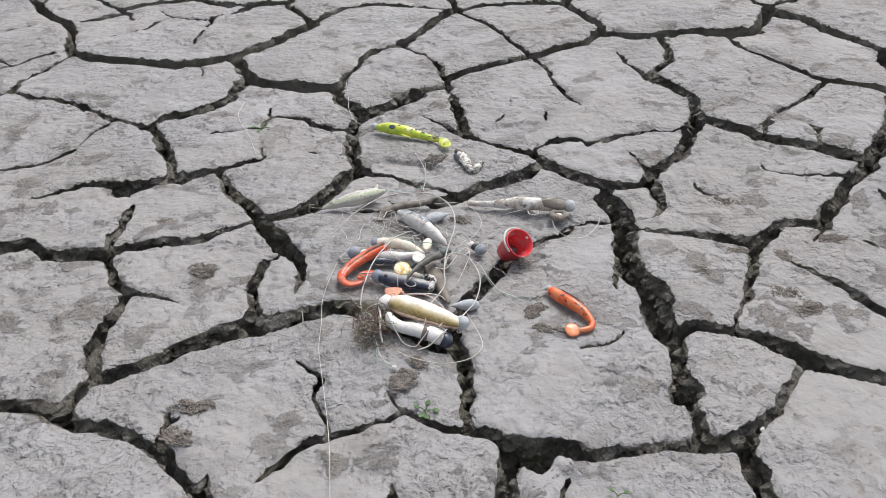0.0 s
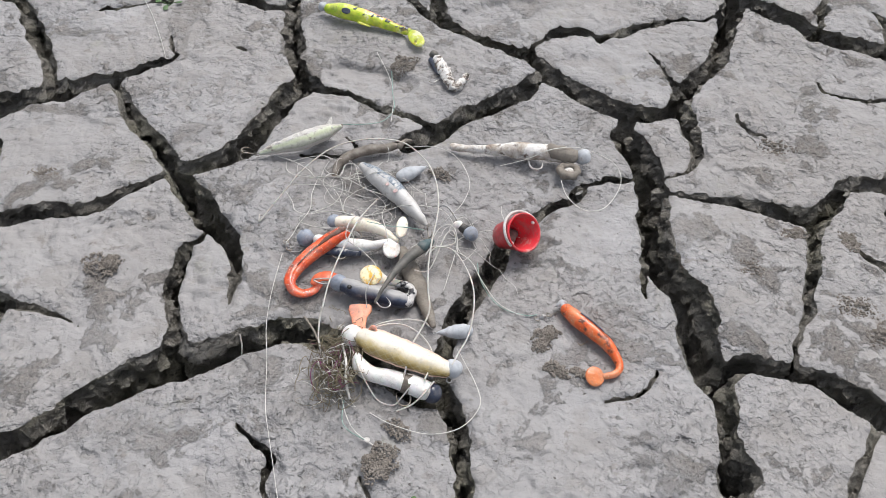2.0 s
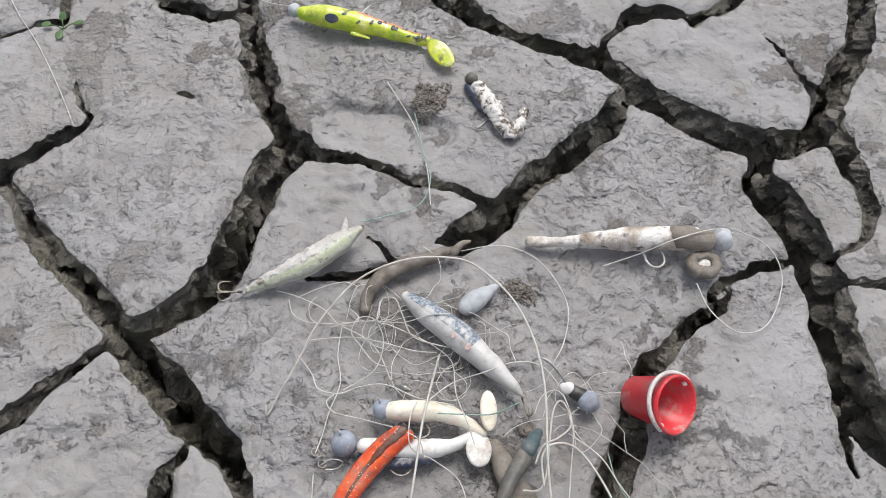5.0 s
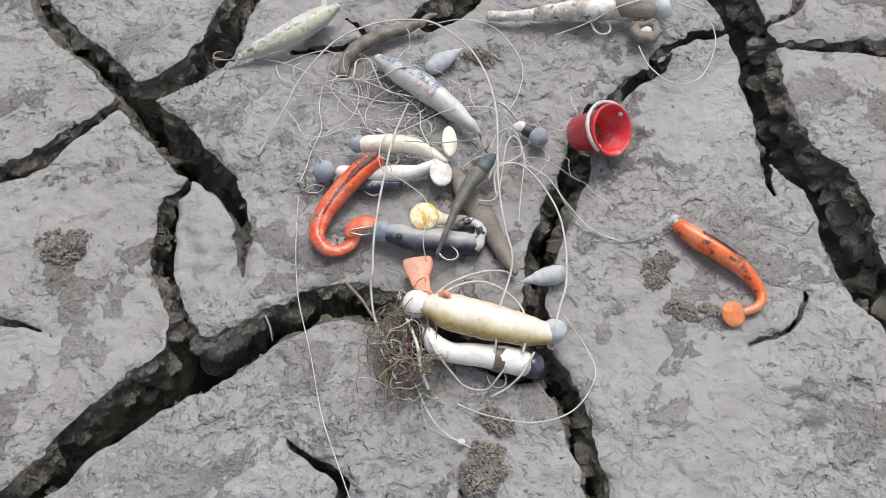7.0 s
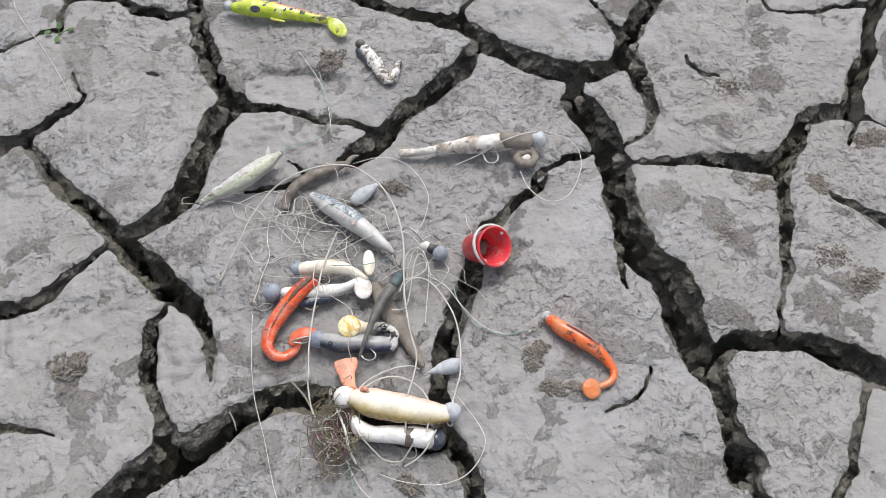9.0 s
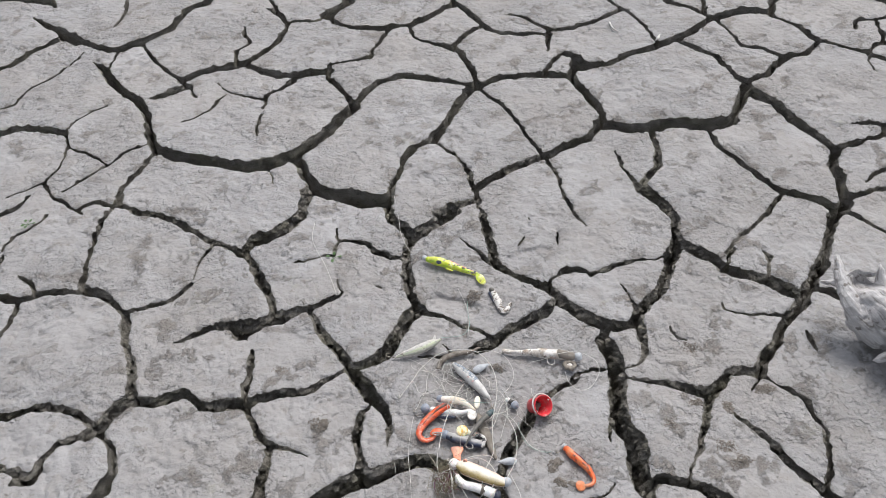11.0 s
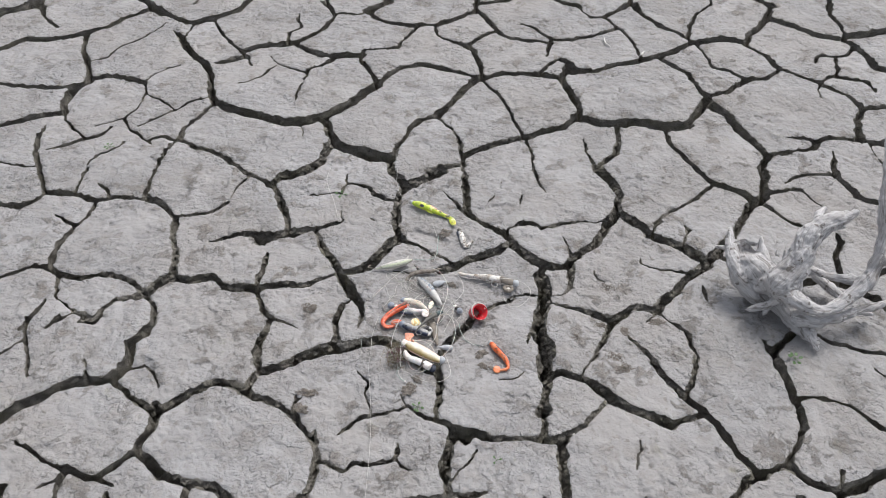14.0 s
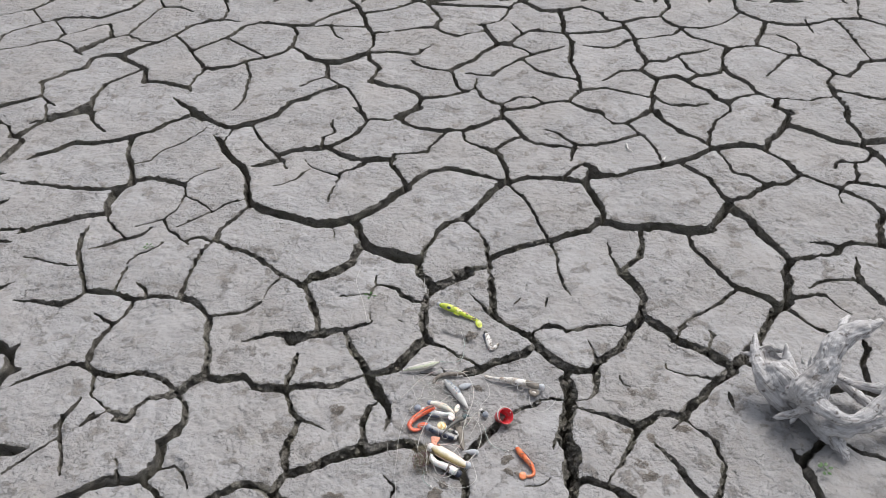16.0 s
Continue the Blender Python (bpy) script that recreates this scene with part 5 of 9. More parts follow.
def plate_arrays(label, x0, x1, y0, y1, step, seed):
    """Vertices, triangles, quads and wall flags of one plate: a level top with a worn rim, and rough sides that lean in below."""
    rnd = random.Random(seed)
    x, y, d = crack_field(np.arange(x0 - 3 * step, x1 + 3 * step, step), np.arange(y0 - 3 * step, y1 + 3 * step, step), 0.62 * step)
    ii = np.clip(np.rint((x - X0) / COARSE).astype(int), 0, LABEL.shape[0] - 1)
    jj = np.clip(np.rint((y - Y0) / COARSE).astype(int), 0, LABEL.shape[1] - 1)
    mine = LABEL[ii, jj] == label
    g0, g1 = np.gradient(d, step)
    size = np.hypot(g0, g1) + 1e-6
    g0, g1 = g0 / size, g1 / size
    keep = mine & (d > -0.06 * step)
    keep[0, :] = keep[-1, :] = False
    keep[:, 0] = keep[:, -1] = False
    snap = keep & (d < 0.7 * step)
    x, y = np.where(snap, x - g0 * d, x), np.where(snap, y - g1 * d, y)
    d = np.where(snap, 0.0, d)
    ny = x.shape[1]
    corner = (keep[:-1, :-1], keep[1:, :-1], keep[1:, 1:], keep[:-1, 1:])
    total = sum(c.astype(int) for c in corner)
    offs = (0, ny, ny + 1, 1)
    ci, cj = np.nonzero(total == 4)
    if not len(ci):
        return None
    quads = np.stack([ci * ny + cj + o for o in offs], 1)
    tris = []
    for miss in range(4):
        ti, tj = np.nonzero((total == 3) & ~corner[miss])
        tris.append(np.stack([ti * ny + tj + offs[(miss + k) % 4] for k in (1, 2, 3)], 1))
    tris = np.concatenate(tris)
    used = np.unique(np.concatenate((quads.ravel(), tris.ravel())))
    where = np.full(x.size, -1)
    where[used] = np.arange(len(used))
    quads, tris = where[quads], where[tris]
    # rim: edges that bound one face only
    edges = np.concatenate([quads[:, [k, (k + 1) % 4]] for k in range(4)] + [tris[:, [k, (k + 1) % 3]] for k in range(3)])
    key = edges.min(1) * len(used) + edges.max(1)
    _, first, times = np.unique(key, return_index=True, return_counts=True)
    edges = edges[first[times == 1]]
    px, py, pd = x.ravel()[used], y.ravel()[used], np.maximum(d.ravel()[used], 0)
    # ease spikes out of the rim
    links = np.zeros(len(used))
    for a, b in ((0, 1), (1, 0)):
        np.add.at(links, edges[:, a], 1)
    for _ in range(1):
        for q in (px, py):
            total = np.zeros(len(used))
            for a, b in ((0, 1), (1, 0)):
                np.add.at(total, edges[:, a], q[edges[:, b]])
            q[:] = np.where(links > 0, 0.5 * q + 0.5 * total / np.maximum(links, 1), q)
    ex, ey = px[edges[:, 1]] - px[edges[:, 0]], py[edges[:, 1]] - py[edges[:, 0]]
    ox, oy = np.zeros(len(used)), np.zeros(len(used))
    for k in (0, 1):
        np.add.at(ox, edges[:, k], ey)
        np.add.at(oy, edges[:, k], -ex)
    for _ in range(2):
        mx, my = ox.copy(), oy.copy()
        for a, b in ((0, 1), (1, 0)):
            np.add.at(mx, edges[:, a], 0.5 * ox[edges[:, b]])
            np.add.at(my, edges[:, a], 0.5 * oy[edges[:, b]])
        size = np.hypot(mx, my) + 1e-9
        ox, oy = mx / size, my / size
    lift = rnd.uniform(-0.0025, 0.0025)
    tx, ty = rnd.uniform(-0.012, 0.012), rnd.uniform(-0.012, 0.012)
    pz = (lift + tx * (px - (x0 + x1) / 2) + ty * (py - (y0 + y1) / 2) + relief(px, py)
          - 0.002 * (1 - np.clip(pd / 0.0045, 0, 1)) ** 2 - 0.0012 * (1 - np.clip(pd / 0.025, 0, 1)) ** 2)
    verts = [np.stack((px, py, pz), 1)]
    rim = np.unique(edges)
    place = np.full(len(used), -1)
    place[rim] = np.arange(len(rim))
    faces, flags = [quads], [np.zeros(len(quads), int)]
    count = len(used)
    upper = count + place[edges]
    rx, ry = px[rim], py[rim]
    loose = np.random.RandomState(seed % 9973)
    verts.append(np.stack((rx, ry, pz[rim]), 1))
    count += len(rim)
    for depth, out in WALL if step < 0.0035 else WALL[1::2] if step < 0.006 else WALL[2::3]:
        o = out + min(1.0, depth / 0.01) * (1.0 if step < 0.0035 else 0.6) * lumps(rx, ry, depth)
        z = np.minimum(pz[rim], 0.004) - depth * (1 + 0.22 * wave(rx, ry, 0.03, 91))
        verts.append(np.stack((rx + ox[rim] * o, ry + oy[rim] * o, z), 1) + loose.normal(0, min(0.0007, 0.25 * depth), (len(rim), 3)))
        lower = count + place[edges]
        faces.append(np.stack((upper[:, 1], upper[:, 0], lower[:, 0], lower[:, 1]), 1))
        flags.append(np.full(len(edges), 1))
        upper, count = lower, count + len(rim)
    return np.concatenate(verts), tris, np.concatenate(faces), np.concatenate(flags)


def face_mesh(name, verts, tris, quads, flags, mats, crisp=True):
    me = bpy.data.meshes.new(name)
    me.vertices.add(len(verts))
    me.vertices.foreach_set("co", verts.astype(np.float32).ravel())
    me.loops.add(quads.size + tris.size)
    me.loops.foreach_set("vertex_index", np.concatenate((tris.ravel(), quads.ravel())).astype(np.int32))
    me.polygons.add(len(tris) + len(quads))
    me.polygons.foreach_set("loop_start", np.concatenate((np.arange(0, tris.size, 3), tris.size + np.arange(0, quads.size, 4))).astype(np.int32))
    me.polygons.foreach_set("material_index", np.concatenate((np.zeros(len(tris), int), flags)).astype(np.int32))
    for m in mats:
        me.materials.append(m)
    me.update(calc_edges=True)
    me.polygons.foreach_set("use_smooth", np.concatenate((np.ones(len(tris), bool), (flags == 0) | (not crisp))))
    me.validate()
    return me


NONE = np.zeros((0, 3), int)


def build_ground():
    # the damp bed under the plates, shade in its colour too; past the plates it rises to their level and runs on to the
    # horizon
    xs = np.concatenate(([-80, -20, -8, X0 - 0.1], np.linspace(X0 + 0.02, X1 - 0.02, 120), [X1 + 0.1, 8, 20, 80]))
    ys = np.concatenate(([-80, -20, -5, Y0 - 0.1], np.linspace(Y0 + 0.02, Y1 - 0.02, 110), [Y1 + 0.1, 12, 30, 80]))
    x, y = np.meshgrid(xs, ys, indexing="ij")
    low = (x > X0) & (x < X1) & (y > Y0) & (y < Y1)
    z = np.where(low, -0.105 + 0.014 * wave(x, y, 0.07, 5), -0.004)
    ny = len(ys)
    ci, cj = [a.ravel() for a in np.meshgrid(np.arange(len(xs) - 1), np.arange(ny - 1), indexing="ij")]
    b = ci * ny + cj
    faces = np.stack((b, b + ny, b + ny + 1, b + 1), 1)
    deep = low[ci, cj] & low[ci + 1, cj + 1]
    ob = new("ground", face_mesh("ground", np.stack((x.ravel(), y.ravel(), z.ravel()), 1), NONE, faces, deep.astype(int), (MUD, DAMP_SHADED)))
    return tagged(ob, "dried grey lake-bed mud, split into plates by deep cracks", "ground", kind="structure")


def build_plates(ground):
    names, counts = np.unique(LABEL, return_counts=True)
    rest = [[], [], [], [], 0]
    flat = LABEL.ravel()
    order = np.argsort(flat, kind="stable")
    starts = np.searchsorted(flat[order], names)
    made = 0
    for name, count, s in zip(names, counts, starts):
        if name == 0 or count < 8:
            continue
        cells = order[s:s + count]
        i, j = cells // LABEL.shape[1], cells % LABEL.shape[1]
        x0, x1, y0, y1 = X0 + i.min() * COARSE, X0 + i.max() * COARSE, Y0 + j.min() * COARSE, Y0 + j.max() * COARSE
        cx, cy = X0 + i.mean() * COARSE, Y0 + j.mean() * COARSE
        if count < (110 if cy < 0.75 else 36) and cy < 1.7:
            continue
        far = math.hypot(cx - 0.05, (cy - 0.88) * 1.1)
        step = 0.0019 if far < 0.36 else 0.0028 if far < 0.8 else 0.0043 if far < 1.4 else 0.007
        arrays = plate_arrays(name, x0, x1, y0, y1, step, int(count))
        if arrays is None:
            continue
        outer = cy > 2.75 or cx < -1.6 or cx > 1.75 or cy < 0.25
        if outer:
            v, t, f, m = arrays
            rest[0].append(v), rest[1].append(t + rest[4]), rest[2].append(f + rest[4]), rest[3].append(m)
            rest[4] += len(v)
            continue
        ob = new("mud_plate", face_mesh("mud_plate", *arrays, (MUD, DAMP_SHADED), step < 0.0035))
        ob.parent = ground
        made += 1
    far = new("outer_mud_plates", face_mesh("outer_mud_plates", *[np.concatenate(a) for a in rest[:4]], (MUD, DAMP_SHADED), False))
    far.parent = ground
    tagged(far, kind="stuff")


ground = build_ground()

# ---- builders for the things ----
def smooth_path(points, values, steps):
    """Points and radii along a smooth curve through the given ones."""
    P = [Vector(p) for p in points]
    R = [(v, v) if isinstance(v, (int, float)) else v for v in values]
    out = []
    for i in range(len(P) - 1):
        a, b, c, d = P[max(i - 1, 0)], P[i], P[i + 1], P[min(i + 2, len(P) - 1)]
        for s in range(steps):
            t = s / steps
            q = 0.5 * ((2 * b) + (c - a) * t + (2 * a - 5 * b + 4 * c - d) * t * t + (3 * b - a - 3 * c + d) * t ** 3)
            k = t * t * (3 - 2 * t)
            out.append((q, R[i][0] * (1 - k) + R[i + 1][0] * k, R[i][1] * (1 - k) + R[i + 1][1] * k))
    out.append((P[-1], *R[-1]))
    return out


def sweep(points, values, n=16, steps=8, rough=0.0, grainsize=0.01, ribs=0.0, pitch=0.004, arc=(0, 360), grow=0.0, round_ends=True, twist=0.0, flute=0.0):
    """A body along a curve, oval in section: values are radii or (half width, half height); rough and ribs shape its skin."""
    bm = bmesh.new()
    rows = smooth_path(points, values, steps)
    if round_ends and arc == (0, 360):
        full = []
        for end, order in ((0, 1), (-1, -1)):
            q, w, h = rows[end]
            inner = rows[1][0] if end == 0 else rows[-2][0]
            out = (q - inner).normalized()
            caps = [(q + out * min(w, h) * math.sin(radians(a)), w * math.cos(radians(a)), h * math.cos(radians(a))) for a in (30, 55, 75, 88)]
            full.append(caps)
        rows = full[0][::-1] + rows + full[1]
    rings, spans = [], []
    length = 0.0
    whole = arc == (0, 360)
    for i, (q, w, h) in enumerate(rows):
        ahead = (rows[min(i + 1, len(rows) - 1)][0] - rows[max(i - 1, 0)][0])
        ahead = ahead.normalized() if ahead.length > 1e-9 else Vector((1, 0, 0))
        side = ahead.cross(Vector((0, 0, 1)))
        side = side.normalized() if side.length > 0.05 else Vector((1, 0, 0))
        up = side.cross(ahead)
        if i:
            length += (q - rows[i - 1][0]).length
        if twist:
            k = radians(twist * i / len(rows))
            side, up = side * math.cos(k) + up * math.sin(k), up * math.cos(k) - side * math.sin(k)
        swell = 1 + ribs * math.sin(2 * math.pi * length / pitch)
        ring = []
        for k in range(n if whole else n + 1):
            a = radians(arc[0] + (arc[1] - arc[0]) * k / n)
            f = swell
            if flute:
                f += flute * (math.sin(2 * a + 1.3 + 9 * length) + 0.6 * math.sin(5 * a + 4 - 9 * length) + 0.22 * math.sin(13 * a + 6 * length))
            v = q + side * math.cos(a) * (w * f + grow) + up * math.sin(a) * (h * f + grow)
            if rough:
                v += (v - q).normalized() * rough * (noise.noise(v / grainsize) + 0.5 * noise.noise(v / grainsize * 2.7))
            ring.append(bm.verts.new(v))
        rings.append(ring)
        spans.append(length)
    uv = bm.loops.layers.uv.new("lay")
    for i, (a, b) in enumerate(zip(rings, rings[1:])):
        for k in range(len(a) if whole else len(a) - 1):
            face = bm.faces.new((a[k], a[(k + 1) % len(a)], b[(k + 1) % len(b)], b[k]))
            for loop, (u, v) in zip(face.loops, ((k, i), (k + 1, i), (k + 1, i + 1), (k, i + 1))):
                loop[uv].uv = (u / n, spans[v])
    if whole:
        bm.faces.new(rings[0][::-1])
        bm.faces.new(rings[-1])
    bmesh.ops.recalc_face_normals(bm, faces=bm.faces[:])
    return bm


def ball(at, r, squash=1.0, rough=0.0, seg=20):
    bm = bmesh.new()
    bmesh.ops.create_uvsphere(bm, u_segments=seg, v_segments=seg // 2 + 2, radius=r)
    for v in bm.verts:
        v.co.z *= squash
        v.co += Vector(at)
        if rough:
            v.co += (v.co - Vector(at)).normalized() * rough * noise.noise(v.co * 180)
    return bm


def ring(at, radius, wire, normal=(0, 0, 1), n=18, m=8):
    bm = bmesh.new()
    turn = Vector(normal).to_track_quat("Z", "Y")
    rows = []
    for i in range(n):
        a = 2 * math.pi * i / n
        c = Vector((math.cos(a), math.sin(a), 0))
        rows.append([bm.verts.new(Vector(at) + turn @ (c * (radius + wire * math.cos(2 * math.pi * j / m)) + Vector((0, 0, wire * math.sin(2 * math.pi * j / m))))) for j in range(m)])
    for i in range(n):
        for j in range(m):
            bm.faces.new((rows[i][j], rows[(i + 1) % n][j], rows[(i + 1) % n][(j + 1) % m], rows[i][(j + 1) % m]))
    bmesh.ops.recalc_face_normals(bm, faces=bm.faces[:])
    return bm


def disc(at, long, wide, thick, heading, lean=0.0, tip=0.0):
    """A rounded paddle: an oval cushion, its long way along heading (degrees in plan), leaning to its side and tipped along its length."""
    bm = bmesh.new()
    bmesh.ops.create_uvsphere(bm, u_segments=24, v_segments=12, radius=1)
    m = pose(*at, 0, 0, heading) @ pose(0, 0, 0, lean, tip, 0)
    for v in bm.verts:
        c = v.co
        v.co = m @ Vector((c.x * long, c.y * wide, math.copysign(abs(c.z) ** 0.7, c.z) * thick))
        v.co += Vector((0, 0, 0.0004 * noise.noise(v.co * 200)))
    return bm


def part(name, bm, mat, parent, label="", smooth=True):
    me = bpy.data.meshes.new(name)
    bm.to_mesh(me)
    bm.free()
    me.materials.append(mat)
    me.polygons.foreach_set("use_smooth", [smooth] * len(me.polygons))
    ob = new(name, me)
    ob.parent = parent
    if parent:
        ob.matrix_parent_inverse = parent.matrix_world.inverted()
    return tagged(ob, label)


def thing(name, at, label, category, group="", kind=""):
    ob = new(name)
    ob.empty_display_size = 0.01
    ob.matrix_world = Matrix.Translation((at[0], at[1], 0))
    bpy.context.view_layer.update()
    return tagged(ob, label, category, group, kind)


def solo(name, bm, mat, label, category, group="", kind=""):
    return tagged(part(name, bm, mat, None), label, category, group, kind)


def hook_bm(eye, along, out, shank, gape, wire=0.0007):
    """A J-shaped wire hook from its eye, along its shank, with the bend towards out."""
    e, a, o = Vector(eye), Vector(along).normalized(), Vector(out).normalized()
    pts = [e, e + a * shank * 0.5, e + a * shank]
    pts += [e + a * (shank + gape * 0.5 * math.sin(radians(t))) + o * gape * 0.5 * (1 - math.cos(radians(t))) for t in (45, 90, 135, 180)]
    pts.append(e + a * (shank - gape * 0.55) + o * gape * 0.98)
    return sweep(pts, [wire] * (len(pts) - 2) + [wire * 0.8, wire * 0.2], n=6, steps=4)


def treble(parent, at, along, spread=0.006, shank=0.008):
    a = Vector(along).normalized()
    side = a.cross(Vector((0, 0, 1))).normalized()
    hook = part("treble_hook", ring(at, 0.0014, 0.0004, side), RUST, parent, "rusty treble hook crusted with dry mud")
    for k in (0, 120, 240):
        out = side * math.cos(radians(k)) + a.cross(side) * math.sin(radians(k))
        part("hook_point", hook_bm(at, a, out, shank, spread, 0.0006), RUST, hook)


def painted(name, stops, rough, bumps, spots, dirt, net=None):
    """A lure's skin whose paint changes round the body: stops are (share of the way round, colour); net: pale crossed lines of that pitch on the lower side."""
    m, n, l, p = material(name)
    vec = coords(n)
    uv = n.new("ShaderNodeUVMap")
    uv.uv_map = "lay"
    split = n.new("ShaderNodeSeparateXYZ")
    l.new(uv.outputs["UV"], split.inputs["Vector"])
    sway = n.new("ShaderNodeMath")
    sway.operation = "MULTIPLY_ADD"
    l.new(noise_tex(n, l, vec, 120.0, 4.0, 0.6), sway.inputs[0])
    sway.inputs[1].default_value = 0.14
    l.new(split.outputs["X"], sway.inputs[2])
    col = ramp(n, l, sway.outputs[0], *[(at + 0.07, c) for at, c in stops])
    if net:
        for way in (1, -1):
            band = n.new("ShaderNodeMapping")
            band.inputs["Rotation"].default_value = (0, 0, way * 0.75)
            band.inputs["Scale"].default_value = (0.065, 1.0, 1.0)
            l.new(uv.outputs["UV"], band.inputs["Vector"])
            w = n.new("ShaderNodeTexWave")
            w.inputs["Scale"].default_value, w.inputs["Distortion"].default_value = 0.31 / net, 0.5
            l.new(band.outputs["Vector"], w.inputs["Vector"])
            thin = ramp(n, l, w.outputs["Fac"], (0.88, (0, 0, 0)), (0.97, (0.22, 0.22, 0.22)))
            low = ramp(n, l, split.outputs["X"], (0.16, (1, 1, 1)), (0.24, (0, 0, 0)))
            col = mix(n, l, mix(n, l, 1.0, thin, low, "MULTIPLY"), col, (0.7, 0.64, 0.45))
    s, lo, hi, c = spots
    col = mix(n, l, ramp(n, l, noise_tex(n, l, vec, s, 5.0, 0.6), (lo, (0, 0, 0)), (hi, (1, 1, 1))), col, c)
    if dirt:
        col = mix(n, l, ramp(n, l, noise_tex(n, l, vec, 70.0, 8.0, 0.72, 0.2), (0.53 - 0.1 * dirt, (0, 0, 0)), (0.66, (dirt,) * 3)), col, (0.3, 0.275, 0.245))
        col = mix(n, l, ramp(n, l, noise_tex(n, l, vec, 330.0, 5.0, 0.75), (0.58 - 0.06 * dirt, (0, 0, 0)), (0.65, (dirt,) * 3)), col, (0.15, 0.13, 0.11))
    l.new(col, p.inputs["Base Color"])
    l.new(ramp(n, l, noise_tex(n, l, vec, 180.0, 3.0), (0.3, (rough * 0.8,) * 3), (0.7, (rough * 1.25,) * 3)), p.inputs["Roughness"])
    normal = None
    for b, k, d in bumps:
        normal = bump(n, l, noise_tex(n, l, vec, b, 5.0, 0.6), k, d, normal)
    l.new(normal, p.inputs["Normal"])
    return m


def glitter(m, scale, share):
    """Small pale flakes set in a soft plastic skin."""
    n, l = m.node_tree.nodes, m.node_tree.links
    p = n["Principled BSDF"]
    under = p.inputs["Base Color"].links[0].from_socket
    v = n.new("ShaderNodeTexVoronoi")
    v.inputs["Scale"].default_value = scale
    l.new(coords(n), v.inputs["Vector"])
    dot = ramp(n, l, v.outputs["Distance"], (share, (1, 1, 1)), (share + 0.06, (0, 0, 0)))
    pick = n.new("ShaderNodeSeparateColor")
    l.new(v.outputs["Color"], pick.inputs["Color"])
    some = ramp(n, l, pick.outputs["Red"], (0.5, (0, 0, 0)), (0.54, (0.9, 0.9, 0.9)))
    l.new(mix(n, l, mix(n, l, 1.0, dot, some, "MULTIPLY"), under, (0.82, 0.52, 0.38)), p.inputs["Base Color"])
    return m


def scaly(name):
    m, n, l, p = material(name)
    vec = coords(n)
    v = n.new("ShaderNodeTexVoronoi")
    v.inputs["Scale"].default_value = 620
    l.new(vec, v.inputs["Vector"])
    col = ramp(n, l, v.outputs["Distance"], (0.15, (0.42, 0.45, 0.48)), (0.6, (0.15, 0.19, 0.24)))
    col = mix(n, l, ramp(n, l, noise_tex(n, l, vec, 150), (0.48, (0, 0, 0)), (0.6, (0.85, 0.85, 0.85))), col, (0.56, 0.55, 0.53))
    l.new(col, p.inputs["Base Color"])
    p.inputs["Roughness"].default_value = 0.45
    return m


# lure, line and wood surfaces
LEAD = grain("dull_lead", ((0.3, (0.19, 0.22, 0.275)), (0.6, (0.32, 0.36, 0.43))), 160, 0.6, ((500, 0.4, 0.0006),), 0.0, (90, 0.58, 0.74, (0.46, 0.46, 0.45)), dirt=0.35)
PALE_LEAD = grain("chalky_lead", ((0.3, (0.38, 0.405, 0.44)), (0.65, (0.53, 0.555, 0.585))), 140, 0.7, ((420, 0.3, 0.0005),), 0.0, (70, 0.62, 0.75, (0.24, 0.22, 0.2)), dirt=0.25)
RUST = grain("hook_wire", ((0.3, (0.16, 0.14, 0.12)), (0.6, (0.36, 0.34, 0.31))), 300, 0.5, (), 0.6, (200, 0.5, 0.7, (0.3, 0.24, 0.17)))
STEEL = grain("dirty_steel", ((0.3, (0.3, 0.3, 0.3)), (0.7, (0.52, 0.52, 0.51))), 300, 0.35, (), 0.8, (160, 0.55, 0.7, (0.25, 0.21, 0.16)))
ORANGE = grain("orange_rubber", ((0.3, (0.5, 0.045, 0.01)), (0.5, (0.7, 0.085, 0.018)), (0.7, (0.8, 0.15, 0.04))), 120, 0.35, ((260, 0.35, 0.0008),), 0.0, (95, 0.56, 0.68, (0.17, 0.05, 0.03)), 0.3, sub=0.15, dirt=0.4)
AMBER = grain("amber_rubber", ((0.3, (0.62, 0.15, 0.035)), (0.7, (0.8, 0.3, 0.12))), 160, 0.35, ((260, 0.35, 0.0006),), 0.0, (130, 0.62, 0.75, (0.75, 0.5, 0.35)), 0.3, sub=0.25, dirt=0.3)
PINK = grain("faded_orange_rubber", ((0.3, (0.76, 0.26, 0.15)), (0.7, (0.86, 0.42, 0.29))), 110, 0.45, ((260, 0.3, 0.0006),), 0.0, (60, 0.6, 0.75, (0.5, 0.3, 0.2)), sub=0.2, dirt=0.5)
CREAM = grain("cream_rubber", ((0.3, (0.74, 0.67, 0.54)), (0.65, (0.84, 0.8, 0.7))), 80, 0.4, ((240, 0.3, 0.0006),), 0.0, (45, 0.6, 0.78, (0.46, 0.35, 0.2)), 0.15, sub=0.15, dirt=0.25)
WHITE = grain("white_rubber", ((0.3, (0.74, 0.725, 0.7)), (0.65, (0.86, 0.855, 0.84))), 90, 0.45, ((260, 0.35, 0.0006),), 0.0, (55, 0.58, 0.74, (0.4, 0.33, 0.25)), sub=0.1, dirt=0.28)
NAVY = grain("navy_rubber", ((0.3, (0.012, 0.018, 0.042)), (0.7, (0.045, 0.06, 0.1))), 130, 0.35, ((260, 0.3, 0.0005),), 0.0, (150, 0.6, 0.7, (0.34, 0.34, 0.34)), 0.3, dirt=0.3)
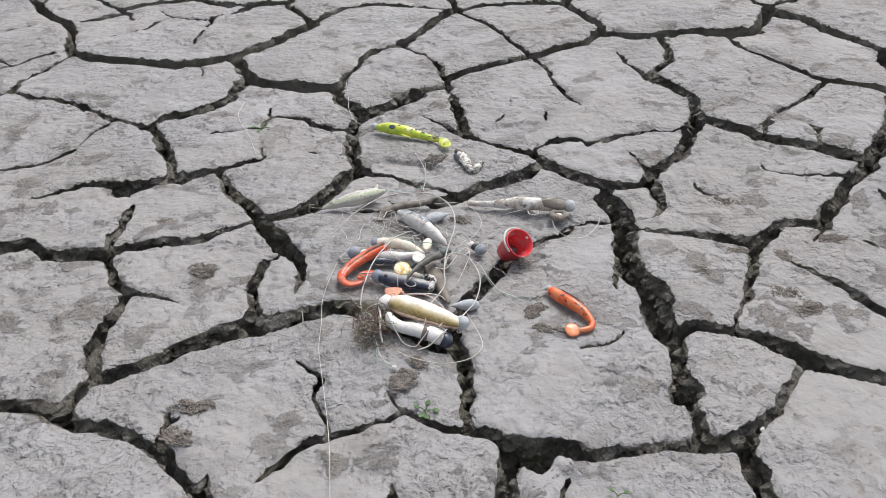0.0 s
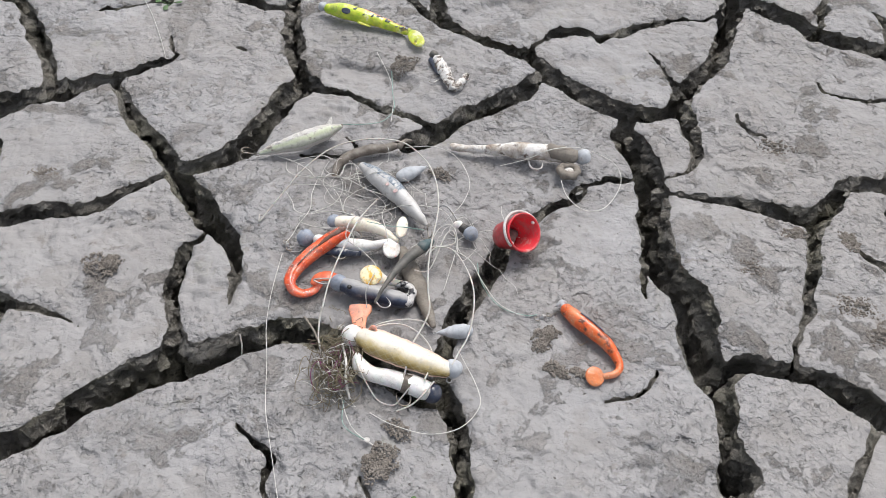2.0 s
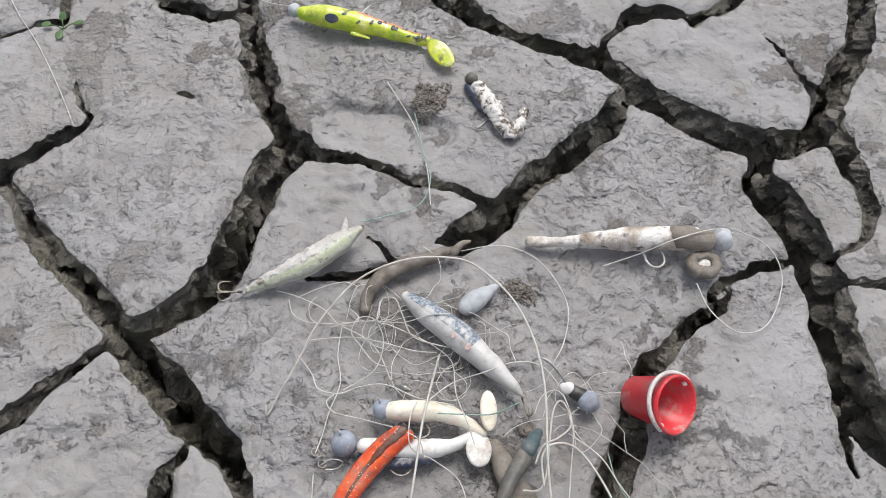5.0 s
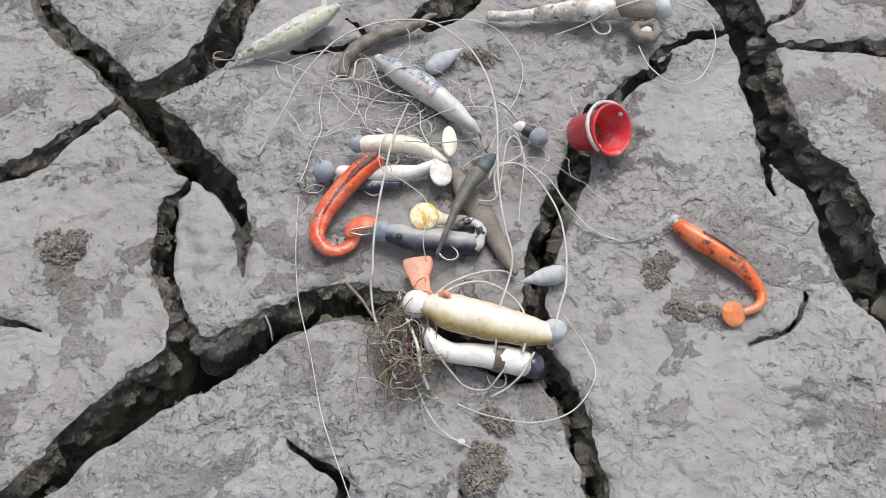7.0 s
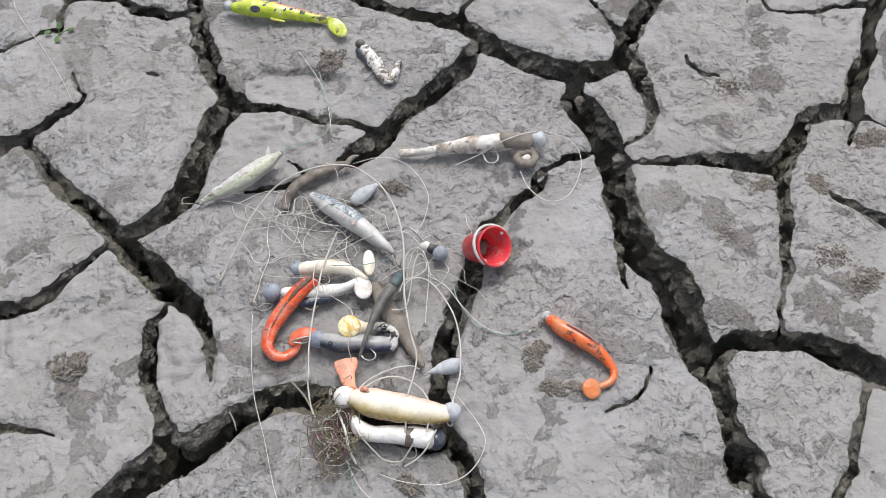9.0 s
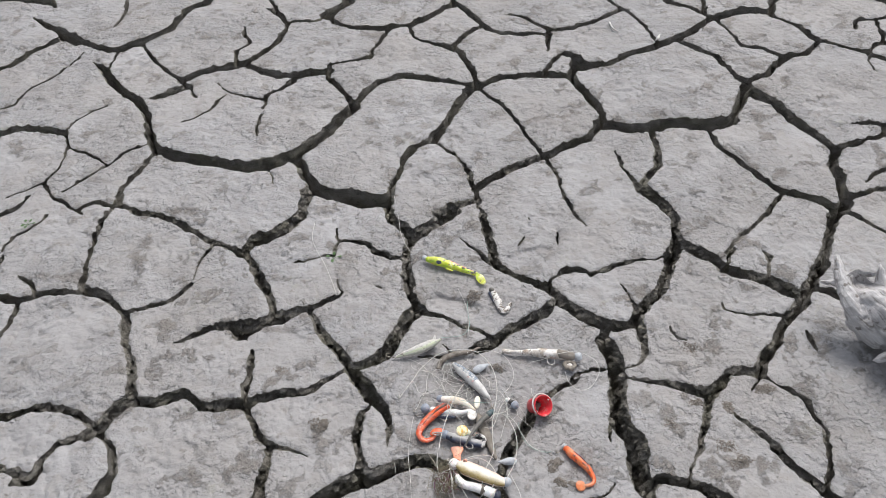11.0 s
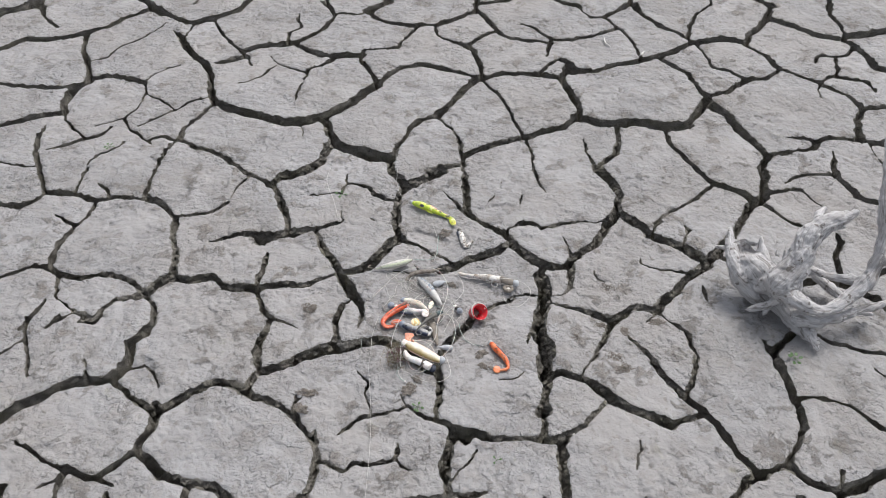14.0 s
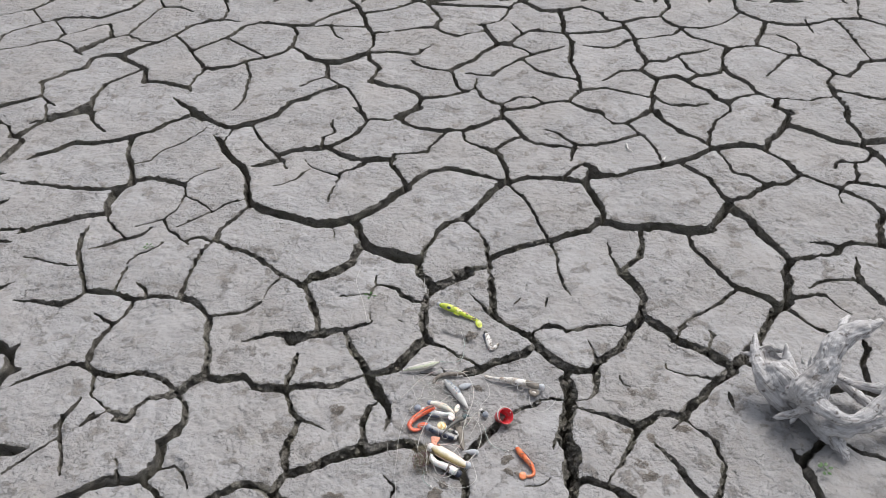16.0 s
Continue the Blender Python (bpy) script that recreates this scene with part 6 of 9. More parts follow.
YELLOW = grain("yellow_green_rubber", ((0.36, (0.4, 0.6, 0.03)), (0.47, (0.62, 0.74, 0.05)), (0.55, (0.72, 0.78, 0.1)), (0.62, (0.86, 0.9, 0.5))), 75, 0.35, ((260, 0.3, 0.0005),), 0.0, (85, 0.6, 0.68, (0.2, 0.2, 0.06)), 0.3, sub=0.15, dirt=0.3)
FLAME = grain("mottled_orange_rubber", ((0.3, (0.7, 0.09, 0.015)), (0.5, (0.8, 0.15, 0.03)), (0.72, (0.88, 0.34, 0.14))), 70, 0.35, ((260, 0.35, 0.0007),), 0.0, (120, 0.57, 0.66, (0.13, 0.05, 0.035)), 0.3, sub=0.2, dirt=0.3)
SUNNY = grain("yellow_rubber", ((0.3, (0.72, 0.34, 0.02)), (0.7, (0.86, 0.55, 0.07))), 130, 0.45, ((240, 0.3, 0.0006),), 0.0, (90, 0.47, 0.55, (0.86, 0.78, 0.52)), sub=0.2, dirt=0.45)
DARK = grain("grey_green_rubber", ((0.3, (0.06, 0.062, 0.058)), (0.7, (0.15, 0.142, 0.128))), 70, 0.5, ((240, 0.5, 0.001),), 0.0, (60, 0.58, 0.72, (0.2, 0.17, 0.14)), dirt=0.5)
MUDDY = grain("mud_coated_rubber", ((0.3, (0.17, 0.148, 0.122)), (0.7, (0.27, 0.242, 0.205))), 90, 0.75, ((260, 0.6, 0.0012),), 0.0, (50, 0.62, 0.75, (0.27, 0.25, 0.23)), dirt=0.6)
BROWN = grain("brown_rubber", ((0.3, (0.08, 0.066, 0.052)), (0.7, (0.18, 0.152, 0.125))), 70, 0.5, ((200, 0.5, 0.001),), 0.0, (60, 0.6, 0.75, (0.26, 0.23, 0.2)), dirt=0.9)
HARDBAIT = grain("worn_grey_paint", ((0.3, (0.52, 0.51, 0.5)), (0.65, (0.7, 0.69, 0.675))), 60, 0.5, ((320, 0.35, 0.0005),), 0.0, (95, 0.62, 0.74, (0.3, 0.28, 0.26)), dirt=0.28)
PEELED = grain("peeling_pale_paint", ((0.3, (0.4, 0.38, 0.35)), (0.5, (0.58, 0.565, 0.545)), (0.75, (0.68, 0.67, 0.65))), 75, 0.5, ((210, 0.8, 0.0016), (600, 0.4, 0.0005)), 0.0, (120, 0.58, 0.68, (0.3, 0.27, 0.23)), dirt=0.5)
CRUST = grain("stained_white_rubber", ((0.3, (0.2, 0.14, 0.1)), (0.42, (0.46, 0.4, 0.34)), (0.52, (0.74, 0.72, 0.69)), (0.75, (0.82, 0.81, 0.79))), 55, 0.65, ((190, 0.9, 0.002),), 0.0, (110, 0.58, 0.68, (0.16, 0.125, 0.1)), dirt=0.3)
PATCHED = grain("white_paint_on_black_rubber", ((0.44, (0.014, 0.016, 0.024)), (0.5, (0.6, 0.59, 0.57)), (0.7, (0.76, 0.75, 0.73))), 170, 0.5, ((260, 0.5, 0.0008),), dirt=0.4)
CRACKED = grain("cracked_white_crust", ((0.36, (0.05, 0.04, 0.034)), (0.43, (0.3, 0.25, 0.21)), (0.48, (0.72, 0.7, 0.67)), (0.75, (0.84, 0.83, 0.81))), 190, 0.65, ((300, 0.9, 0.0014),), dirt=0.35)
SCALES = scaly("blue_grey_scales")
glitter(ORANGE, 620.0, 0.17)
glitter(FLAME, 620.0, 0.17)
glitter(AMBER, 620.0, 0.12)
BIG_SKIN = painted("cream_and_ochre_rubber", ((0.0, (0.2, 0.13, 0.035)), (0.07, (0.42, 0.3, 0.09)), (0.13, (0.66, 0.54, 0.28)), (0.19, (0.82, 0.76, 0.64)), (0.3, (0.84, 0.76, 0.66)), (0.38, (0.82, 0.58, 0.46))), 0.36, ((220, 0.35, 0.0007),), (60, 0.62, 0.74, (0.5, 0.4, 0.27)), 0.3, 0.0042)
NAVY_SKIN = painted("silver_and_navy_rubber", ((0.0, (0.012, 0.017, 0.04)), (0.1, (0.03, 0.042, 0.08)), (0.14, (0.09, 0.11, 0.16)), (0.2, (0.3, 0.3, 0.305)), (0.36, (0.44, 0.435, 0.43)), (0.46, (0.05, 0.06, 0.1))), 0.35, ((300, 0.4, 0.0007),), (140, 0.6, 0.7, (0.2, 0.19, 0.18)), 0.35)
LIME_SKIN = painted("peeling_lime_paint", ((0.0, (0.4, 0.41, 0.33)), (0.08, (0.64, 0.65, 0.56)), (0.14, (0.6, 0.65, 0.45)), (0.19, (0.62, 0.65, 0.52)), (0.24, (0.5, 0.48, 0.44)), (0.45, (0.56, 0.53, 0.5))), 0.42, ((210, 0.8, 0.0016), (600, 0.4, 0.0005)), (120, 0.6, 0.68, (0.3, 0.27, 0.23)), 0.3)
RED = grain("red_plastic", ((0.3, (0.6, 0.014, 0.028)), (0.7, (0.74, 0.035, 0.05))), 60, 0.4, ((300, 0.2, 0.0004),), 0.0, (75, 0.57, 0.7, (0.62, 0.34, 0.31)), 0.1, dirt=0.4)
PLASTIC = grain("white_plastic", ((0.3, (0.6, 0.58, 0.55)), (0.7, (0.76, 0.75, 0.73))), 120, 0.45, (), 0.0, (90, 0.62, 0.76, (0.42, 0.36, 0.29)), dirt=0.5)
BLACK = grain("black_rubber", ((0.3, (0.01, 0.01, 0.011)), (0.7, (0.035, 0.034, 0.033))), 150, 0.5, dirt=0.5)
SPOT = grain("faint_red_paint", ((0.3, (0.5, 0.3, 0.29)), (0.7, (0.56, 0.45, 0.43))), 300, 0.5, dirt=0.5)
MONO = grain("weathered_nylon_line", ((0.3, (0.4, 0.385, 0.35)), (0.7, (0.6, 0.59, 0.56))), 120, 0.4, (), 0.0, (60, 0.6, 0.75, (0.3, 0.26, 0.2)), sub=0.1)
CLEAR = grain("thin_nylon_line", ((0.3, (0.42, 0.41, 0.38)), (0.7, (0.66, 0.65, 0.62))), 120, 0.35)
TEAL = grain("green_braided_line", ((0.3, (0.12, 0.24, 0.2)), (0.7, (0.36, 0.46, 0.42))), 150, 0.6)
MOSS = grain("mossy_line", ((0.3, (0.09, 0.075, 0.045)), (0.5, (0.2, 0.17, 0.11)), (0.8, (0.36, 0.33, 0.24))), 60, 0.7, (), 0.0, (40, 0.6, 0.75, (0.16, 0.05, 0.09)))
MAGENTA = grain("purple_braided_line", ((0.3, (0.13, 0.03, 0.08)), (0.7, (0.26, 0.07, 0.16))), 90, 0.6)
ROT = grain("rotten_moss", ((0.3, (0.02, 0.016, 0.012)), (0.7, (0.06, 0.048, 0.034))), 160, 0.9, ((300, 0.8, 0.003),))
AMBER_RED = grain("thin_orange_rubber", ((0.3, (0.6, 0.07, 0.02)), (0.7, (0.8, 0.17, 0.06))), 160, 0.35, ((260, 0.35, 0.0006),), sub=0.3, dirt=0.3)
STAIN = grain("dark_stained_rubber", ((0.3, (0.09, 0.03, 0.02)), (0.7, (0.2, 0.075, 0.045))), 220, 0.6, ((400, 0.6, 0.001),), dirt=0.5)
SEA = grain("dull_teal_rubber", ((0.3, (0.035, 0.07, 0.078)), (0.7, (0.09, 0.14, 0.15))), 150, 0.5, ((300, 0.4, 0.0008),), dirt=0.4)
LEAF = grain("green_leaf", ((0.3, (0.045, 0.1, 0.03)), (0.7, (0.09, 0.17, 0.055))), 200, 0.5)
CLOD = grain("crumbled_mud", ((0.3, (0.13, 0.114, 0.098)), (0.7, (0.27, 0.243, 0.215))), 120, 0.9, ((400, 0.6, 0.001),))


def wood_material():
    m, n, l, p = material("grey_driftwood")
    vec = coords(n)
    lay = n.new("ShaderNodeAttribute")
    lay.attribute_name = "lay"
    st = n.new("ShaderNodeMapping")
    st.inputs["Scale"].default_value = (230.0, 230.0, 24.0)
    l.new(lay.outputs["Vector"], st.inputs["Vector"])
    fibre = noise_tex(n, l, st.outputs["Vector"], 1.0, 5.0, 0.7, 0.4)
    wide = n.new("ShaderNodeMapping")
    wide.inputs["Scale"].default_value = (95.0, 95.0, 11.0)
    l.new(lay.outputs["Vector"], wide.inputs["Vector"])
    seam = noise_tex(n, l, wide.outputs["Vector"], 1.0, 5.0, 0.65, 0.4)
    col = ramp(n, l, fibre, (0.28, (0.25, 0.236, 0.228)), (0.44, (0.47, 0.459, 0.46)), (0.7, (0.68, 0.672, 0.678)))
    col = mix(n, l, ramp(n, l, seam, (0.37, (0.8, 0.8, 0.8)), (0.44, (0, 0, 0))), col, (0.19, 0.172, 0.158))
    col = mix(n, l, ramp(n, l, noise_tex(n, l, vec, 16.0, 5.0), (0.54, (0, 0, 0)), (0.7, (0.5, 0.5, 0.5))), col, (0.31, 0.275, 0.245))
    col = mix(n, l, ramp(n, l, noise_tex(n, l, vec, 60.0, 4.0, 0.6), (0.33, (0.85, 0.85, 0.85)), (0.4, (0, 0, 0))), col, (0.13, 0.112, 0.098))
    l.new(col, p.inputs["Base Color"])
    p.inputs["Roughness"].default_value = 0.75
    nrm = bump(n, l, seam, 1.0, 0.0035)
    nrm = bump(n, l, fibre, 0.9, 0.0014, nrm)
    nrm = bump(n, l, noise_tex(n, l, vec, 130.0, 6.0, 0.7), 1.0, 0.004, nrm)
    l.new(nrm, p.inputs["Normal"])
    return m


WOOD = wood_material()


# ---- red toy bucket ----
def build_bucket():
    axis = Vector((0.47, -0.5, 0.73)).normalized()
    rim = Vector((0.1304, 0.8341, 0.026))
    turn = axis.to_track_quat("Z", "Y").to_matrix().to_4x4()
    m = Matrix.Translation(rim - axis * 0.031) @ turn
    it = thing("toy_bucket", rim, "small red plastic toy bucket tipped over a crack", "bucket")
    profile = [(0.0, 0.0), (0.0104, 0.0), (0.0113, 0.0008), (0.0155, 0.0288), (0.0166, 0.0292), (0.0168, 0.0318), (0.016, 0.0323), (0.0149, 0.0314), (0.0104, 0.0022), (0.0, 0.0022)]
    bm = bmesh.new()
    rows = []
    n = 40
    for r, z in profile:
        rows.append([bm.verts.new(m @ Vector((r * math.cos(2 * math.pi * k / n), r * math.sin(2 * math.pi * k / n), z))) for k in range(n)] if r else [bm.verts.new(m @ Vector((0, 0, z)))])
    for a, b in zip(rows, rows[1:]):
        for k in range(n):
            q = [a[k % len(a)], a[(k + 1) % n % len(a)], b[(k + 1) % n % len(b)], b[k % len(b)]]
            bm.faces.new([v for i, v in enumerate(q) if v not in q[:i]])
    bmesh.ops.recalc_face_normals(bm, faces=bm.faces[:])
    part("body", bm, RED, it, "scuffed red plastic shell")
    # the handle lies back against the rim
    side = Vector((-0.672, -0.737, -0.072))
    side = (side - axis * side.dot(axis)).normalized()
    back = axis.cross(side).normalized()
    if back.x > 0:
        back = -back
    pts = [rim - axis * 0.0012 + side * 0.0168 * math.cos(radians(a)) + (back * 0.0186 - axis * 0.0026) * math.sin(radians(a)) for a in range(0, 181, 15)]
    part("handle", sweep(pts, [(0.0013, 0.0016)] * len(pts), n=8, steps=3), PLASTIC, it, "white plastic carrying handle")
    for s in (1, -1):
        part("handle_pin", ball(rim - axis * 0.002 + side * 0.0144 * s, 0.0017, 0.9), PLASTIC, it, "white handle peg")
    mudm = ball(rim - axis * 0.026, 0.0092, 0.5, 0.003)
    part("mud_lump", mudm, CLOD, it, "dark dried mud inside the bucket")


build_bucket()


# ---- lures ----
def build_minnow():
    it = thing("hard_lure", (0.0222, 0.8984, 0), "worn grey fish-shaped hard lure lying in tangled line", "lure", "lost fishing lures")
    pts = [(-0.0079, 0.9274, 0.01), (0.0041, 0.9134, 0.011), (0.0194, 0.8966, 0.012), (0.0341, 0.878, 0.011), (0.0445, 0.8644, 0.01), (0.0491, 0.858, 0.009)]
    rad = [(0.0035, 0.004), (0.0072, 0.009), (0.0084, 0.0105), (0.0066, 0.0085), (0.0038, 0.005), (0.0017, 0.002)]
    part("body", sweep(pts, rad, n=24, steps=8), HARDBAIT, it)
    part("back", sweep(pts[:3] + [(0.0265, 0.8876, 0.0116)], rad[:3] + [(0.0077, 0.0097)], n=14, steps=8, arc=(74, 178), grow=0.0002), SCALES, it, "blue-grey scale print on the back")
    part("eye", ball((0.001, 0.9164, 0.018), 0.0021, 0.7), PLASTIC, it, "pale painted eye")
    for at in ((0.0096, 0.9045, 0.0196), (0.0157, 0.8942, 0.0212), (0.0225, 0.8857, 0.0213)):
        part("painted_spot", disc(at, 0.0024, 0.0016, 0.0003, 40, 12), SPOT, it, "faded red spot")
    part("nose_ring", ring((-0.011, 0.9296, 0.01), 0.0016, 0.0004, (0.2, 0.3, 1)), RUST, it)
    part("tail_ring", ring((0.0508, 0.8572, 0.009), 0.0018, 0.0004, (0.3, 0.2, 1)), RUST, it)
    treble(it, (0.0504, 0.8561, 0.006), (0.1, -1, -0.15))
    treble(it, (0.0182, 0.8905, 0.006), (0.1, -1, -0.2), 0.005)


def build_pale_minnow():
    it = thing("hard_lure", (-0.0677, 0.9671, 0), "pale green fish-shaped hard lure with peeling crusted paint", "lure", "lost fishing lures")
    pts = [(-0.1036, 0.9474, 0.006), (-0.0864, 0.9512, 0.01), (-0.0668, 0.9575, 0.012), (-0.0468, 0.9686, 0.012), (-0.0324, 0.9783, 0.011)]
    rad = [(0.0019, 0.0024), (0.0046, 0.006), (0.0073, 0.0088), (0.007, 0.0082), (0.0026, 0.0033)]
    part("body", sweep(pts, rad, n=32, steps=10, rough=0.0005, grainsize=0.004), LIME_SKIN, it, "pale paint with a lime stripe")
    part("flaked_back", sweep(pts[:4], rad[:4], n=20, steps=16, arc=(72, 172), grow=0.0003, rough=0.0013, grainsize=0.0024), PEELED, it, "crusted flaking paint along the back")
    part("dorsal_flake", sweep([(-0.0412, 0.9748, 0.0165), (-0.0402, 0.979, 0.0185), (-0.0394, 0.983, 0.0195)], [(0.003, 0.0012), (0.002, 0.0008), (0.0006, 0.0004)], n=8), PEELED, it, "lifted flake of paint")
    part("eye", ball((-0.0385, 0.9712, 0.0172), 0.0015, 0.7), PLASTIC, it)
    part("nose_ring", ring((-0.0303, 0.9799, 0.011), 0.0016, 0.0004, (0.2, -0.6, 1)), RUST, it)
    part("tail_ring", ring((-0.1063, 0.9471, 0.005), 0.0016, 0.0004), RUST, it)
    treble(it, (-0.1089, 0.9473, 0.005), (-1, 0.1, 0.1), 0.007, 0.01)


def build_crusted_shad():
    it = thing("soft_lure", (0.1514, 0.9555, 0), "old brown and white crusted soft lure with a pale jig head", "lure", "lost fishing lures")
    part("body", sweep([(0.0765, 0.9582, 0.005), (0.0974, 0.955, 0.005), (0.1207, 0.9525, 0.007), (0.1385, 0.9496, 0.009), (0.1605, 0.9472, 0.009), (0.1806, 0.944, 0.009)],
                       [(0.0038, 0.0038), (0.0032, 0.0035), (0.0055, 0.006), (0.0078, 0.0085), (0.0074, 0.008), (0.0072, 0.008)], n=18, rough=0.0009, grainsize=0.006), CRUST, it)
    part("collar", sweep([(0.1689, 0.9459, 0.012), (0.1877, 0.9411, 0.011)], [(0.0076, 0.0068), (0.0068, 0.006)], n=16, rough=0.0016, grainsize=0.007), MUDDY, it, "mud-coated collar")
    part("jig_head", ball((0.1975, 0.9407, 0.01), 0.0075, 0.95, 0.0012), PALE_LEAD, it, "chalky pale jig head")
    lump = part("tail_cup", sweep([Vector((0.1827, 0.9272, 0.005)) + Vector((0.0078 * math.cos(radians(a)), 0.0068 * math.sin(radians(a)), 0)) for a in range(0, 361, 30)], [(0.0036, 0.0038)] * 13, n=10, steps=4, rough=0.002, grainsize=0.005), MUDDY, it, "shrivelled cup-shaped tail")
    part("cup_centre", ball((0.1826, 0.9279, 0.004), 0.005, 0.6, 0.0016), CRUST, lump)
    part("hook", hook_bm((0.1468, 0.9419, 0.004), (0.1, -1, 0), (1, 0.1, 0), 0.007, 0.012, 0.0008), PLASTIC, it, "hook coated with pale crust")


def build_leech():
    it = thing("soft_lure", (-0.0081, 0.9543, 0), "dark brown muddy worm lure half sunk by a crack", "lure", "lost fishing lures")
    part("body", sweep([(0.0258, 0.9585, 0.007), (0.012, 0.9553, 0.006), (-0.0067, 0.9516, 0.006), (-0.0221, 0.9453, 0.005), (-0.0313, 0.9353, 0.003), (-0.0339, 0.9259, 0.001)],
                       [0.002, (0.0048, 0.004), (0.0056, 0.0042), (0.005, 0.004), (0.0042, 0.0034), 0.003], n=18, rough=0.001, grainsize=0.008), BROWN, it)
    part("tail_tip", sweep([(0.0259, 0.9553, 0.009), (0.0315, 0.9588, 0.012), (0.0365, 0.9605, 0.011)], [0.003, 0.0022, 0.0012], n=10, rough=0.0006), MUDDY, it)


def build_pear(a, b, w, label, mat):
    it = thing("lead_sinker", a, label, "sinker", "lead sinkers")
    a, b = Vector(a), Vector(b)
    pts = [a.lerp(b, t) for t in (0, 0.2, 0.4, 0.6, 0.8, 0.92)]
    part("body", sweep(pts, [w * k for k in (0.14, 0.46, 0.76, 0.96, 1.0, 0.86)], n=20, rough=0.0003), mat, it)
    part("eyelet", ring(a - (b - a).normalized() * 0.002, 0.0016, 0.0005, (0.4, 0.3, 1)), STEEL, it, "wire eyelet")


def build_ball_shad(head, r, body, rad, paddle, under, label, mat, head_mat):
    it = thing("soft_lure", head, label, "lure", "lost fishing lures")
    hd = part("jig_head", ball(head, r, 1.0, 0.0004, 26), head_mat, it, "round grey lead jig head")
    part("eyelet", ring(Vector(head) + Vector((-0.2, 0.5, 0.85)) * r * 1.1, 0.0016, 0.0004, (1, 0.2, 0)), STEEL, hd)
    part("body", sweep(body, rad, n=18, steps=8, rough=0.0004, grainsize=0.006), mat, it)
    if under:
        low = [Vector(p) - Vector((0.001, 0.0058, 0.0032)) for p in body[:3]]
        part("belly", sweep(low, [(a * 1.0, b * 0.8) if i < 2 else (a * 0.5, b * 0.5) for i, (a, b) in enumerate(rad[:3])], n=16), under, it, "black underside")
    part("paddle_tail", disc(*paddle), mat, it, "flat round paddle tail")
    part("hook", hook_bm(Vector(body[1]) + Vector((0, -0.004, -0.003)), (0.7, -0.7, -0.1), (-0.9, -0.5, 0), 0.006, 0.009), RUST, it)


def build_twister():
    it = thing("soft_lure", (-0.0543, 0.8169, 0), "bright orange speckled curl-tail soft lure", "lure", "lost fishing lures")
    pts = [(-0.0214, 0.8423, 0.017), (-0.0328, 0.8353, 0.014), (-0.0463, 0.8239, 0.011), (-0.0573, 0.8107, 0.009), (-0.0614, 0.7984, 0.008), (-0.0578, 0.789, 0.007), (-0.0499, 0.7864, 0.006), (-0.0421, 0.7896, 0.006), (-0.0379, 0.7954, 0.008)]
    part("body", sweep([Vector(p) + Vector((-0.0022, 0.0012, -0.0004)) * (1 - k / 8) for k, p in enumerate(pts)], [(0.0034, 0.004), (0.0048, 0.005), (0.005, 0.0048), (0.0048, 0.0043), (0.0046, 0.0036), (0.0044, 0.003), (0.004, 0.0024), (0.0036, 0.0018), (0.0032, 0.0012)], n=18, steps=8, rough=0.0003, grainsize=0.006), ORANGE, it)
    part("inner_lobe", sweep([Vector(p) + Vector((0.0034, -0.0022, 0.0)) * (1 - k / 7) for k, p in enumerate(pts[:6])], [(0.0034, 0.0044), (0.0042, 0.005), (0.004, 0.0047), (0.0034, 0.004), (0.0024, 0.0032), (0.0012, 0.0018)], n=16, steps=8, rough=0.0003, grainsize=0.006), ORANGE, it)
    part("groove", sweep([Vector(p) + Vector((0.0006, 0.0, 0.0036)) for p in pts[:4]], [0.0026, 0.0022, 0.0013, 0.0004], n=10, rough=0.0008, grainsize=0.003), STAIN, it, "dark split along the back")
    part("tail_flap", sweep([(-0.0434, 0.7947, 0.008), (-0.0392, 0.7994, 0.01), (-0.0325, 0.8007, 0.011), (-0.026, 0.7999, 0.01), (-0.0223, 0.7982, 0.009)], [(0.003, 0.0012), (0.0046, 0.001), (0.005, 0.0008), (0.0042, 0.0007), (0.0014, 0.0004)], n=14), AMBER_RED, it, "flat translucent tail end")
    random.seed(5)
    for k in range(60):
        i = random.randrange(6)
        p = Vector(pts[i]).lerp(Vector(pts[i + 1]), random.random())
        a = random.uniform(20, 160)
        at = p + Vector((math.cos(radians(a)) * 0.005, 0.002 * random.uniform(-1, 1), math.sin(radians(a)) * 0.0055))
        part("glitter_fleck", ball(at, 0.00038, 0.6, 0, 6), PLASTIC, it)


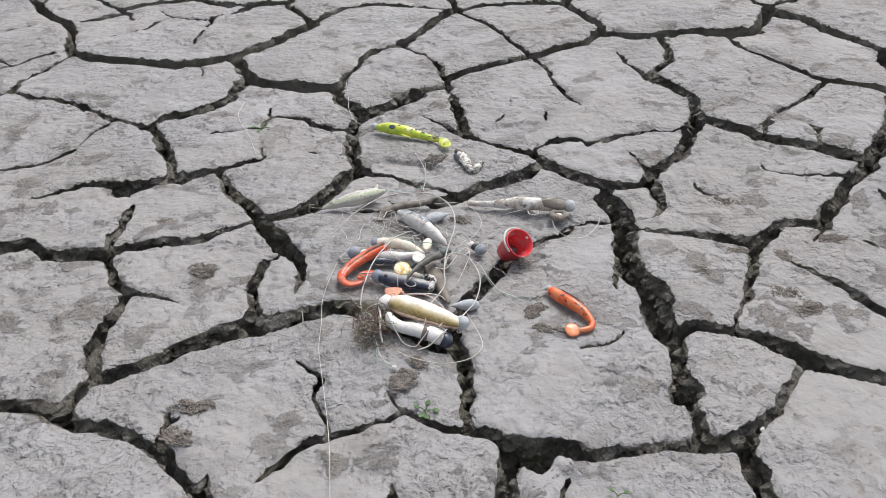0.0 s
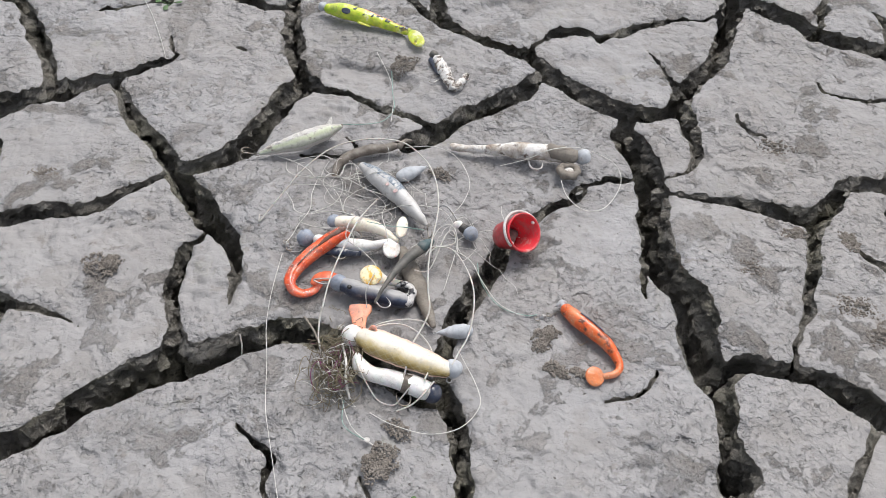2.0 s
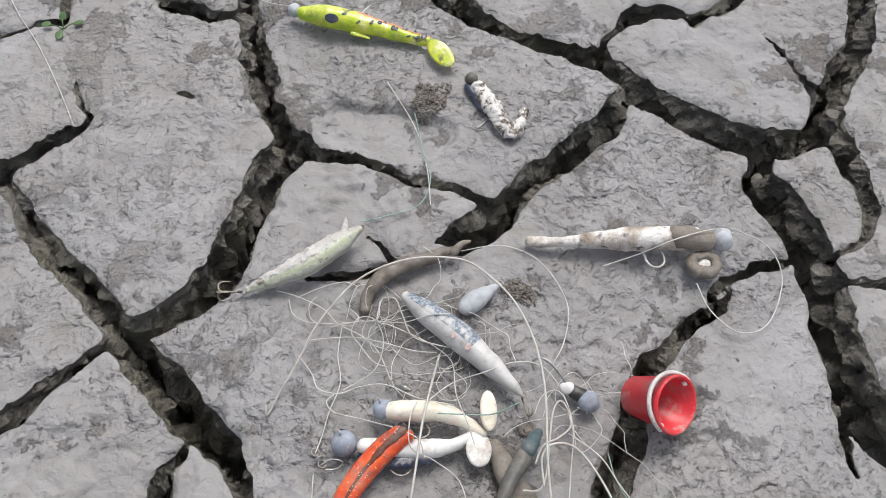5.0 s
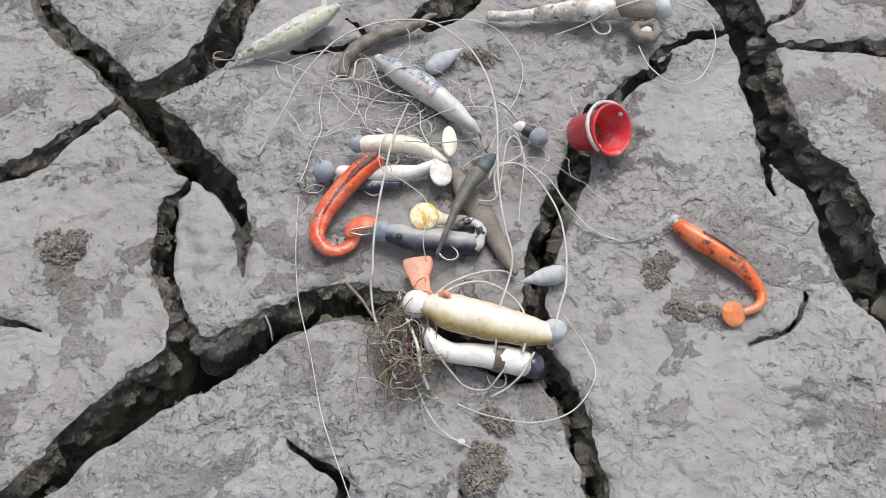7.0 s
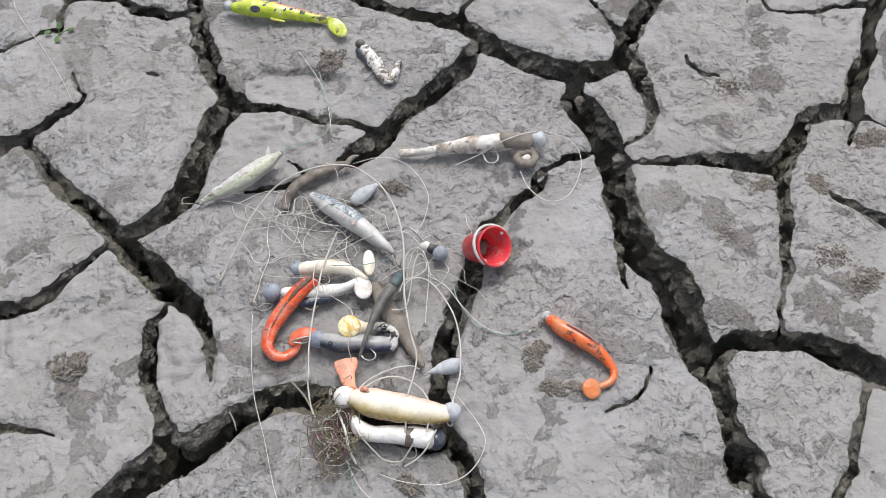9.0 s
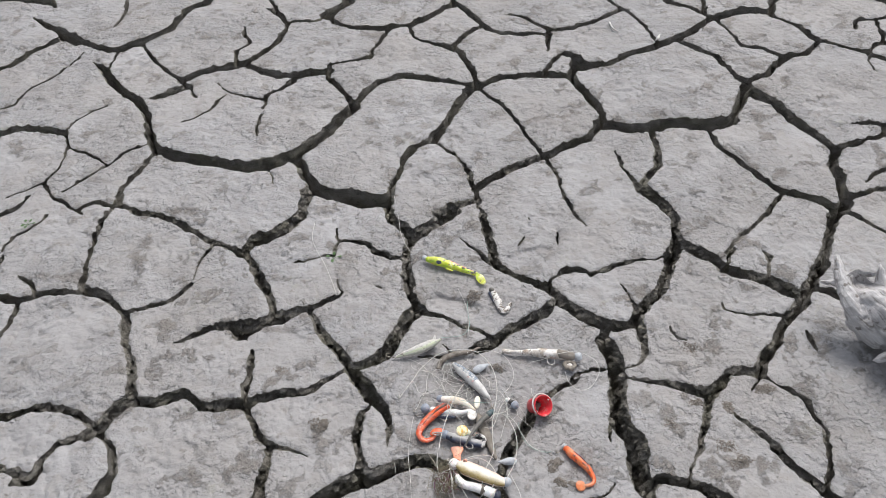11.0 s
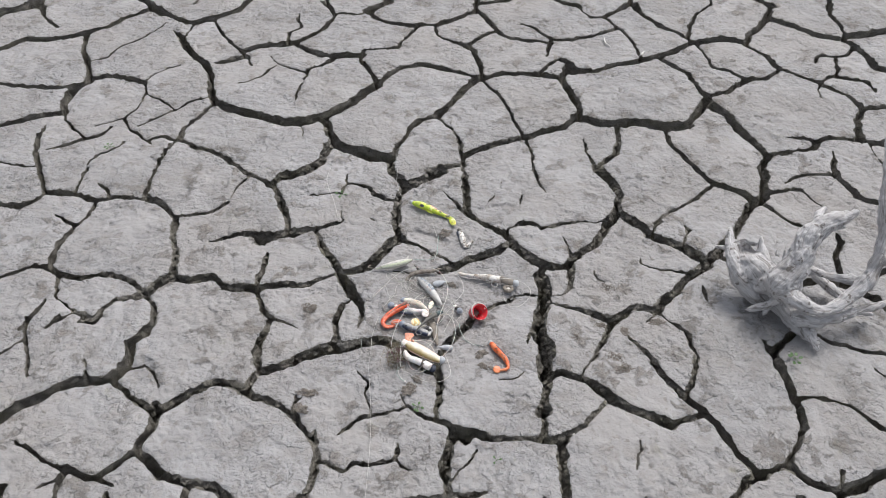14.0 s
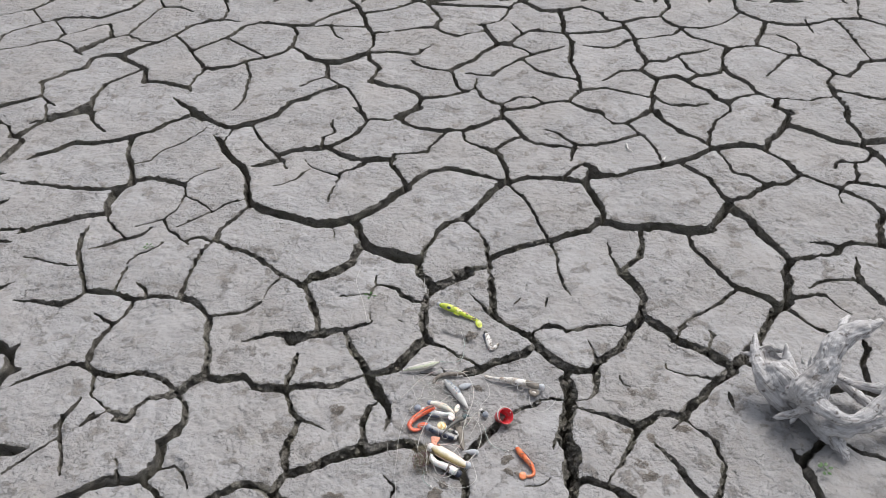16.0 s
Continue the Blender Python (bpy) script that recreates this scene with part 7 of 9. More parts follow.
def build_dark_shad():
    it = thing("soft_lure", (0.0078, 0.7848, 0), "grey-backed navy shad lure with a peeling curved tail", "lure", "lost fishing lures")
    pts = [(-0.0191, 0.7912, 0.012), (-0.0066, 0.7856, 0.012), (0.0093, 0.7817, 0.011), (0.0252, 0.7778, 0.01), (0.0328, 0.7763, 0.009)]
    rad = [(0.0056, 0.0062), (0.0074, 0.008), (0.0074, 0.008), (0.0066, 0.007), (0.0052, 0.0054)]
    part("body", sweep(pts, rad, n=32, rough=0.0004, grainsize=0.005), NAVY_SKIN, it, "scuffed silver back over navy sides")
    hd = part("jig_head", ball((-0.0222, 0.7926, 0.012), 0.0072, 1.0, 0.0006), LEAD, it, "blue-grey lead head")
    part("snap_clip", sweep([(-0.0236, 0.7929, 0.014), (-0.0332, 0.7916, 0.012), (-0.0416, 0.794, 0.013), (-0.0404, 0.7952, 0.014), (-0.0315, 0.7956, 0.014), (-0.0243, 0.794, 0.015)], [0.0007] * 6, n=6, steps=5), STEEL, hd, "bent wire snap")
    for at in ((-0.0128, 0.7835, 0.0192),):
        part("eye", ball(at, 0.002, 0.7), BLACK, it)
    part("tail", sweep([(0.0328, 0.7763, 0.009), (0.0372, 0.7814, 0.011), (0.036, 0.7868, 0.012), (0.0311, 0.7907, 0.012), (0.0251, 0.7914, 0.01)], [(0.0058, 0.005), (0.0036, 0.005), (0.003, 0.0045), (0.0028, 0.004), (0.0014, 0.002)], n=18, rough=0.0008, grainsize=0.003), PATCHED, it, "cracked white paint peeling off a black tail")


def build_yellow_disc():
    it = thing("soft_lure", (0.0065, 0.8016, 0), "yellow round-tailed soft lure, mostly buried under others", "lure", "lost fishing lures")
    part("paddle_tail", disc((0.0041, 0.7938, 0.021), 0.009, 0.0086, 0.0018, 10, 18), SUNNY, it, "bright yellow paddle")
    part("body", sweep([(0.0098, 0.7944, 0.018), (0.0176, 0.7938, 0.013), (0.0296, 0.7949, 0.007)], [(0.0062, 0.0028), (0.0036, 0.0026), (0.003, 0.003)], n=14), CREAM, it)


def build_dark_worm():
    it = thing("soft_lure", (0.0341, 0.8092, 0), "dark grey-green tapering soft lure lying across the pile", "lure", "lost fishing lures")
    part("body", sweep([(0.0511, 0.8294, 0.016), (0.0413, 0.8181, 0.021), (0.031, 0.8052, 0.024), (0.0209, 0.7888, 0.026), (0.0141, 0.7775, 0.025), (0.0083, 0.7681, 0.02)],
                       [(0.0034, 0.0034), (0.0047, 0.0044), (0.0043, 0.004), (0.0025, 0.0024), (0.0016, 0.0016), (0.0012, 0.0012)], n=18, rough=0.0007, grainsize=0.006), DARK, it)
    part("head", sweep([(0.0535, 0.8319, 0.017), (0.0493, 0.8273, 0.0195), (0.0453, 0.8224, 0.0215)], [(0.0026, 0.0026), (0.0039, 0.0038), (0.0046, 0.0043)], n=16, rough=0.0007, grainsize=0.005), SEA, it, "dull teal head end")
    part("hook", hook_bm((0.0089, 0.7686, 0.02), (0.6, -1, 0), (1, 0.3, 0.1), 0.004, 0.009), STEEL, it)


def build_ribbed():
    it = thing("soft_lure", (0.046, 0.7931, 0), "mud-coloured ribbed soft lure lying flat on the mud", "lure", "lost fishing lures")
    part("body", sweep([(0.0293, 0.8305, 0.006), (0.0349, 0.8109, 0.007), (0.0419, 0.7924, 0.007), (0.0483, 0.7722, 0.006), (0.0536, 0.7557, 0.005)],
                       [(0.0044, 0.0045), (0.0074, 0.0058), (0.0074, 0.0058), (0.0054, 0.0046), (0.0024, 0.0026)], n=18, steps=26, ribs=0.03, pitch=0.0022, rough=0.0005), MUDDY, it)


def build_big_shad():
    it = thing("soft_lure", (0.0345, 0.7279, 0), "large cream and ochre shad lure with a faded orange tail", "lure", "lost fishing lures")
    pts = [(0.0022, 0.7339, 0.02), (0.0107, 0.7293, 0.021), (0.029, 0.7216, 0.02), (0.0476, 0.7149, 0.017), (0.0609, 0.7112, 0.014)]
    rad = [(0.0082, 0.0088), (0.0108, 0.0108), (0.0108, 0.0104), (0.0094, 0.009), (0.0068, 0.0066)]
    part("body", sweep(pts, rad, n=36, steps=10, ribs=0.012, pitch=0.009, rough=0.0003), BIG_SKIN, it, "cream back over an ochre netted belly")
    part("back_fin", sweep([(0.0065, 0.7385, 0.0275), (0.0085, 0.7365, 0.0325), (0.0105, 0.7345, 0.0305)], [(0.003, 0.002), (0.0016, 0.0016), (0.0008, 0.0008)], n=10), PINK, it, "torn stub of an orange fin")
    hd = part("jig_head", ball((0.0675, 0.7119, 0.013), 0.0072, 1.0, 0.0008), PALE_LEAD, it, "chalky lead head")
    part("eyelet", ring((0.0646, 0.7051, 0.008), 0.002, 0.0006, (0.3, -0.3, 1)), STEEL, hd)
    part("tail", sweep([(0.0035, 0.7356, 0.018), (-0.0012, 0.7444, 0.016), (-0.0041, 0.7551, 0.013), (-0.0039, 0.766, 0.012), (-0.0039, 0.7706, 0.012)], [(0.0034, 0.003), (0.003, 0.0022), (0.0058, 0.0018), (0.0092, 0.0016), (0.0086, 0.0012)], n=16, rough=0.0003), PINK, it, "faded orange paddle tail")


def build_small_cream():
    it = thing("soft_lure", (0.0241, 0.7082, 0), "dirty white bent shad lure with a dark head", "lure", "lost fishing lures")
    part("body", sweep([(-0.0044, 0.7209, 0.014), (-0.0009, 0.7138, 0.013), (0.0074, 0.709, 0.011), (0.0232, 0.7052, 0.01), (0.0373, 0.7012, 0.008), (0.0467, 0.698, 0.006)],
                       [(0.0042, 0.006), (0.0062, 0.006), (0.006, 0.006), (0.0068, 0.0068), (0.0078, 0.0076), (0.0076, 0.0074)], n=18, rough=0.0004, grainsize=0.006), WHITE, it)
    part("stained_band", sweep([(0.03, 0.703, 0.009), (0.0357, 0.7015, 0.008)], [(0.0077, 0.0074), (0.0081, 0.0078)], n=18, round_ends=False), BROWN, it, "brown stain round the body")
    part("jig_head", ball((0.0516, 0.6965, 0.004), 0.0078, 1.0, 0.0005), NAVY, it, "dark blue-black head")
    part("hook", hook_bm((0.0352, 0.6974, 0.004), (0.1, -1, -0.1), (-1, 0, 0), 0.006, 0.01), RUST, it)


def build_white_ball():
    it = thing("soft_lure", (-0.0081, 0.7465, 0), "white ball-headed lure wrapped in a nest of line", "lure", "lost fishing lures")
    part("jig_head", ball((-0.0085, 0.7394, 0.017), 0.0085, 0.95, 0.0005), WHITE, it, "chipped white painted head")
    part("body", sweep([(-0.0074, 0.737, 0.012), (-0.0053, 0.7289, 0.009), (-0.0039, 0.721, 0.006)], [0.005, 0.0045, 0.003], n=14), MOSS, it)


def build_jig():
    it = thing("jig_head", (0.0884, 0.8525, 0), "blue-grey ball jig head with a black and white collar", "lure", "lost fishing lures")
    hd = part("head", ball((0.0877, 0.8479, 0.008), 0.0064, 1.0, 0.0005), LEAD, it)
    part("eyelet", ring((0.0851, 0.8428, 0.008), 0.0016, 0.0004, (1, 0, 0.2)), STEEL, hd)
    part("collar", sweep([(0.0853, 0.8512, 0.008), (0.0811, 0.8546, 0.008)], [0.0046, 0.004], n=14, rough=0.0006), BLACK, it, "black rubber collar")
    part("bead", ball((0.0772, 0.857, 0.0085), 0.0042, 0.9, 0.0018), WHITE, it, "broken white bead")
    part("hook", sweep([(0.0779, 0.8584, 0.009), (0.0736, 0.8661, 0.012), (0.0684, 0.8734, 0.014), (0.0632, 0.8768, 0.012), (0.0599, 0.8746, 0.009), (0.0614, 0.8698, 0.006)], [0.0009, 0.0008, 0.0008, 0.0008, 0.0006, 0.0002], n=7, steps=5), STEEL, it)


def build_orange_paddle():
    it = thing("soft_lure", (0.1812, 0.7501, 0), "orange paddle-tail lure with dark stains on its back", "lure", "lost fishing lures")
    pts = [(0.1607, 0.7674, 0.009), (0.1687, 0.7569, 0.01), (0.1787, 0.7467, 0.01), (0.1879, 0.7357, 0.009), (0.1939, 0.7255, 0.007), (0.1957, 0.7163, 0.006), (0.1909, 0.7104, 0.006), (0.1826, 0.7085, 0.006)]
    part("body", sweep(pts, [(0.005, 0.0056), (0.0062, 0.0068), (0.0061, 0.0066), (0.005, 0.0055), (0.0036, 0.0042), (0.003, 0.0035), (0.0027, 0.0033), (0.0024, 0.0026)], n=18), FLAME, it)
    part("back_stripe", sweep([Vector(p) + Vector((0.0012, 0.002, 0.0072)) for p in pts[1:4]], [0.0004, 0.0007, 0.0003], n=8, rough=0.0004), NAVY, it, "dark stripe on the back")
    part("paddle_tail", disc((0.1751, 0.7078, 0.007), 0.0074, 0.0078, 0.0016, 20, 20), AMBER, it, "translucent amber paddle")
    hd = part("jig_head", sweep([(0.1602, 0.7682, 0.009), (0.1582, 0.7713, 0.0095), (0.1574, 0.7735, 0.0095)], [0.0032, 0.0024, 0.0026], n=12, rough=0.0006), PALE_LEAD, it, "small chipped lead head")
    part("lead_lug", sweep([(0.1545, 0.7722, 0.0095), (0.1572, 0.7738, 0.0105), (0.1603, 0.7745, 0.0095)], [0.0016, 0.0022, 0.0014], n=10, rough=0.0005), PALE_LEAD, hd)
    part("wire_link", sweep([(0.1557, 0.7702, 0.006), (0.153, 0.7688, 0.004), (0.1495, 0.7676, 0.003), (0.1502, 0.7668, 0.0035), (0.1536, 0.7679, 0.0045), (0.156, 0.7694, 0.006)], [0.0005] * 6, n=6, steps=4), RUST, hd, "rusty wire link")
    part("eyelet", ring((0.1558, 0.7702, 0.006), 0.0016, 0.0005, (0.2, 0.4, 1)), STEEL, hd)
    part("hook", sweep([(0.1752, 0.7423, 0.002), (0.1692, 0.7381, 0.003), (0.1663, 0.7395, 0.006)], [0.0006, 0.0005, 0.0002], n=6, steps=5), RUST, it)


def build_yellow_shad():
    it = thing("soft_lure", (-0.0105, 1.163, 0), "yellow-green spotted paddle-tail lure with an orange back", "lure", "lost fishing lures")
    pts = [(-0.0547, 1.173, 0.009), (-0.0376, 1.166, 0.011), (-0.016, 1.158, 0.01), (0.0052, 1.149, 0.008), (0.0234, 1.141, 0.006), (0.0355, 1.136, 0.006)]
    rad = [(0.0052, 0.0058), (0.0084, 0.0086), (0.0078, 0.008), (0.0056, 0.006), (0.0042, 0.0046), (0.0034, 0.004)]
    part("body", sweep(pts, rad, n=20), YELLOW, it)
    part("back_flush", sweep(pts[2:], [(a, b) for a, b in rad[2:]], n=10, arc=(104, 172), grow=0.0003), PINK, it, "orange flush on the back")
    part("paddle_tail", disc((0.0419, 1.122, 0.008), 0.0145, 0.0072, 0.002, -62, 25), YELLOW, it)
    part("jig_head", ball((-0.0616, 1.178, 0.008), 0.0054, 1.0, 0.0012), PALE_LEAD, it, "dull lead head")
    part("eye", disc((-0.0345, 1.1575, 0.0172), 0.0052, 0.0034, 0.0005, -20, 36), NAVY, it, "dark painted eye patch")
    part("fin", sweep([(-0.0205, 1.151, 0.008), (-0.0085, 1.145, 0.006)], [(0.003, 0.0012), (0.001, 0.0006)], n=10), YELLOW, it)
    random.seed(9)
    for k in range(15):
        s = 1.6 + 3.2 * k / 14
        i = min(int(s), 4)
        f = s - i
        p = Vector(pts[i]).lerp(Vector(pts[i + 1]), f)
        w, h = (rad[i][q] * (1 - f) + rad[i + 1][q] * f for q in (0, 1))
        tilt = radians(88 + 26 * math.sin(k * 2.4) + (14 if k % 2 else -8))
        at = p + Vector((0.001 * math.sin(3 * k), -math.cos(tilt) * w * 0.97, math.sin(tilt) * h * 0.97))
        part("back_spot", disc(at, random.uniform(0.0017, 0.0028), random.uniform(0.0013, 0.002), 0.0006, random.uniform(0, 90), math.degrees(tilt) - 90), NAVY, it, "black dot")
    part("hook", sweep([(-0.0136, 1.159, 0.016), (-0.0061, 1.166, 0.017), (-0.0005, 1.173, 0.014), (-0.0077, 1.18, 0.012)], [0.0006, 0.0006, 0.0005, 0.0002], n=6, steps=5), STEEL, it)


def build_curl():
    it = thing("soft_lure", (0.0753, 1.071, 0), "small white crusted curl-tail lure with a dark head", "lure", "lost fishing lures")
    part("body", sweep([(0.0642, 1.088, 0.007), (0.0697, 1.069, 0.008), (0.0743, 1.054, 0.007), (0.0806, 1.044, 0.006), (0.0883, 1.052, 0.006), (0.0928, 1.062, 0.006)],
                       [0.0046, 0.006, 0.005, 0.004, 0.0038, 0.0032], n=24, steps=12, rough=0.0024, grainsize=0.0034), CRACKED, it)
    part("jig_head", ball((0.0605, 1.096, 0.007), 0.005, 1.0, 0.0008), DARK, it)
    part("belly", sweep([(0.0579, 1.09, 0.004), (0.0646, 1.07, 0.004)], [0.0036, 0.003], n=12), NAVY, it, "dark blue edge")
    part("hook", sweep([(0.0676, 1.062, 0.003), (0.0581, 1.055, 0.003), (0.0533, 1.059, 0.004)], [0.0006, 0.0005, 0.0002], n=6, steps=5), STEEL, it)


build_minnow()
build_pale_minnow()
build_crusted_shad()
build_leech()
build_pear((0.0501, 0.9303, 0.006), (0.0258, 0.9164, 0.007), 0.0063, "grey pear-shaped lead sinker on the mud", PALE_LEAD)
build_pear((0.0566, 0.7482, 0.006), (0.0821, 0.7502, 0.006), 0.006, "grey pear-shaped lead sinker over a crack", PALE_LEAD)
build_ball_shad((-0.0303, 0.859, 0.012), 0.0058, [(-0.0249, 0.857, 0.013), (-0.011, 0.8543, 0.014), (0.0034, 0.8517, 0.013), (0.0158, 0.8439, 0.012), (0.0238, 0.8373, 0.011)],
                [(0.0054, 0.0056), (0.0062, 0.0062), (0.0056, 0.0056), (0.0036, 0.0042), (0.0022, 0.003)], ((0.0284, 0.8484, 0.016), 0.0118, 0.0052, 0.0022, 82, 20), None,
                "cream paddle-tail lure with a small grey ball head", CREAM, LEAD)
build_ball_shad((-0.0535, 0.8436, 0.008), 0.0075, [(-0.0427, 0.84, 0.009), (-0.0242, 0.8361, 0.01), (-0.0071, 0.8334, 0.01), (0.0074, 0.8337, 0.01), (0.0191, 0.8382, 0.01)],
                [(0.0044, 0.0052), (0.0054, 0.0055), (0.0054, 0.0055), (0.0036, 0.0042), (0.0024, 0.0032)], ((0.0198, 0.8288, 0.011), 0.0098, 0.0076, 0.0022, 80, 15), NAVY,
                "white and black paddle-tail lure with a large ball head", WHITE, LEAD)
build_twister()
build_dark_shad()
build_yellow_disc()
build_dark_worm()
build_ribbed()
build_big_shad()
build_small_cream()
build_white_ball()
build_jig()
build_orange_paddle()
build_yellow_shad()
build_curl()


# ---- swivels and clips ----
def build_swivel(a, b, label):
    it = thing("line_swivel", a, label, "swivel", "swivels")
    a, b = Vector(a), Vector(b)
    along = (b - a).normalized()
    part("barrel", sweep([a.lerp(b, 0.3), a.lerp(b, 0.5), a.lerp(b, 0.7)], [0.0012, 0.0024, 0.0012], n=12), STEEL, it)
    for e in (a, b):
        part("loop", ring(e, 0.0022, 0.0005, Vector((0.2, 0.3, 1)) + along * 0.2), RUST, it)


build_swivel((-0.0234, 0.8768, 0.004), (-0.009, 0.8672, 0.006), "dirty metal barrel swivel in the tangle")
build_swivel((-0.0703, 0.8421, 0.004), (-0.067, 0.8349, 0.004), "small steel swivel at the end of a line")
build_swivel((0.137, 0.7628, 0.003), (0.1468, 0.7663, 0.004), "pale metal swivel leading to an orange lure")
clip = solo("snap_clip", sweep([(-0.0676, 0.8343, 0.004), (-0.0617, 0.8365, 0.005), (-0.0555, 0.8341, 0.005), (-0.0591, 0.8311, 0.004), (-0.0654, 0.8316, 0.004)], [0.0006] * 5, n=6, steps=5), STEEL, "bent wire snap clip on the mud", "clip")


# ---- fishing lines ----
def line(pts, r, mat, label):
    solo("fishing_line", sweep(pts, [r] * len(pts), n=6, steps=6), mat, label, "line", "loose fishing lines")


THICK, THIN, BRAID = "stiff whitish nylon line looping over the lures", "thin pale nylon line lying loose on the mud", "thin green braided line"
line([(-0.0963, 0.8727, 0.004), (-0.0962, 0.8681, 0.001), (-0.0871, 0.8801, 0.006), (-0.0742, 0.8967, 0.012), (-0.0644, 0.9116, 0.016), (-0.0513, 0.9247, 0.02), (-0.0383, 0.935, 0.023), (-0.0221, 0.9413, 0.026), (-0.0029, 0.9439, 0.028), (0.0157, 0.9413, 0.03), (0.0307, 0.9355, 0.031), (0.0426, 0.9214, 0.033), (0.0522, 0.905, 0.034), (0.0579, 0.8847, 0.034), (0.0595, 0.864, 0.034), (0.058, 0.8445, 0.034), (0.0535, 0.8201, 0.034), (0.0503, 0.7976, 0.033), (0.0494, 0.7737, 0.031), (0.0496, 0.7513, 0.028), (0.0351, 0.721, 0.026), (0.0324, 0.7083, 0.02), (0.0293, 0.6998, 0.012)], 0.0007, MONO, THICK)
line([(0.0065, 0.8881, 0.008), (-0.0017, 0.8664, 0.018), (-0.0094, 0.8447, 0.026), (-0.0158, 0.8219, 0.03), (-0.0217, 0.8011, 0.033), (-0.0276, 0.7773, 0.033), (-0.0309, 0.7582, 0.03), (-0.0329, 0.753, 0.026), (-0.0336, 0.7344, 0.02), (-0.0297, 0.7221, 0.014)], 0.0007, MONO, THICK)
line([(0.05, 0.8028, 0.02), (0.0521, 0.8176, 0.02), (0.0595, 0.8237, 0.02), (0.0707, 0.821, 0.019), (0.0795, 0.807, 0.018), (0.0858, 0.7863, 0.017), (0.0856, 0.7644, 0.016), (0.0802, 0.7391, 0.017), (0.0725, 0.7236, 0.018), (0.0668, 0.7114, 0.02)], 0.00068, MONO, THICK)
line([(0.0311, 0.958, 0.004), (0.0564, 0.9576, 0.006), (0.0746, 0.9462, 0.008), (0.0852, 0.9297, 0.007), (0.0899, 0.9089, 0.005), (0.0825, 0.8874, 0.004), (0.0722, 0.8742, 0.003)], 0.00036, CLEAR, THIN)
line([(0.2067, 0.9478, 0.01), (0.2267, 0.9329, 0.008), (0.2288, 0.9095, 0.006), (0.2112, 0.8828, 0.004), (0.1915, 0.8787, 0.004), (0.1776, 0.8944, 0.005), (0.1744, 0.9143, 0.005)], 0.00042, CLEAR, THIN)
line([(0.12, 0.9362, 0.002), (0.1448, 0.939, 0.008), (0.1657, 0.9405, 0.019), (0.1913, 0.9445, 0.018), (0.2055, 0.9432, 0.012)], 0.00045, CLEAR, THIN)
line([(0.092, 0.8172, 0.006), (0.0932, 0.802, 0.005), (0.1011, 0.7841, 0.003), (0.1124, 0.7721, 0.003), (0.1294, 0.7663, 0.003), (0.1375, 0.7673, 0.003)], 0.0004, TEAL, BRAID)
line([(0.0726, 0.8316, 0.006), (0.0856, 0.8151, 0.012), (0.0943, 0.7977, 0.008), (0.1059, 0.7802, 0.003), (0.1201, 0.7686, 0.003), (0.1311, 0.7659, 0.002)], 0.00045, CLEAR, THIN)
line([(-0.0724, 0.8299, 0.003), (-0.076, 0.8016, 0.003), (-0.0777, 0.7783, 0.003), (-0.0773, 0.7551, 0.004), (-0.0737, 0.7262, 0.003), (-0.0705, 0.6885, 0.003), (-0.0657, 0.6654, 0.003), (-0.0596, 0.6401, 0.003), (-0.0445, 0.5736, 0.003), (-0.0342, 0.5088, 0.003), (-0.0276, 0.4532, 0.003), (-0.0223, 0.4006, 0.003)], 0.00032, CLEAR, THIN)
line([(0.0163, 1.074, 0.002), (0.0177, 1.04, 0.002), (0.0194, 1.016, 0.002), (0.009, 0.9975, 0.002), (-0.0119, 0.9912, 0.003), (-0.0293, 0.9859, 0.008)], 0.00045, TEAL, BRAID)
line([(-0.1287, 1.367, 0.003), (-0.1156, 1.293, 0.002), (-0.1107, 1.256, 0.004), (-0.0999, 1.221, 0.003), (-0.0851, 1.196, 0.004), (-0.0643, 1.182, 0.009)], 0.00042, CLEAR, THIN)
line([(-0.2823, 1.288, 0.002), (-0.2825, 1.246, 0.002), (-0.2707, 1.212, 0.002), (-0.2505, 1.172, 0.003), (-0.2319, 1.127, 0.002), (-0.2198, 1.093, 0.002)], 0.0004, CLEAR, THIN)
line([(0.0003, 1.105, 0.002), (0.0145, 1.064, 0.001), (0.0184, 1.028, 0.002), (0.0166, 0.9965, 0.002)], 0.00036, CLEAR, THIN)
line([(-0.0874, 0.9464, 0.003), (-0.0728, 0.939, 0.004), (-0.0587, 0.9288, 0.004), (-0.051, 0.9172, 0.006), (-0.0374, 0.9074, 0.005), (-0.0288, 0.8962, 0.004), (-0.0239, 0.8786, 0.004)], 0.0004, CLEAR, THIN)
line([(-0.0744, 0.9391, 0.004), (-0.0581, 0.9439, 0.005), (-0.045, 0.9454, 0.005), (-0.0371, 0.9419, 0.004)], 0.00036, CLEAR, THIN)
line([(-0.0797, 0.939, 0.003), (-0.0779, 0.929, 0.003), (-0.0701, 0.9226, 0.003), (-0.0559, 0.9189, 0.004), (-0.0433, 0.9147, 0.006), (-0.0382, 0.9187, 0.008), (-0.0427, 0.9255, 0.007)], 0.00036, CLEAR, THIN)
line([(-0.0761, 0.9013, 0.003), (-0.0693, 0.8892, 0.003), (-0.0659, 0.879, 0.003), (-0.0546, 0.8746, 0.003), (-0.0423, 0.8765, 0.004), (-0.0272, 0.8752, 0.006), (-0.0103, 0.8623, 0.014), (0.009, 0.8528, 0.02)], 0.0004, CLEAR, THIN)
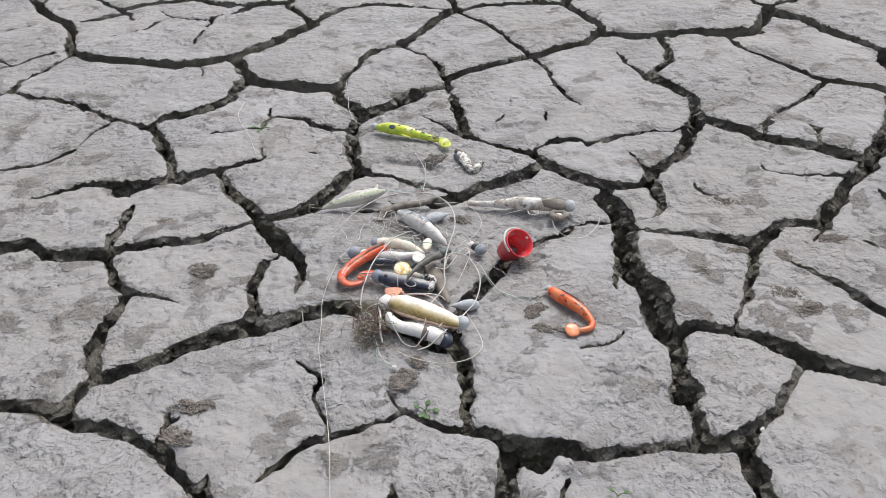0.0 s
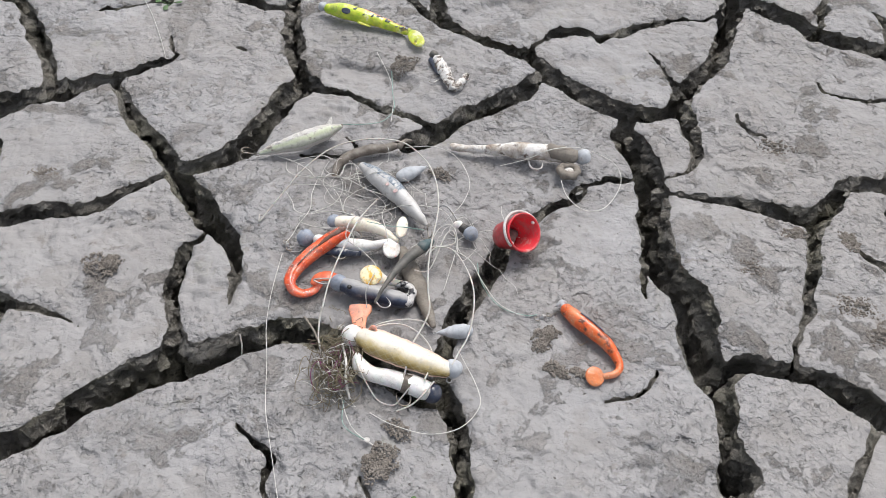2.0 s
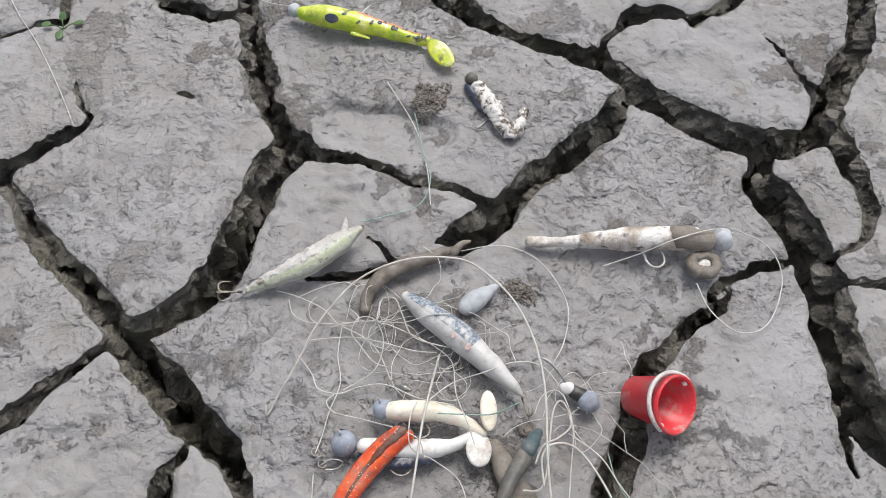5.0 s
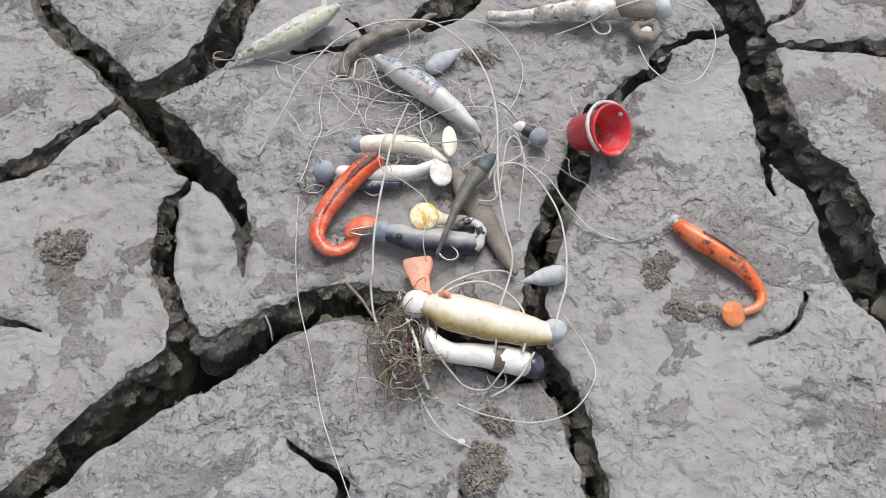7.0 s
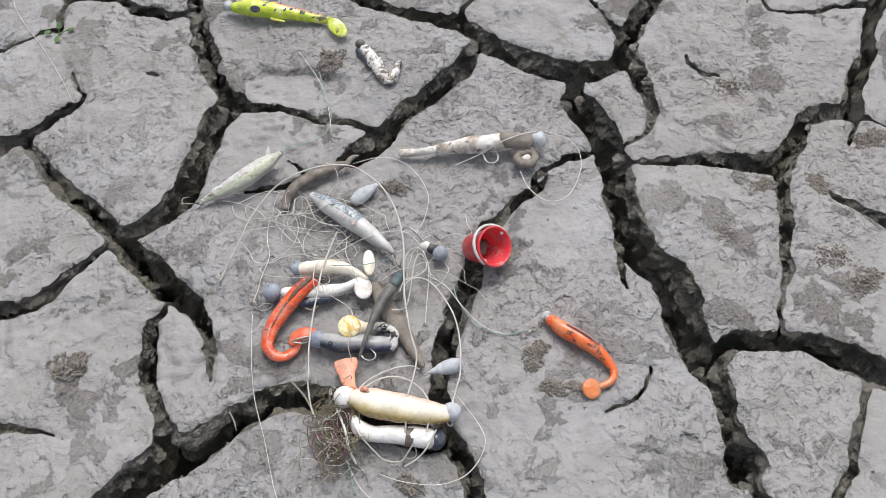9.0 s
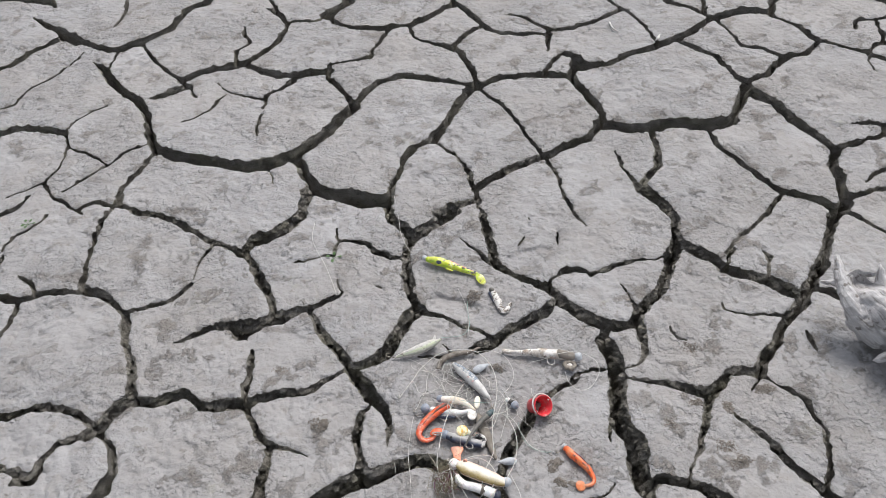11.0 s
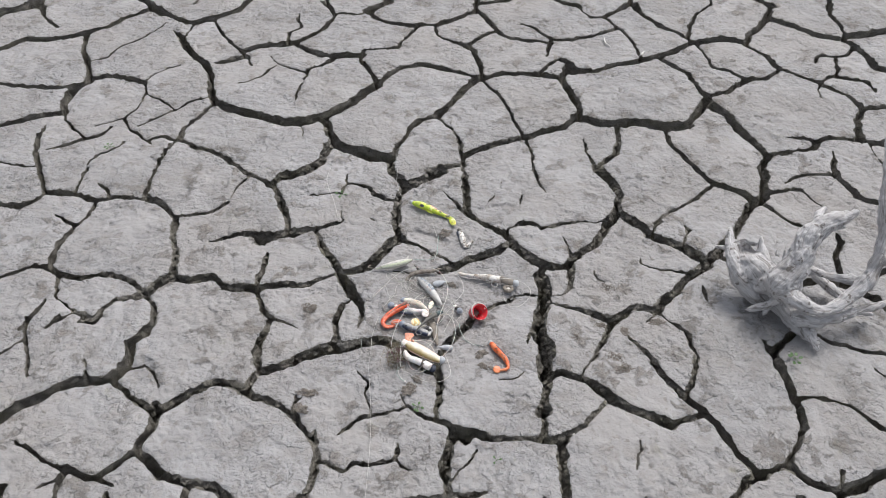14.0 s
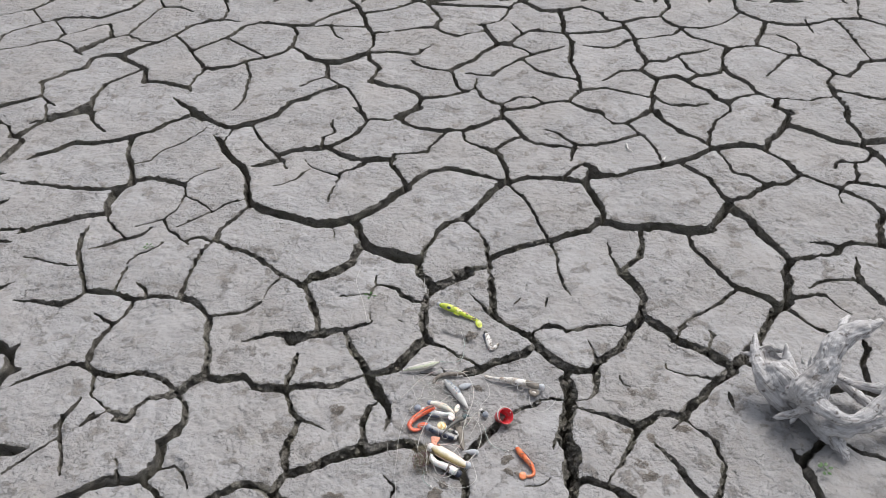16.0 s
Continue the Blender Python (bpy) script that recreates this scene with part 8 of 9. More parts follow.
line([(-0.0558, 0.9157, 0.006), (-0.04, 0.9162, 0.008), (-0.0273, 0.9154, 0.01), (-0.024, 0.9264, 0.012), (-0.0154, 0.9262, 0.013), (-0.0122, 0.9159, 0.012), (-0.008, 0.9019, 0.01), (0.0052, 0.8942, 0.01), (0.0181, 0.8908, 0.008)], 0.00045, MONO, THIN)
line([(-0.0495, 0.9184, 0.004), (-0.0306, 0.9151, 0.008), (-0.0119, 0.9111, 0.01), (0.0033, 0.9092, 0.02), (0.0152, 0.907, 0.023)], 0.00036, CLEAR, THIN)
line([(-0.0233, 0.9267, 0.012), (-0.0274, 0.9146, 0.01), (-0.0199, 0.9102, 0.01), (-0.0064, 0.9023, 0.008), (0.0052, 0.8932, 0.008), (0.0135, 0.8829, 0.006), (0.0115, 0.8592, 0.02), (0.015, 0.8416, 0.022), (0.017, 0.8298, 0.02)], 0.00036, CLEAR, THIN)
line([(-0.0694, 0.9104, 0.003), (-0.0437, 0.9079, 0.005), (-0.0253, 0.9013, 0.006), (-0.0071, 0.8939, 0.005), (0.005, 0.8908, 0.006)], 0.00036, CLEAR, THIN)
line([(-0.049, 0.9157, 0.004), (-0.053, 0.8987, 0.003), (-0.0531, 0.8808, 0.003), (-0.061, 0.8642, 0.003), (-0.0658, 0.8513, 0.003), (-0.0703, 0.8415, 0.004)], 0.00036, CLEAR, THIN)
line([(-0.0248, 0.8862, 0.005), (-0.0323, 0.8904, 0.005), (-0.0393, 0.9019, 0.005), (-0.0435, 0.9103, 0.007), (-0.0382, 0.918, 0.009), (-0.0289, 0.9161, 0.008), (-0.0252, 0.9021, 0.006), (-0.0326, 0.8851, 0.005), (-0.0515, 0.8765, 0.003)], 0.00036, CLEAR, THIN)
line([(-0.0576, 0.8742, 0.003), (-0.0619, 0.8704, 0.003), (-0.0579, 0.8634, 0.004), (-0.0433, 0.8568, 0.006), (-0.0235, 0.8444, 0.019), (-0.0129, 0.836, 0.022), (-0.0109, 0.8269, 0.018)], 0.00036, CLEAR, THIN)
line([(0.0479, 0.8536, 0.006), (0.0313, 0.8451, 0.02), (0.0198, 0.846, 0.02), (-0.0003, 0.8487, 0.023)], 0.0004, TEAL, BRAID)
line([(-0.0051, 0.8572, 0.02), (0.0114, 0.8687, 0.012), (0.0289, 0.8696, 0.02), (0.0491, 0.8762, 0.012), (0.0643, 0.8726, 0.01), (0.073, 0.859, 0.008), (0.076, 0.8412, 0.006), (0.0749, 0.825, 0.006)], 0.0004, CLEAR, THIN)
line([(-0.0109, 0.8577, 0.02), (-0.0162, 0.8474, 0.022), (-0.0174, 0.8327, 0.02), (-0.0053, 0.8252, 0.014), (0.0064, 0.8137, 0.01), (0.007, 0.7936, 0.024), (0.0011, 0.7777, 0.024), (0.0013, 0.7673, 0.014)], 0.00036, CLEAR, THIN)
line([(0.0557, 0.8462, 0.006), (0.0615, 0.8548, 0.008), (0.0706, 0.8564, 0.01), (0.0753, 0.8469, 0.008), (0.0744, 0.8306, 0.008), (0.0677, 0.8069, 0.006), (0.0628, 0.7894, 0.006)], 0.00036, CLEAR, THIN)
line([(0.048, 0.8149, 0.02), (0.0538, 0.8236, 0.02), (0.0639, 0.8277, 0.016), (0.0736, 0.8352, 0.012), (0.0723, 0.8495, 0.01), (0.0651, 0.8434, 0.01), (0.0515, 0.8051, 0.014), (0.0394, 0.8024, 0.016)], 0.0006, MONO, THIN)
line([(0.002, 0.7406, 0.022), (0.0138, 0.7483, 0.02), (0.0314, 0.753, 0.018), (0.0452, 0.753, 0.015), (0.0501, 0.7506, 0.012)], 0.0007, MONO, THICK)
line([(0.0064, 0.7396, 0.026), (0.0198, 0.7448, 0.024), (0.033, 0.7443, 0.022), (0.0452, 0.7369, 0.018), (0.0521, 0.7237, 0.016), (0.0493, 0.708, 0.018), (0.0461, 0.7001, 0.018)], 0.0007, MONO, THICK)
line([(0.0713, 0.7264, 0.016), (0.0783, 0.7152, 0.01), (0.0856, 0.7001, 0.005), (0.0871, 0.6864, 0.004), (0.0777, 0.6731, 0.003), (0.0643, 0.6652, 0.004), (0.0449, 0.6643, 0.003), (0.0208, 0.6724, 0.003), (0.0062, 0.6812, 0.003)], 0.0004, CLEAR, THIN)
line([(-0.0078, 0.7266, 0.016), (-0.0023, 0.7087, 0.02), (0.0054, 0.6968, 0.012), (0.0123, 0.6893, 0.006), (0.0232, 0.6862, 0.005), (0.0299, 0.6896, 0.012), (0.0351, 0.6935, 0.018)], 0.0006, MONO, THIN)
line([(0.053, 0.7004, 0.014), (0.0447, 0.6906, 0.012), (0.036, 0.6855, 0.006), (0.0257, 0.6821, 0.004)], 0.0007, MONO, THIN)
line([(-0.0158, 0.696, 0.004), (-0.0116, 0.6808, 0.003), (-0.0068, 0.6703, 0.003), (-0, 0.6628, 0.003), (0.0089, 0.6561, 0.003)], 0.00042, CLEAR, THIN)
line([(-0.0131, 0.6923, 0.004), (-0.0139, 0.6762, 0.003), (-0.0088, 0.6674, 0.003), (0.0026, 0.66, 0.004)], 0.0004, TEAL, BRAID)
line([(-0.0153, 0.7305, 0.018), (-0.0118, 0.7136, 0.02), (-0.0116, 0.7006, 0.014), (-0.009, 0.6917, 0.006)], 0.001, PLASTIC, "short stiff white plastic trace in the nest of line")
line([(-0.0486, 0.7664, 0.002), (-0.0403, 0.7533, 0.003), (-0.0346, 0.7386, 0.01), (-0.0261, 0.7243, 0.016)], 0.0009, MUDDY, "mud-caked line leading into the nest")
solo("line_knot", ball((0.0043, 0.6603, 0.003), 0.0027, 0.6, 0.0018), PLASTIC, "small white knot of frayed line", "knot")


def strand_bundle(rnd, heart, count, wide, radii, low):
    """Many loops of line in one mesh."""
    bm = bmesh.new()
    for k in range(count):
        c = heart + Vector((rnd.gauss(0, wide[0]), rnd.gauss(0, wide[1]), rnd.uniform(-0.009, 0.008)))
        r1, r2 = rnd.uniform(0.003, 0.015), rnd.uniform(0.002, 0.009)
        turn = Euler((rnd.uniform(-1, 1), rnd.uniform(-1, 1), rnd.uniform(0, 6.3))).to_matrix()
        a0, span = rnd.uniform(0, 360), rnd.uniform(70, 330)
        drift = Vector((rnd.gauss(0, 0.006), rnd.gauss(0, 0.008), 0))
        pts = []
        for i in range(8):
            a = radians(a0 + span * i / 7)
            q = c + drift * (i / 7) + turn @ Vector((r1 * math.cos(a) * (1 + 0.3 * rnd.random()), r2 * math.sin(a), rnd.uniform(-0.002, 0.002)))
            q.z = max(q.z, low)
            pts.append(q)
        b = sweep(pts, [rnd.choice(radii)] * 8, n=4, steps=3, round_ends=False)
        me = bpy.data.meshes.new("strand")
        b.to_mesh(me)
        b.free()
        bm.from_mesh(me)
        bpy.data.meshes.remove(me)
    return bm


def build_nest():
    rnd = random.Random(3)
    heart = Vector((-0.0203, 0.7152, 0.012))
    it = thing("line_nest", heart, "matted brown nest of old fishing line and moss", "tangle")
    tagged(part("matted_line", strand_bundle(rnd, heart, 190, (0.007, 0.0125), (0.00018, 0.00024, 0.0003), -0.01), MOSS, it), kind="stuff")
    tagged(part("pale_line", strand_bundle(rnd, heart, 34, (0.008, 0.014), (0.0002, 0.0003, 0.0004), 0.002), CLEAR, it, "pale loops of nylon line"), kind="stuff")
    tagged(part("purple_line", strand_bundle(rnd, heart + Vector((0.003, -0.002, 0.002)), 14, (0.006, 0.009), (0.00025, 0.00035), 0.002), MAGENTA, it, "faded purple line"), kind="stuff")
    part("moss_clump", ball(heart + Vector((0.006, 0.004, -0.006)), 0.012, 0.6, 0.006), ROT, it, "dark rotten moss inside")


build_nest()


def build_tangle(middle, reach, count, seed, label):
    """Thin line that wanders in loose loops over the mud."""
    rnd = random.Random(seed)
    m = Vector(middle)
    it = thing("line_tangle", m, label, "tangle")
    for k in range(count):
        a, turn = rnd.uniform(0, 6.283), rnd.choice((-1, 1)) * rnd.uniform(0.3, 0.9)
        q = m + Vector((rnd.gauss(0, reach[0]), rnd.gauss(0, reach[1]), 0))
        pts = []
        for i in range(rnd.randrange(6, 12)):
            pts.append((q.x, q.y, 0.003 + 0.007 * rnd.random()))
            a += turn + rnd.uniform(-0.5, 0.5)
            turn = turn * 0.85 + rnd.uniform(-0.25, 0.25)
            q = q + Vector((math.cos(a), math.sin(a), 0)) * rnd.uniform(0.005, 0.011)
        part("strand", sweep(pts, [rnd.choice((0.0002, 0.00025, 0.0003))] * len(pts), n=5, steps=5, round_ends=False), CLEAR, it)


build_tangle((-0.0274, 0.9175, 0), (0.012, 0.01), 10, 11, "loose tangle of thin pale nylon line beside hard lures")
build_tangle((0.0043, 0.8814, 0), (0.012, 0.012), 9, 12, "loops of thin pale nylon line among soft lures")
build_tangle((0.0722, 0.8547, 0), (0.008, 0.012), 9, 13, "curled thin nylon line beside a jig head")


# ---- driftwood root ----
def grown_wood(limbs, cell, hollows):
    """Limbs grown together into one skin, rough along the fibre; each vertex keeps its place across and along the nearest limb."""
    bm = bmesh.new()
    lines = []
    for k, (name, pts, rad, label) in enumerate(limbs):
        b = sweep(pts, rad, n=16, steps=6, flute=0.035)
        me = bpy.data.meshes.new("limb")
        b.to_mesh(me)
        b.free()
        bm.from_mesh(me)
        bpy.data.meshes.remove(me)
        along = 0.0
        rows = smooth_path(pts, rad, 6)
        for (a, wa, ha), (q, wq, hq) in zip(rows, rows[1:]):
            lines.append((k, a, q, max(wa, ha), max(wq, hq), along))
            along += (q - a).length
    me = bpy.data.meshes.new("rough_wood")
    bm.to_mesh(me)
    bm.free()
    ob = new("rough_wood", me)
    skin = ob.modifiers.new("skin", "REMESH")
    skin.mode, skin.voxel_size = "VOXEL", cell
    ease = ob.modifiers.new("ease", "SMOOTH")
    ease.factor, ease.iterations = 0.5, 5
    bpy.context.view_layer.update()
    whole = bpy.data.meshes.new_from_object(ob.evaluated_get(bpy.context.evaluated_depsgraph_get()))
    bpy.data.objects.remove(ob)
    bpy.data.meshes.remove(me)
    n = len(whole.vertices)
    co, nm = np.zeros(n * 3), np.zeros(n * 3)
    whole.vertices.foreach_get("co", co)
    whole.vertices.foreach_get("normal", nm)
    co, nm = co.reshape(-1, 3), nm.reshape(-1, 3)
    weight, lay = np.zeros(n), np.zeros((n, 3))
    best, owner = np.full(n, 9.0), np.zeros(n, int)
    for k, a, q, ra, rq, along in lines:
        a, u = np.array(a), np.array(q - a)
        size = np.linalg.norm(u)
        t = np.clip((co - a) @ u / size ** 2, 0, 1)
        off = co - a - t[:, None] * u
        gap = np.linalg.norm(off, axis=1) / (ra + (rq - ra) * t)
        way = u / size
        side = np.cross(way, (0, 0, 1))
        side = side / (np.linalg.norm(side) + 1e-6)
        local = np.stack((off @ side, off @ np.cross(side, way), along + t * size), 1)
        f = np.exp(-15 * gap)
        weight += f
        lay += local * f[:, None]
        owner = np.where(gap < best, k, owner)
        best = np.minimum(best, gap)
    lay /= weight[:, None]
    lift = np.array([0.0014 * noise.noise(Vector((p[0] * 110, p[1] * 110, p[2] * 16))) + 0.0009 * noise.noise(Vector((p[0] * 280, p[1] * 280, p[2] * 40))) + 0.0046 * noise.noise(Vector(c) * 40) + 0.0022 * noise.noise(Vector(c) * 105) for p, c in zip(lay, co)])
    co += nm * lift[:, None]
    for at, wide, deep in hollows:
        gap = np.linalg.norm(co - np.array(at), axis=1) / wide
        co += np.array((0.1, 0.45, -0.88)) * (deep * np.exp(-gap ** 4))[:, None]
    pick = np.random.RandomState(4)
    for k in pick.randint(0, n, 90):
        gap = np.linalg.norm(co - co[k], axis=1) / pick.uniform(0.0025, 0.007)
        co -= nm[k] * (pick.uniform(0.0015, 0.0045) * np.exp(-gap ** 3))[:, None]
    faces = np.array([list(f.vertices) for f in whole.polygons])
    mine = owner[faces[:, 0]]
    bpy.data.meshes.remove(whole)
    for k, (name, _, _, label) in enumerate(limbs):
        f = faces[mine == k]
        if not len(f):
            continue
        used, back = np.unique(f, return_inverse=True)
        me = face_mesh(name, co[used], NONE, back.reshape(-1, 4), np.zeros(len(f), int), (WOOD,))
        own = me.attributes.new("lay", "FLOAT_VECTOR", "POINT")
        own.data.foreach_set("vector", lay[used].astype(np.float32).ravel())
        yield name, me, label


def build_driftwood():
    it = thing("driftwood", (0.7285, 0.9507, 0.05), "bleached grey driftwood root stump with curved branches on cracked mud", "driftwood")
    limbs = [
        ("stump_side", [(0.6570, 0.9800, 0.040), (0.6740, 0.9770, 0.022), (0.6950, 0.9690, 0.014), (0.7190, 0.9610, 0.012), (0.7420, 0.9490, 0.012)],
         [0.0129, 0.0139, 0.0139, 0.0151, 0.0150], ""),
        ("root_edge", [(0.7860, 0.8900, 0.045), (0.7860, 0.8770, 0.028), (0.7890, 0.8650, 0.018)],
         [0.0123, 0.0082, 0.0062], ""),
        ("knot", [(0.6980, 0.9380, 0.085), (0.7100, 0.9220, 0.092), (0.7240, 0.9110, 0.092)],
         [0.0187, 0.0172, 0.0163], "pale knotted crown where the limbs meet"),
        ("stump_side", [(0.6930, 0.9990, 0.095), (0.6940, 0.9880, 0.070), (0.6950, 0.9770, 0.045), (0.7100, 0.9630, 0.030)],
         [0.0149, 0.0192, 0.0236, 0.0236], ""),
        ("stump", [(0.6640, 1.0210, 0.085), (0.6800, 0.9860, 0.082), (0.7030, 0.9600, 0.075), (0.7170, 0.9350, 0.075)],
         [0.0226, 0.0308, 0.0316, 0.0249], "weathered hollow stump"),
        ("stump_side", [(0.6350, 1.0290, 0.095), (0.6370, 0.9960, 0.085), (0.6550, 0.9700, 0.065), (0.6800, 0.9600, 0.045), (0.7040, 0.9530, 0.030)],
         [0.0099, 0.0141, 0.0187, 0.0196, 0.0171], ""),
        ("horn", [(0.6400, 1.0020, 0.085), (0.6340, 1.0270, 0.097), (0.6350, 1.0510, 0.104), (0.6370, 1.0670, 0.107)],
         [0.0120, 0.0099, 0.0082, 0.0044], "splintered upright tip"),
        ("horn", [(0.6980, 0.9820, 0.100), (0.6920, 1.0080, 0.110), (0.6910, 1.0240, 0.115), (0.6940, 1.0390, 0.117)],
         [0.0101, 0.0064, 0.0047, 0.0017], "splintered upright tip"),
        ("frayed_edge", [(0.6370, 1.0280, 0.105), (0.6550, 1.0390, 0.105), (0.6750, 1.0330, 0.107), (0.6930, 1.0240, 0.112)],
         [0.0039, 0.0030, 0.0026, 0.0030], "frayed rim of the hollow"),
        ("root", [(0.7320, 0.9600, 0.024), (0.7460, 0.9480, 0.026), (0.7610, 0.9250, 0.022), (0.7760, 0.8970, 0.018), (0.7860, 0.8720, 0.015), (0.7940, 0.8550, 0.011), (0.8000, 0.8430, 0.006)],
         [0.0236, 0.0256, 0.0262, 0.0209, 0.0145, 0.0094, 0.0033], "shaded root running down to a split tip"),
        ("branch", [(0.7200, 0.9260, 0.100), (0.7330, 0.9370, 0.125), (0.7460, 0.9540, 0.150), (0.7510, 0.9670, 0.180), (0.7700, 0.9830, 0.200), (0.7960, 0.9910, 0.215), (0.8170, 0.9990, 0.222), (0.8310, 1.0060, 0.226)],
         [0.0348, 0.0285, 0.0243, 0.0221, 0.0191, 0.0156, 0.0124, 0.0080], "thick broken upright branch"),
        ("branch_ridge", [(0.7240, 0.9290, 0.115), (0.7350, 0.9350, 0.150), (0.7480, 0.9490, 0.172), (0.7620, 0.9660, 0.196)],
         [0.0122, 0.0111, 0.0120, 0.0110], ""),
        ("branch", [(0.7180, 0.9140, 0.100), (0.7410, 0.8920, 0.090), (0.7700, 0.8850, 0.080), (0.7980, 0.8820, 0.078), (0.8280, 0.8970, 0.080), (0.8530, 0.9180, 0.090), (0.8760, 0.9380, 0.105), (0.8920, 0.9590, 0.130), (0.8970, 0.9750, 0.160), (0.8950, 0.9910, 0.195), (0.8850, 1.0040, 0.235), (0.8760, 1.0170, 0.270), (0.8720, 1.0350, 0.300), (0.8680, 1.0530, 0.325), (0.8660, 1.0910, 0.360)],
         [0.0224, 0.0162, 0.0125, 0.0105, 0.0110, 0.0126, 0.0155, 0.0142, 0.0134, 0.0120, 0.0103, 0.0090, 0.0078, 0.0059, 0.0027], "long smooth branch that curves upward"),
        ("branch", [(0.7640, 0.9850, 0.100), (0.7900, 0.9790, 0.090), (0.8230, 0.9740, 0.085), (0.8520, 0.9660, 0.090), (0.8770, 0.9490, 0.100)],
         [0.0105, 0.0084, 0.0075, 0.0087, 0.0113], ""),
        ("root", [(0.7920, 1.0230, 0.060), (0.8200, 1.0150, 0.045), (0.8470, 0.9990, 0.030), (0.8700, 0.9900, 0.018), (0.8790, 0.9800, 0.010)],
         [0.0130, 0.0113, 0.0108, 0.0100, 0.0065], "dark lower root"),
        ("branch", [(0.7610, 0.8870, 0.045), (0.7880, 0.8800, 0.045), (0.8160, 0.8870, 0.048), (0.8500, 0.9000, 0.052), (0.8840, 0.9150, 0.056), (0.9170, 0.9270, 0.060), (0.9400, 0.9380, 0.062)],
         [0.0185, 0.0143, 0.0115, 0.0103, 0.0070, 0.0074, 0.0050], "low thin pointed branch"),
        ("branch_stub", [(0.8510, 0.9020, 0.050), (0.9020, 0.9360, 0.030), (0.9240, 0.9420, 0.020)],
         [0.0062, 0.0063, 0.0038], ""),
        ("spike", [(0.7170, 0.9090, 0.075), (0.7000, 0.9140, 0.045), (0.6820, 0.9170, 0.030), (0.6660, 0.9150, 0.024)],
         [0.0123, 0.0071, 0.0057, 0.0030], "short broken root"),
        ("splinter", [(0.7140, 0.9210, 0.050), (0.7030, 0.9100, 0.030), (0.6970, 0.9020, 0.024)],
         [0.0063, 0.0042, 0.0017], ""),
        ("splinter", [(0.8600, 0.9250, 0.090), (0.8780, 0.9330, 0.095), (0.8990, 0.9290, 0.100)],
         [0.0082, 0.0061, 0.0020], ""),
        ("branch_stub", [(0.9010, 0.9630, 0.150), (0.9190, 0.9640, 0.145), (0.9370, 0.9660, 0.140)],
         [0.0101, 0.0081, 0.0041], ""),
        ("splinter", [(0.7120, 0.9810, 0.120), (0.7110, 1.0010, 0.130), (0.7110, 1.0190, 0.135)],
         [0.0054, 0.0033, 0.0013], ""),
        ("splinter", [(0.7210, 0.9710, 0.125), (0.7230, 0.9800, 0.140), (0.7260, 0.9960, 0.145)],
         [0.0054, 0.0029, 0.0010], ""),
        ("splinter", [(0.7330, 0.9550, 0.130), (0.7340, 0.9640, 0.150), (0.7400, 0.9780, 0.160)],
         [0.0061, 0.0029, 0.0010], ""),
        ("branch_stub", [(0.7630, 0.9800, 0.200), (0.7740, 1.0120, 0.205), (0.7870, 1.0320, 0.210)],
         [0.0080, 0.0081, 0.0069], ""),
        ("branch_stub", [(0.7900, 0.9750, 0.210), (0.8100, 0.9860, 0.205), (0.8240, 0.9940, 0.200)],
         [0.0068, 0.0044, 0.0016], ""),
        ("splinter", [(0.7840, 0.8620, 0.020), (0.7900, 0.8450, 0.010), (0.7910, 0.8370, 0.006)],
         [0.0053, 0.0025, 0.0008], ""),
        ("splinter", [(0.7870, 0.8680, 0.020), (0.8020, 0.8630, 0.016), (0.8070, 0.8690, 0.016)],
         [0.0049, 0.0025, 0.0008], ""),
        ("splinter", [(0.6350, 1.0220, 0.090), (0.6210, 1.0300, 0.085), (0.6090, 1.0380, 0.080)],
         [0.0065, 0.0048, 0.0026], ""),
    ]
    # the rotted hollow of the stump, the scooped underside, and knot holes: middle, reach, depth
    hollows = [((0.6680, 1.0150, 0.11), 0.021, 0.034), ((0.6800, 0.9420, 0.085), 0.014, 0.01),
               ((0.7020, 0.9260, 0.108), 0.006, 0.012), ((0.7200, 0.9060, 0.112), 0.006, 0.011), ((0.7130, 0.9480, 0.12), 0.005, 0.009)]
    for name, me, label in grown_wood(limbs, 0.002, hollows):
        ob = new(name, me)
        ob.parent = it
        ob.matrix_parent_inverse = it.matrix_world.inverted()
        tagged(ob, label)


build_driftwood()


# ---- sprouts, crumbs and bits on the mud ----
def build_sprout(at, size, leaves, label):
    it = thing("seedling", at, label, "plant", "seedlings")
    base = Vector(at)
    rnd = random.Random(int(size * 1e5))
    for k in range(leaves):
        a = radians(360 * k / leaves + rnd.uniform(-25, 25))
        out = Vector((math.cos(a), math.sin(a), 0))
        tip = base + out * size * rnd.uniform(0.7, 1.1) + Vector((0, 0, size * 0.5))
        part("stem", sweep([base, base.lerp(tip, 0.5) + Vector((0, 0, 0.001)), tip], [0.0005, 0.0004, 0.0004], n=6, steps=3), LEAF, it)
        part("leaf", disc(tip + out * size * 0.4, size * 0.48, size * 0.36, 0.0005, math.degrees(a), rnd.uniform(-15, 15), rnd.uniform(-20, 10)), LEAF, it)


build_sprout((0.0364, 0.6086, -0.004), 0.0065, 5, "tiny green seedling growing at a crack's edge")
build_sprout((-0.2345, 1.188, 0), 0.008, 4, "small pale green seedling on the mud")
build_sprout((-0.8616, 1.295, 0), 0.008, 5, "small green seedling beside thin cracks")
build_sprout((0.7529, 0.8144, 0.002), 0.009, 6, "small green seedling below the driftwood")
build_sprout((0.1887, 0.5138, 0), 0.005, 3, "faint green seedling on bare mud")

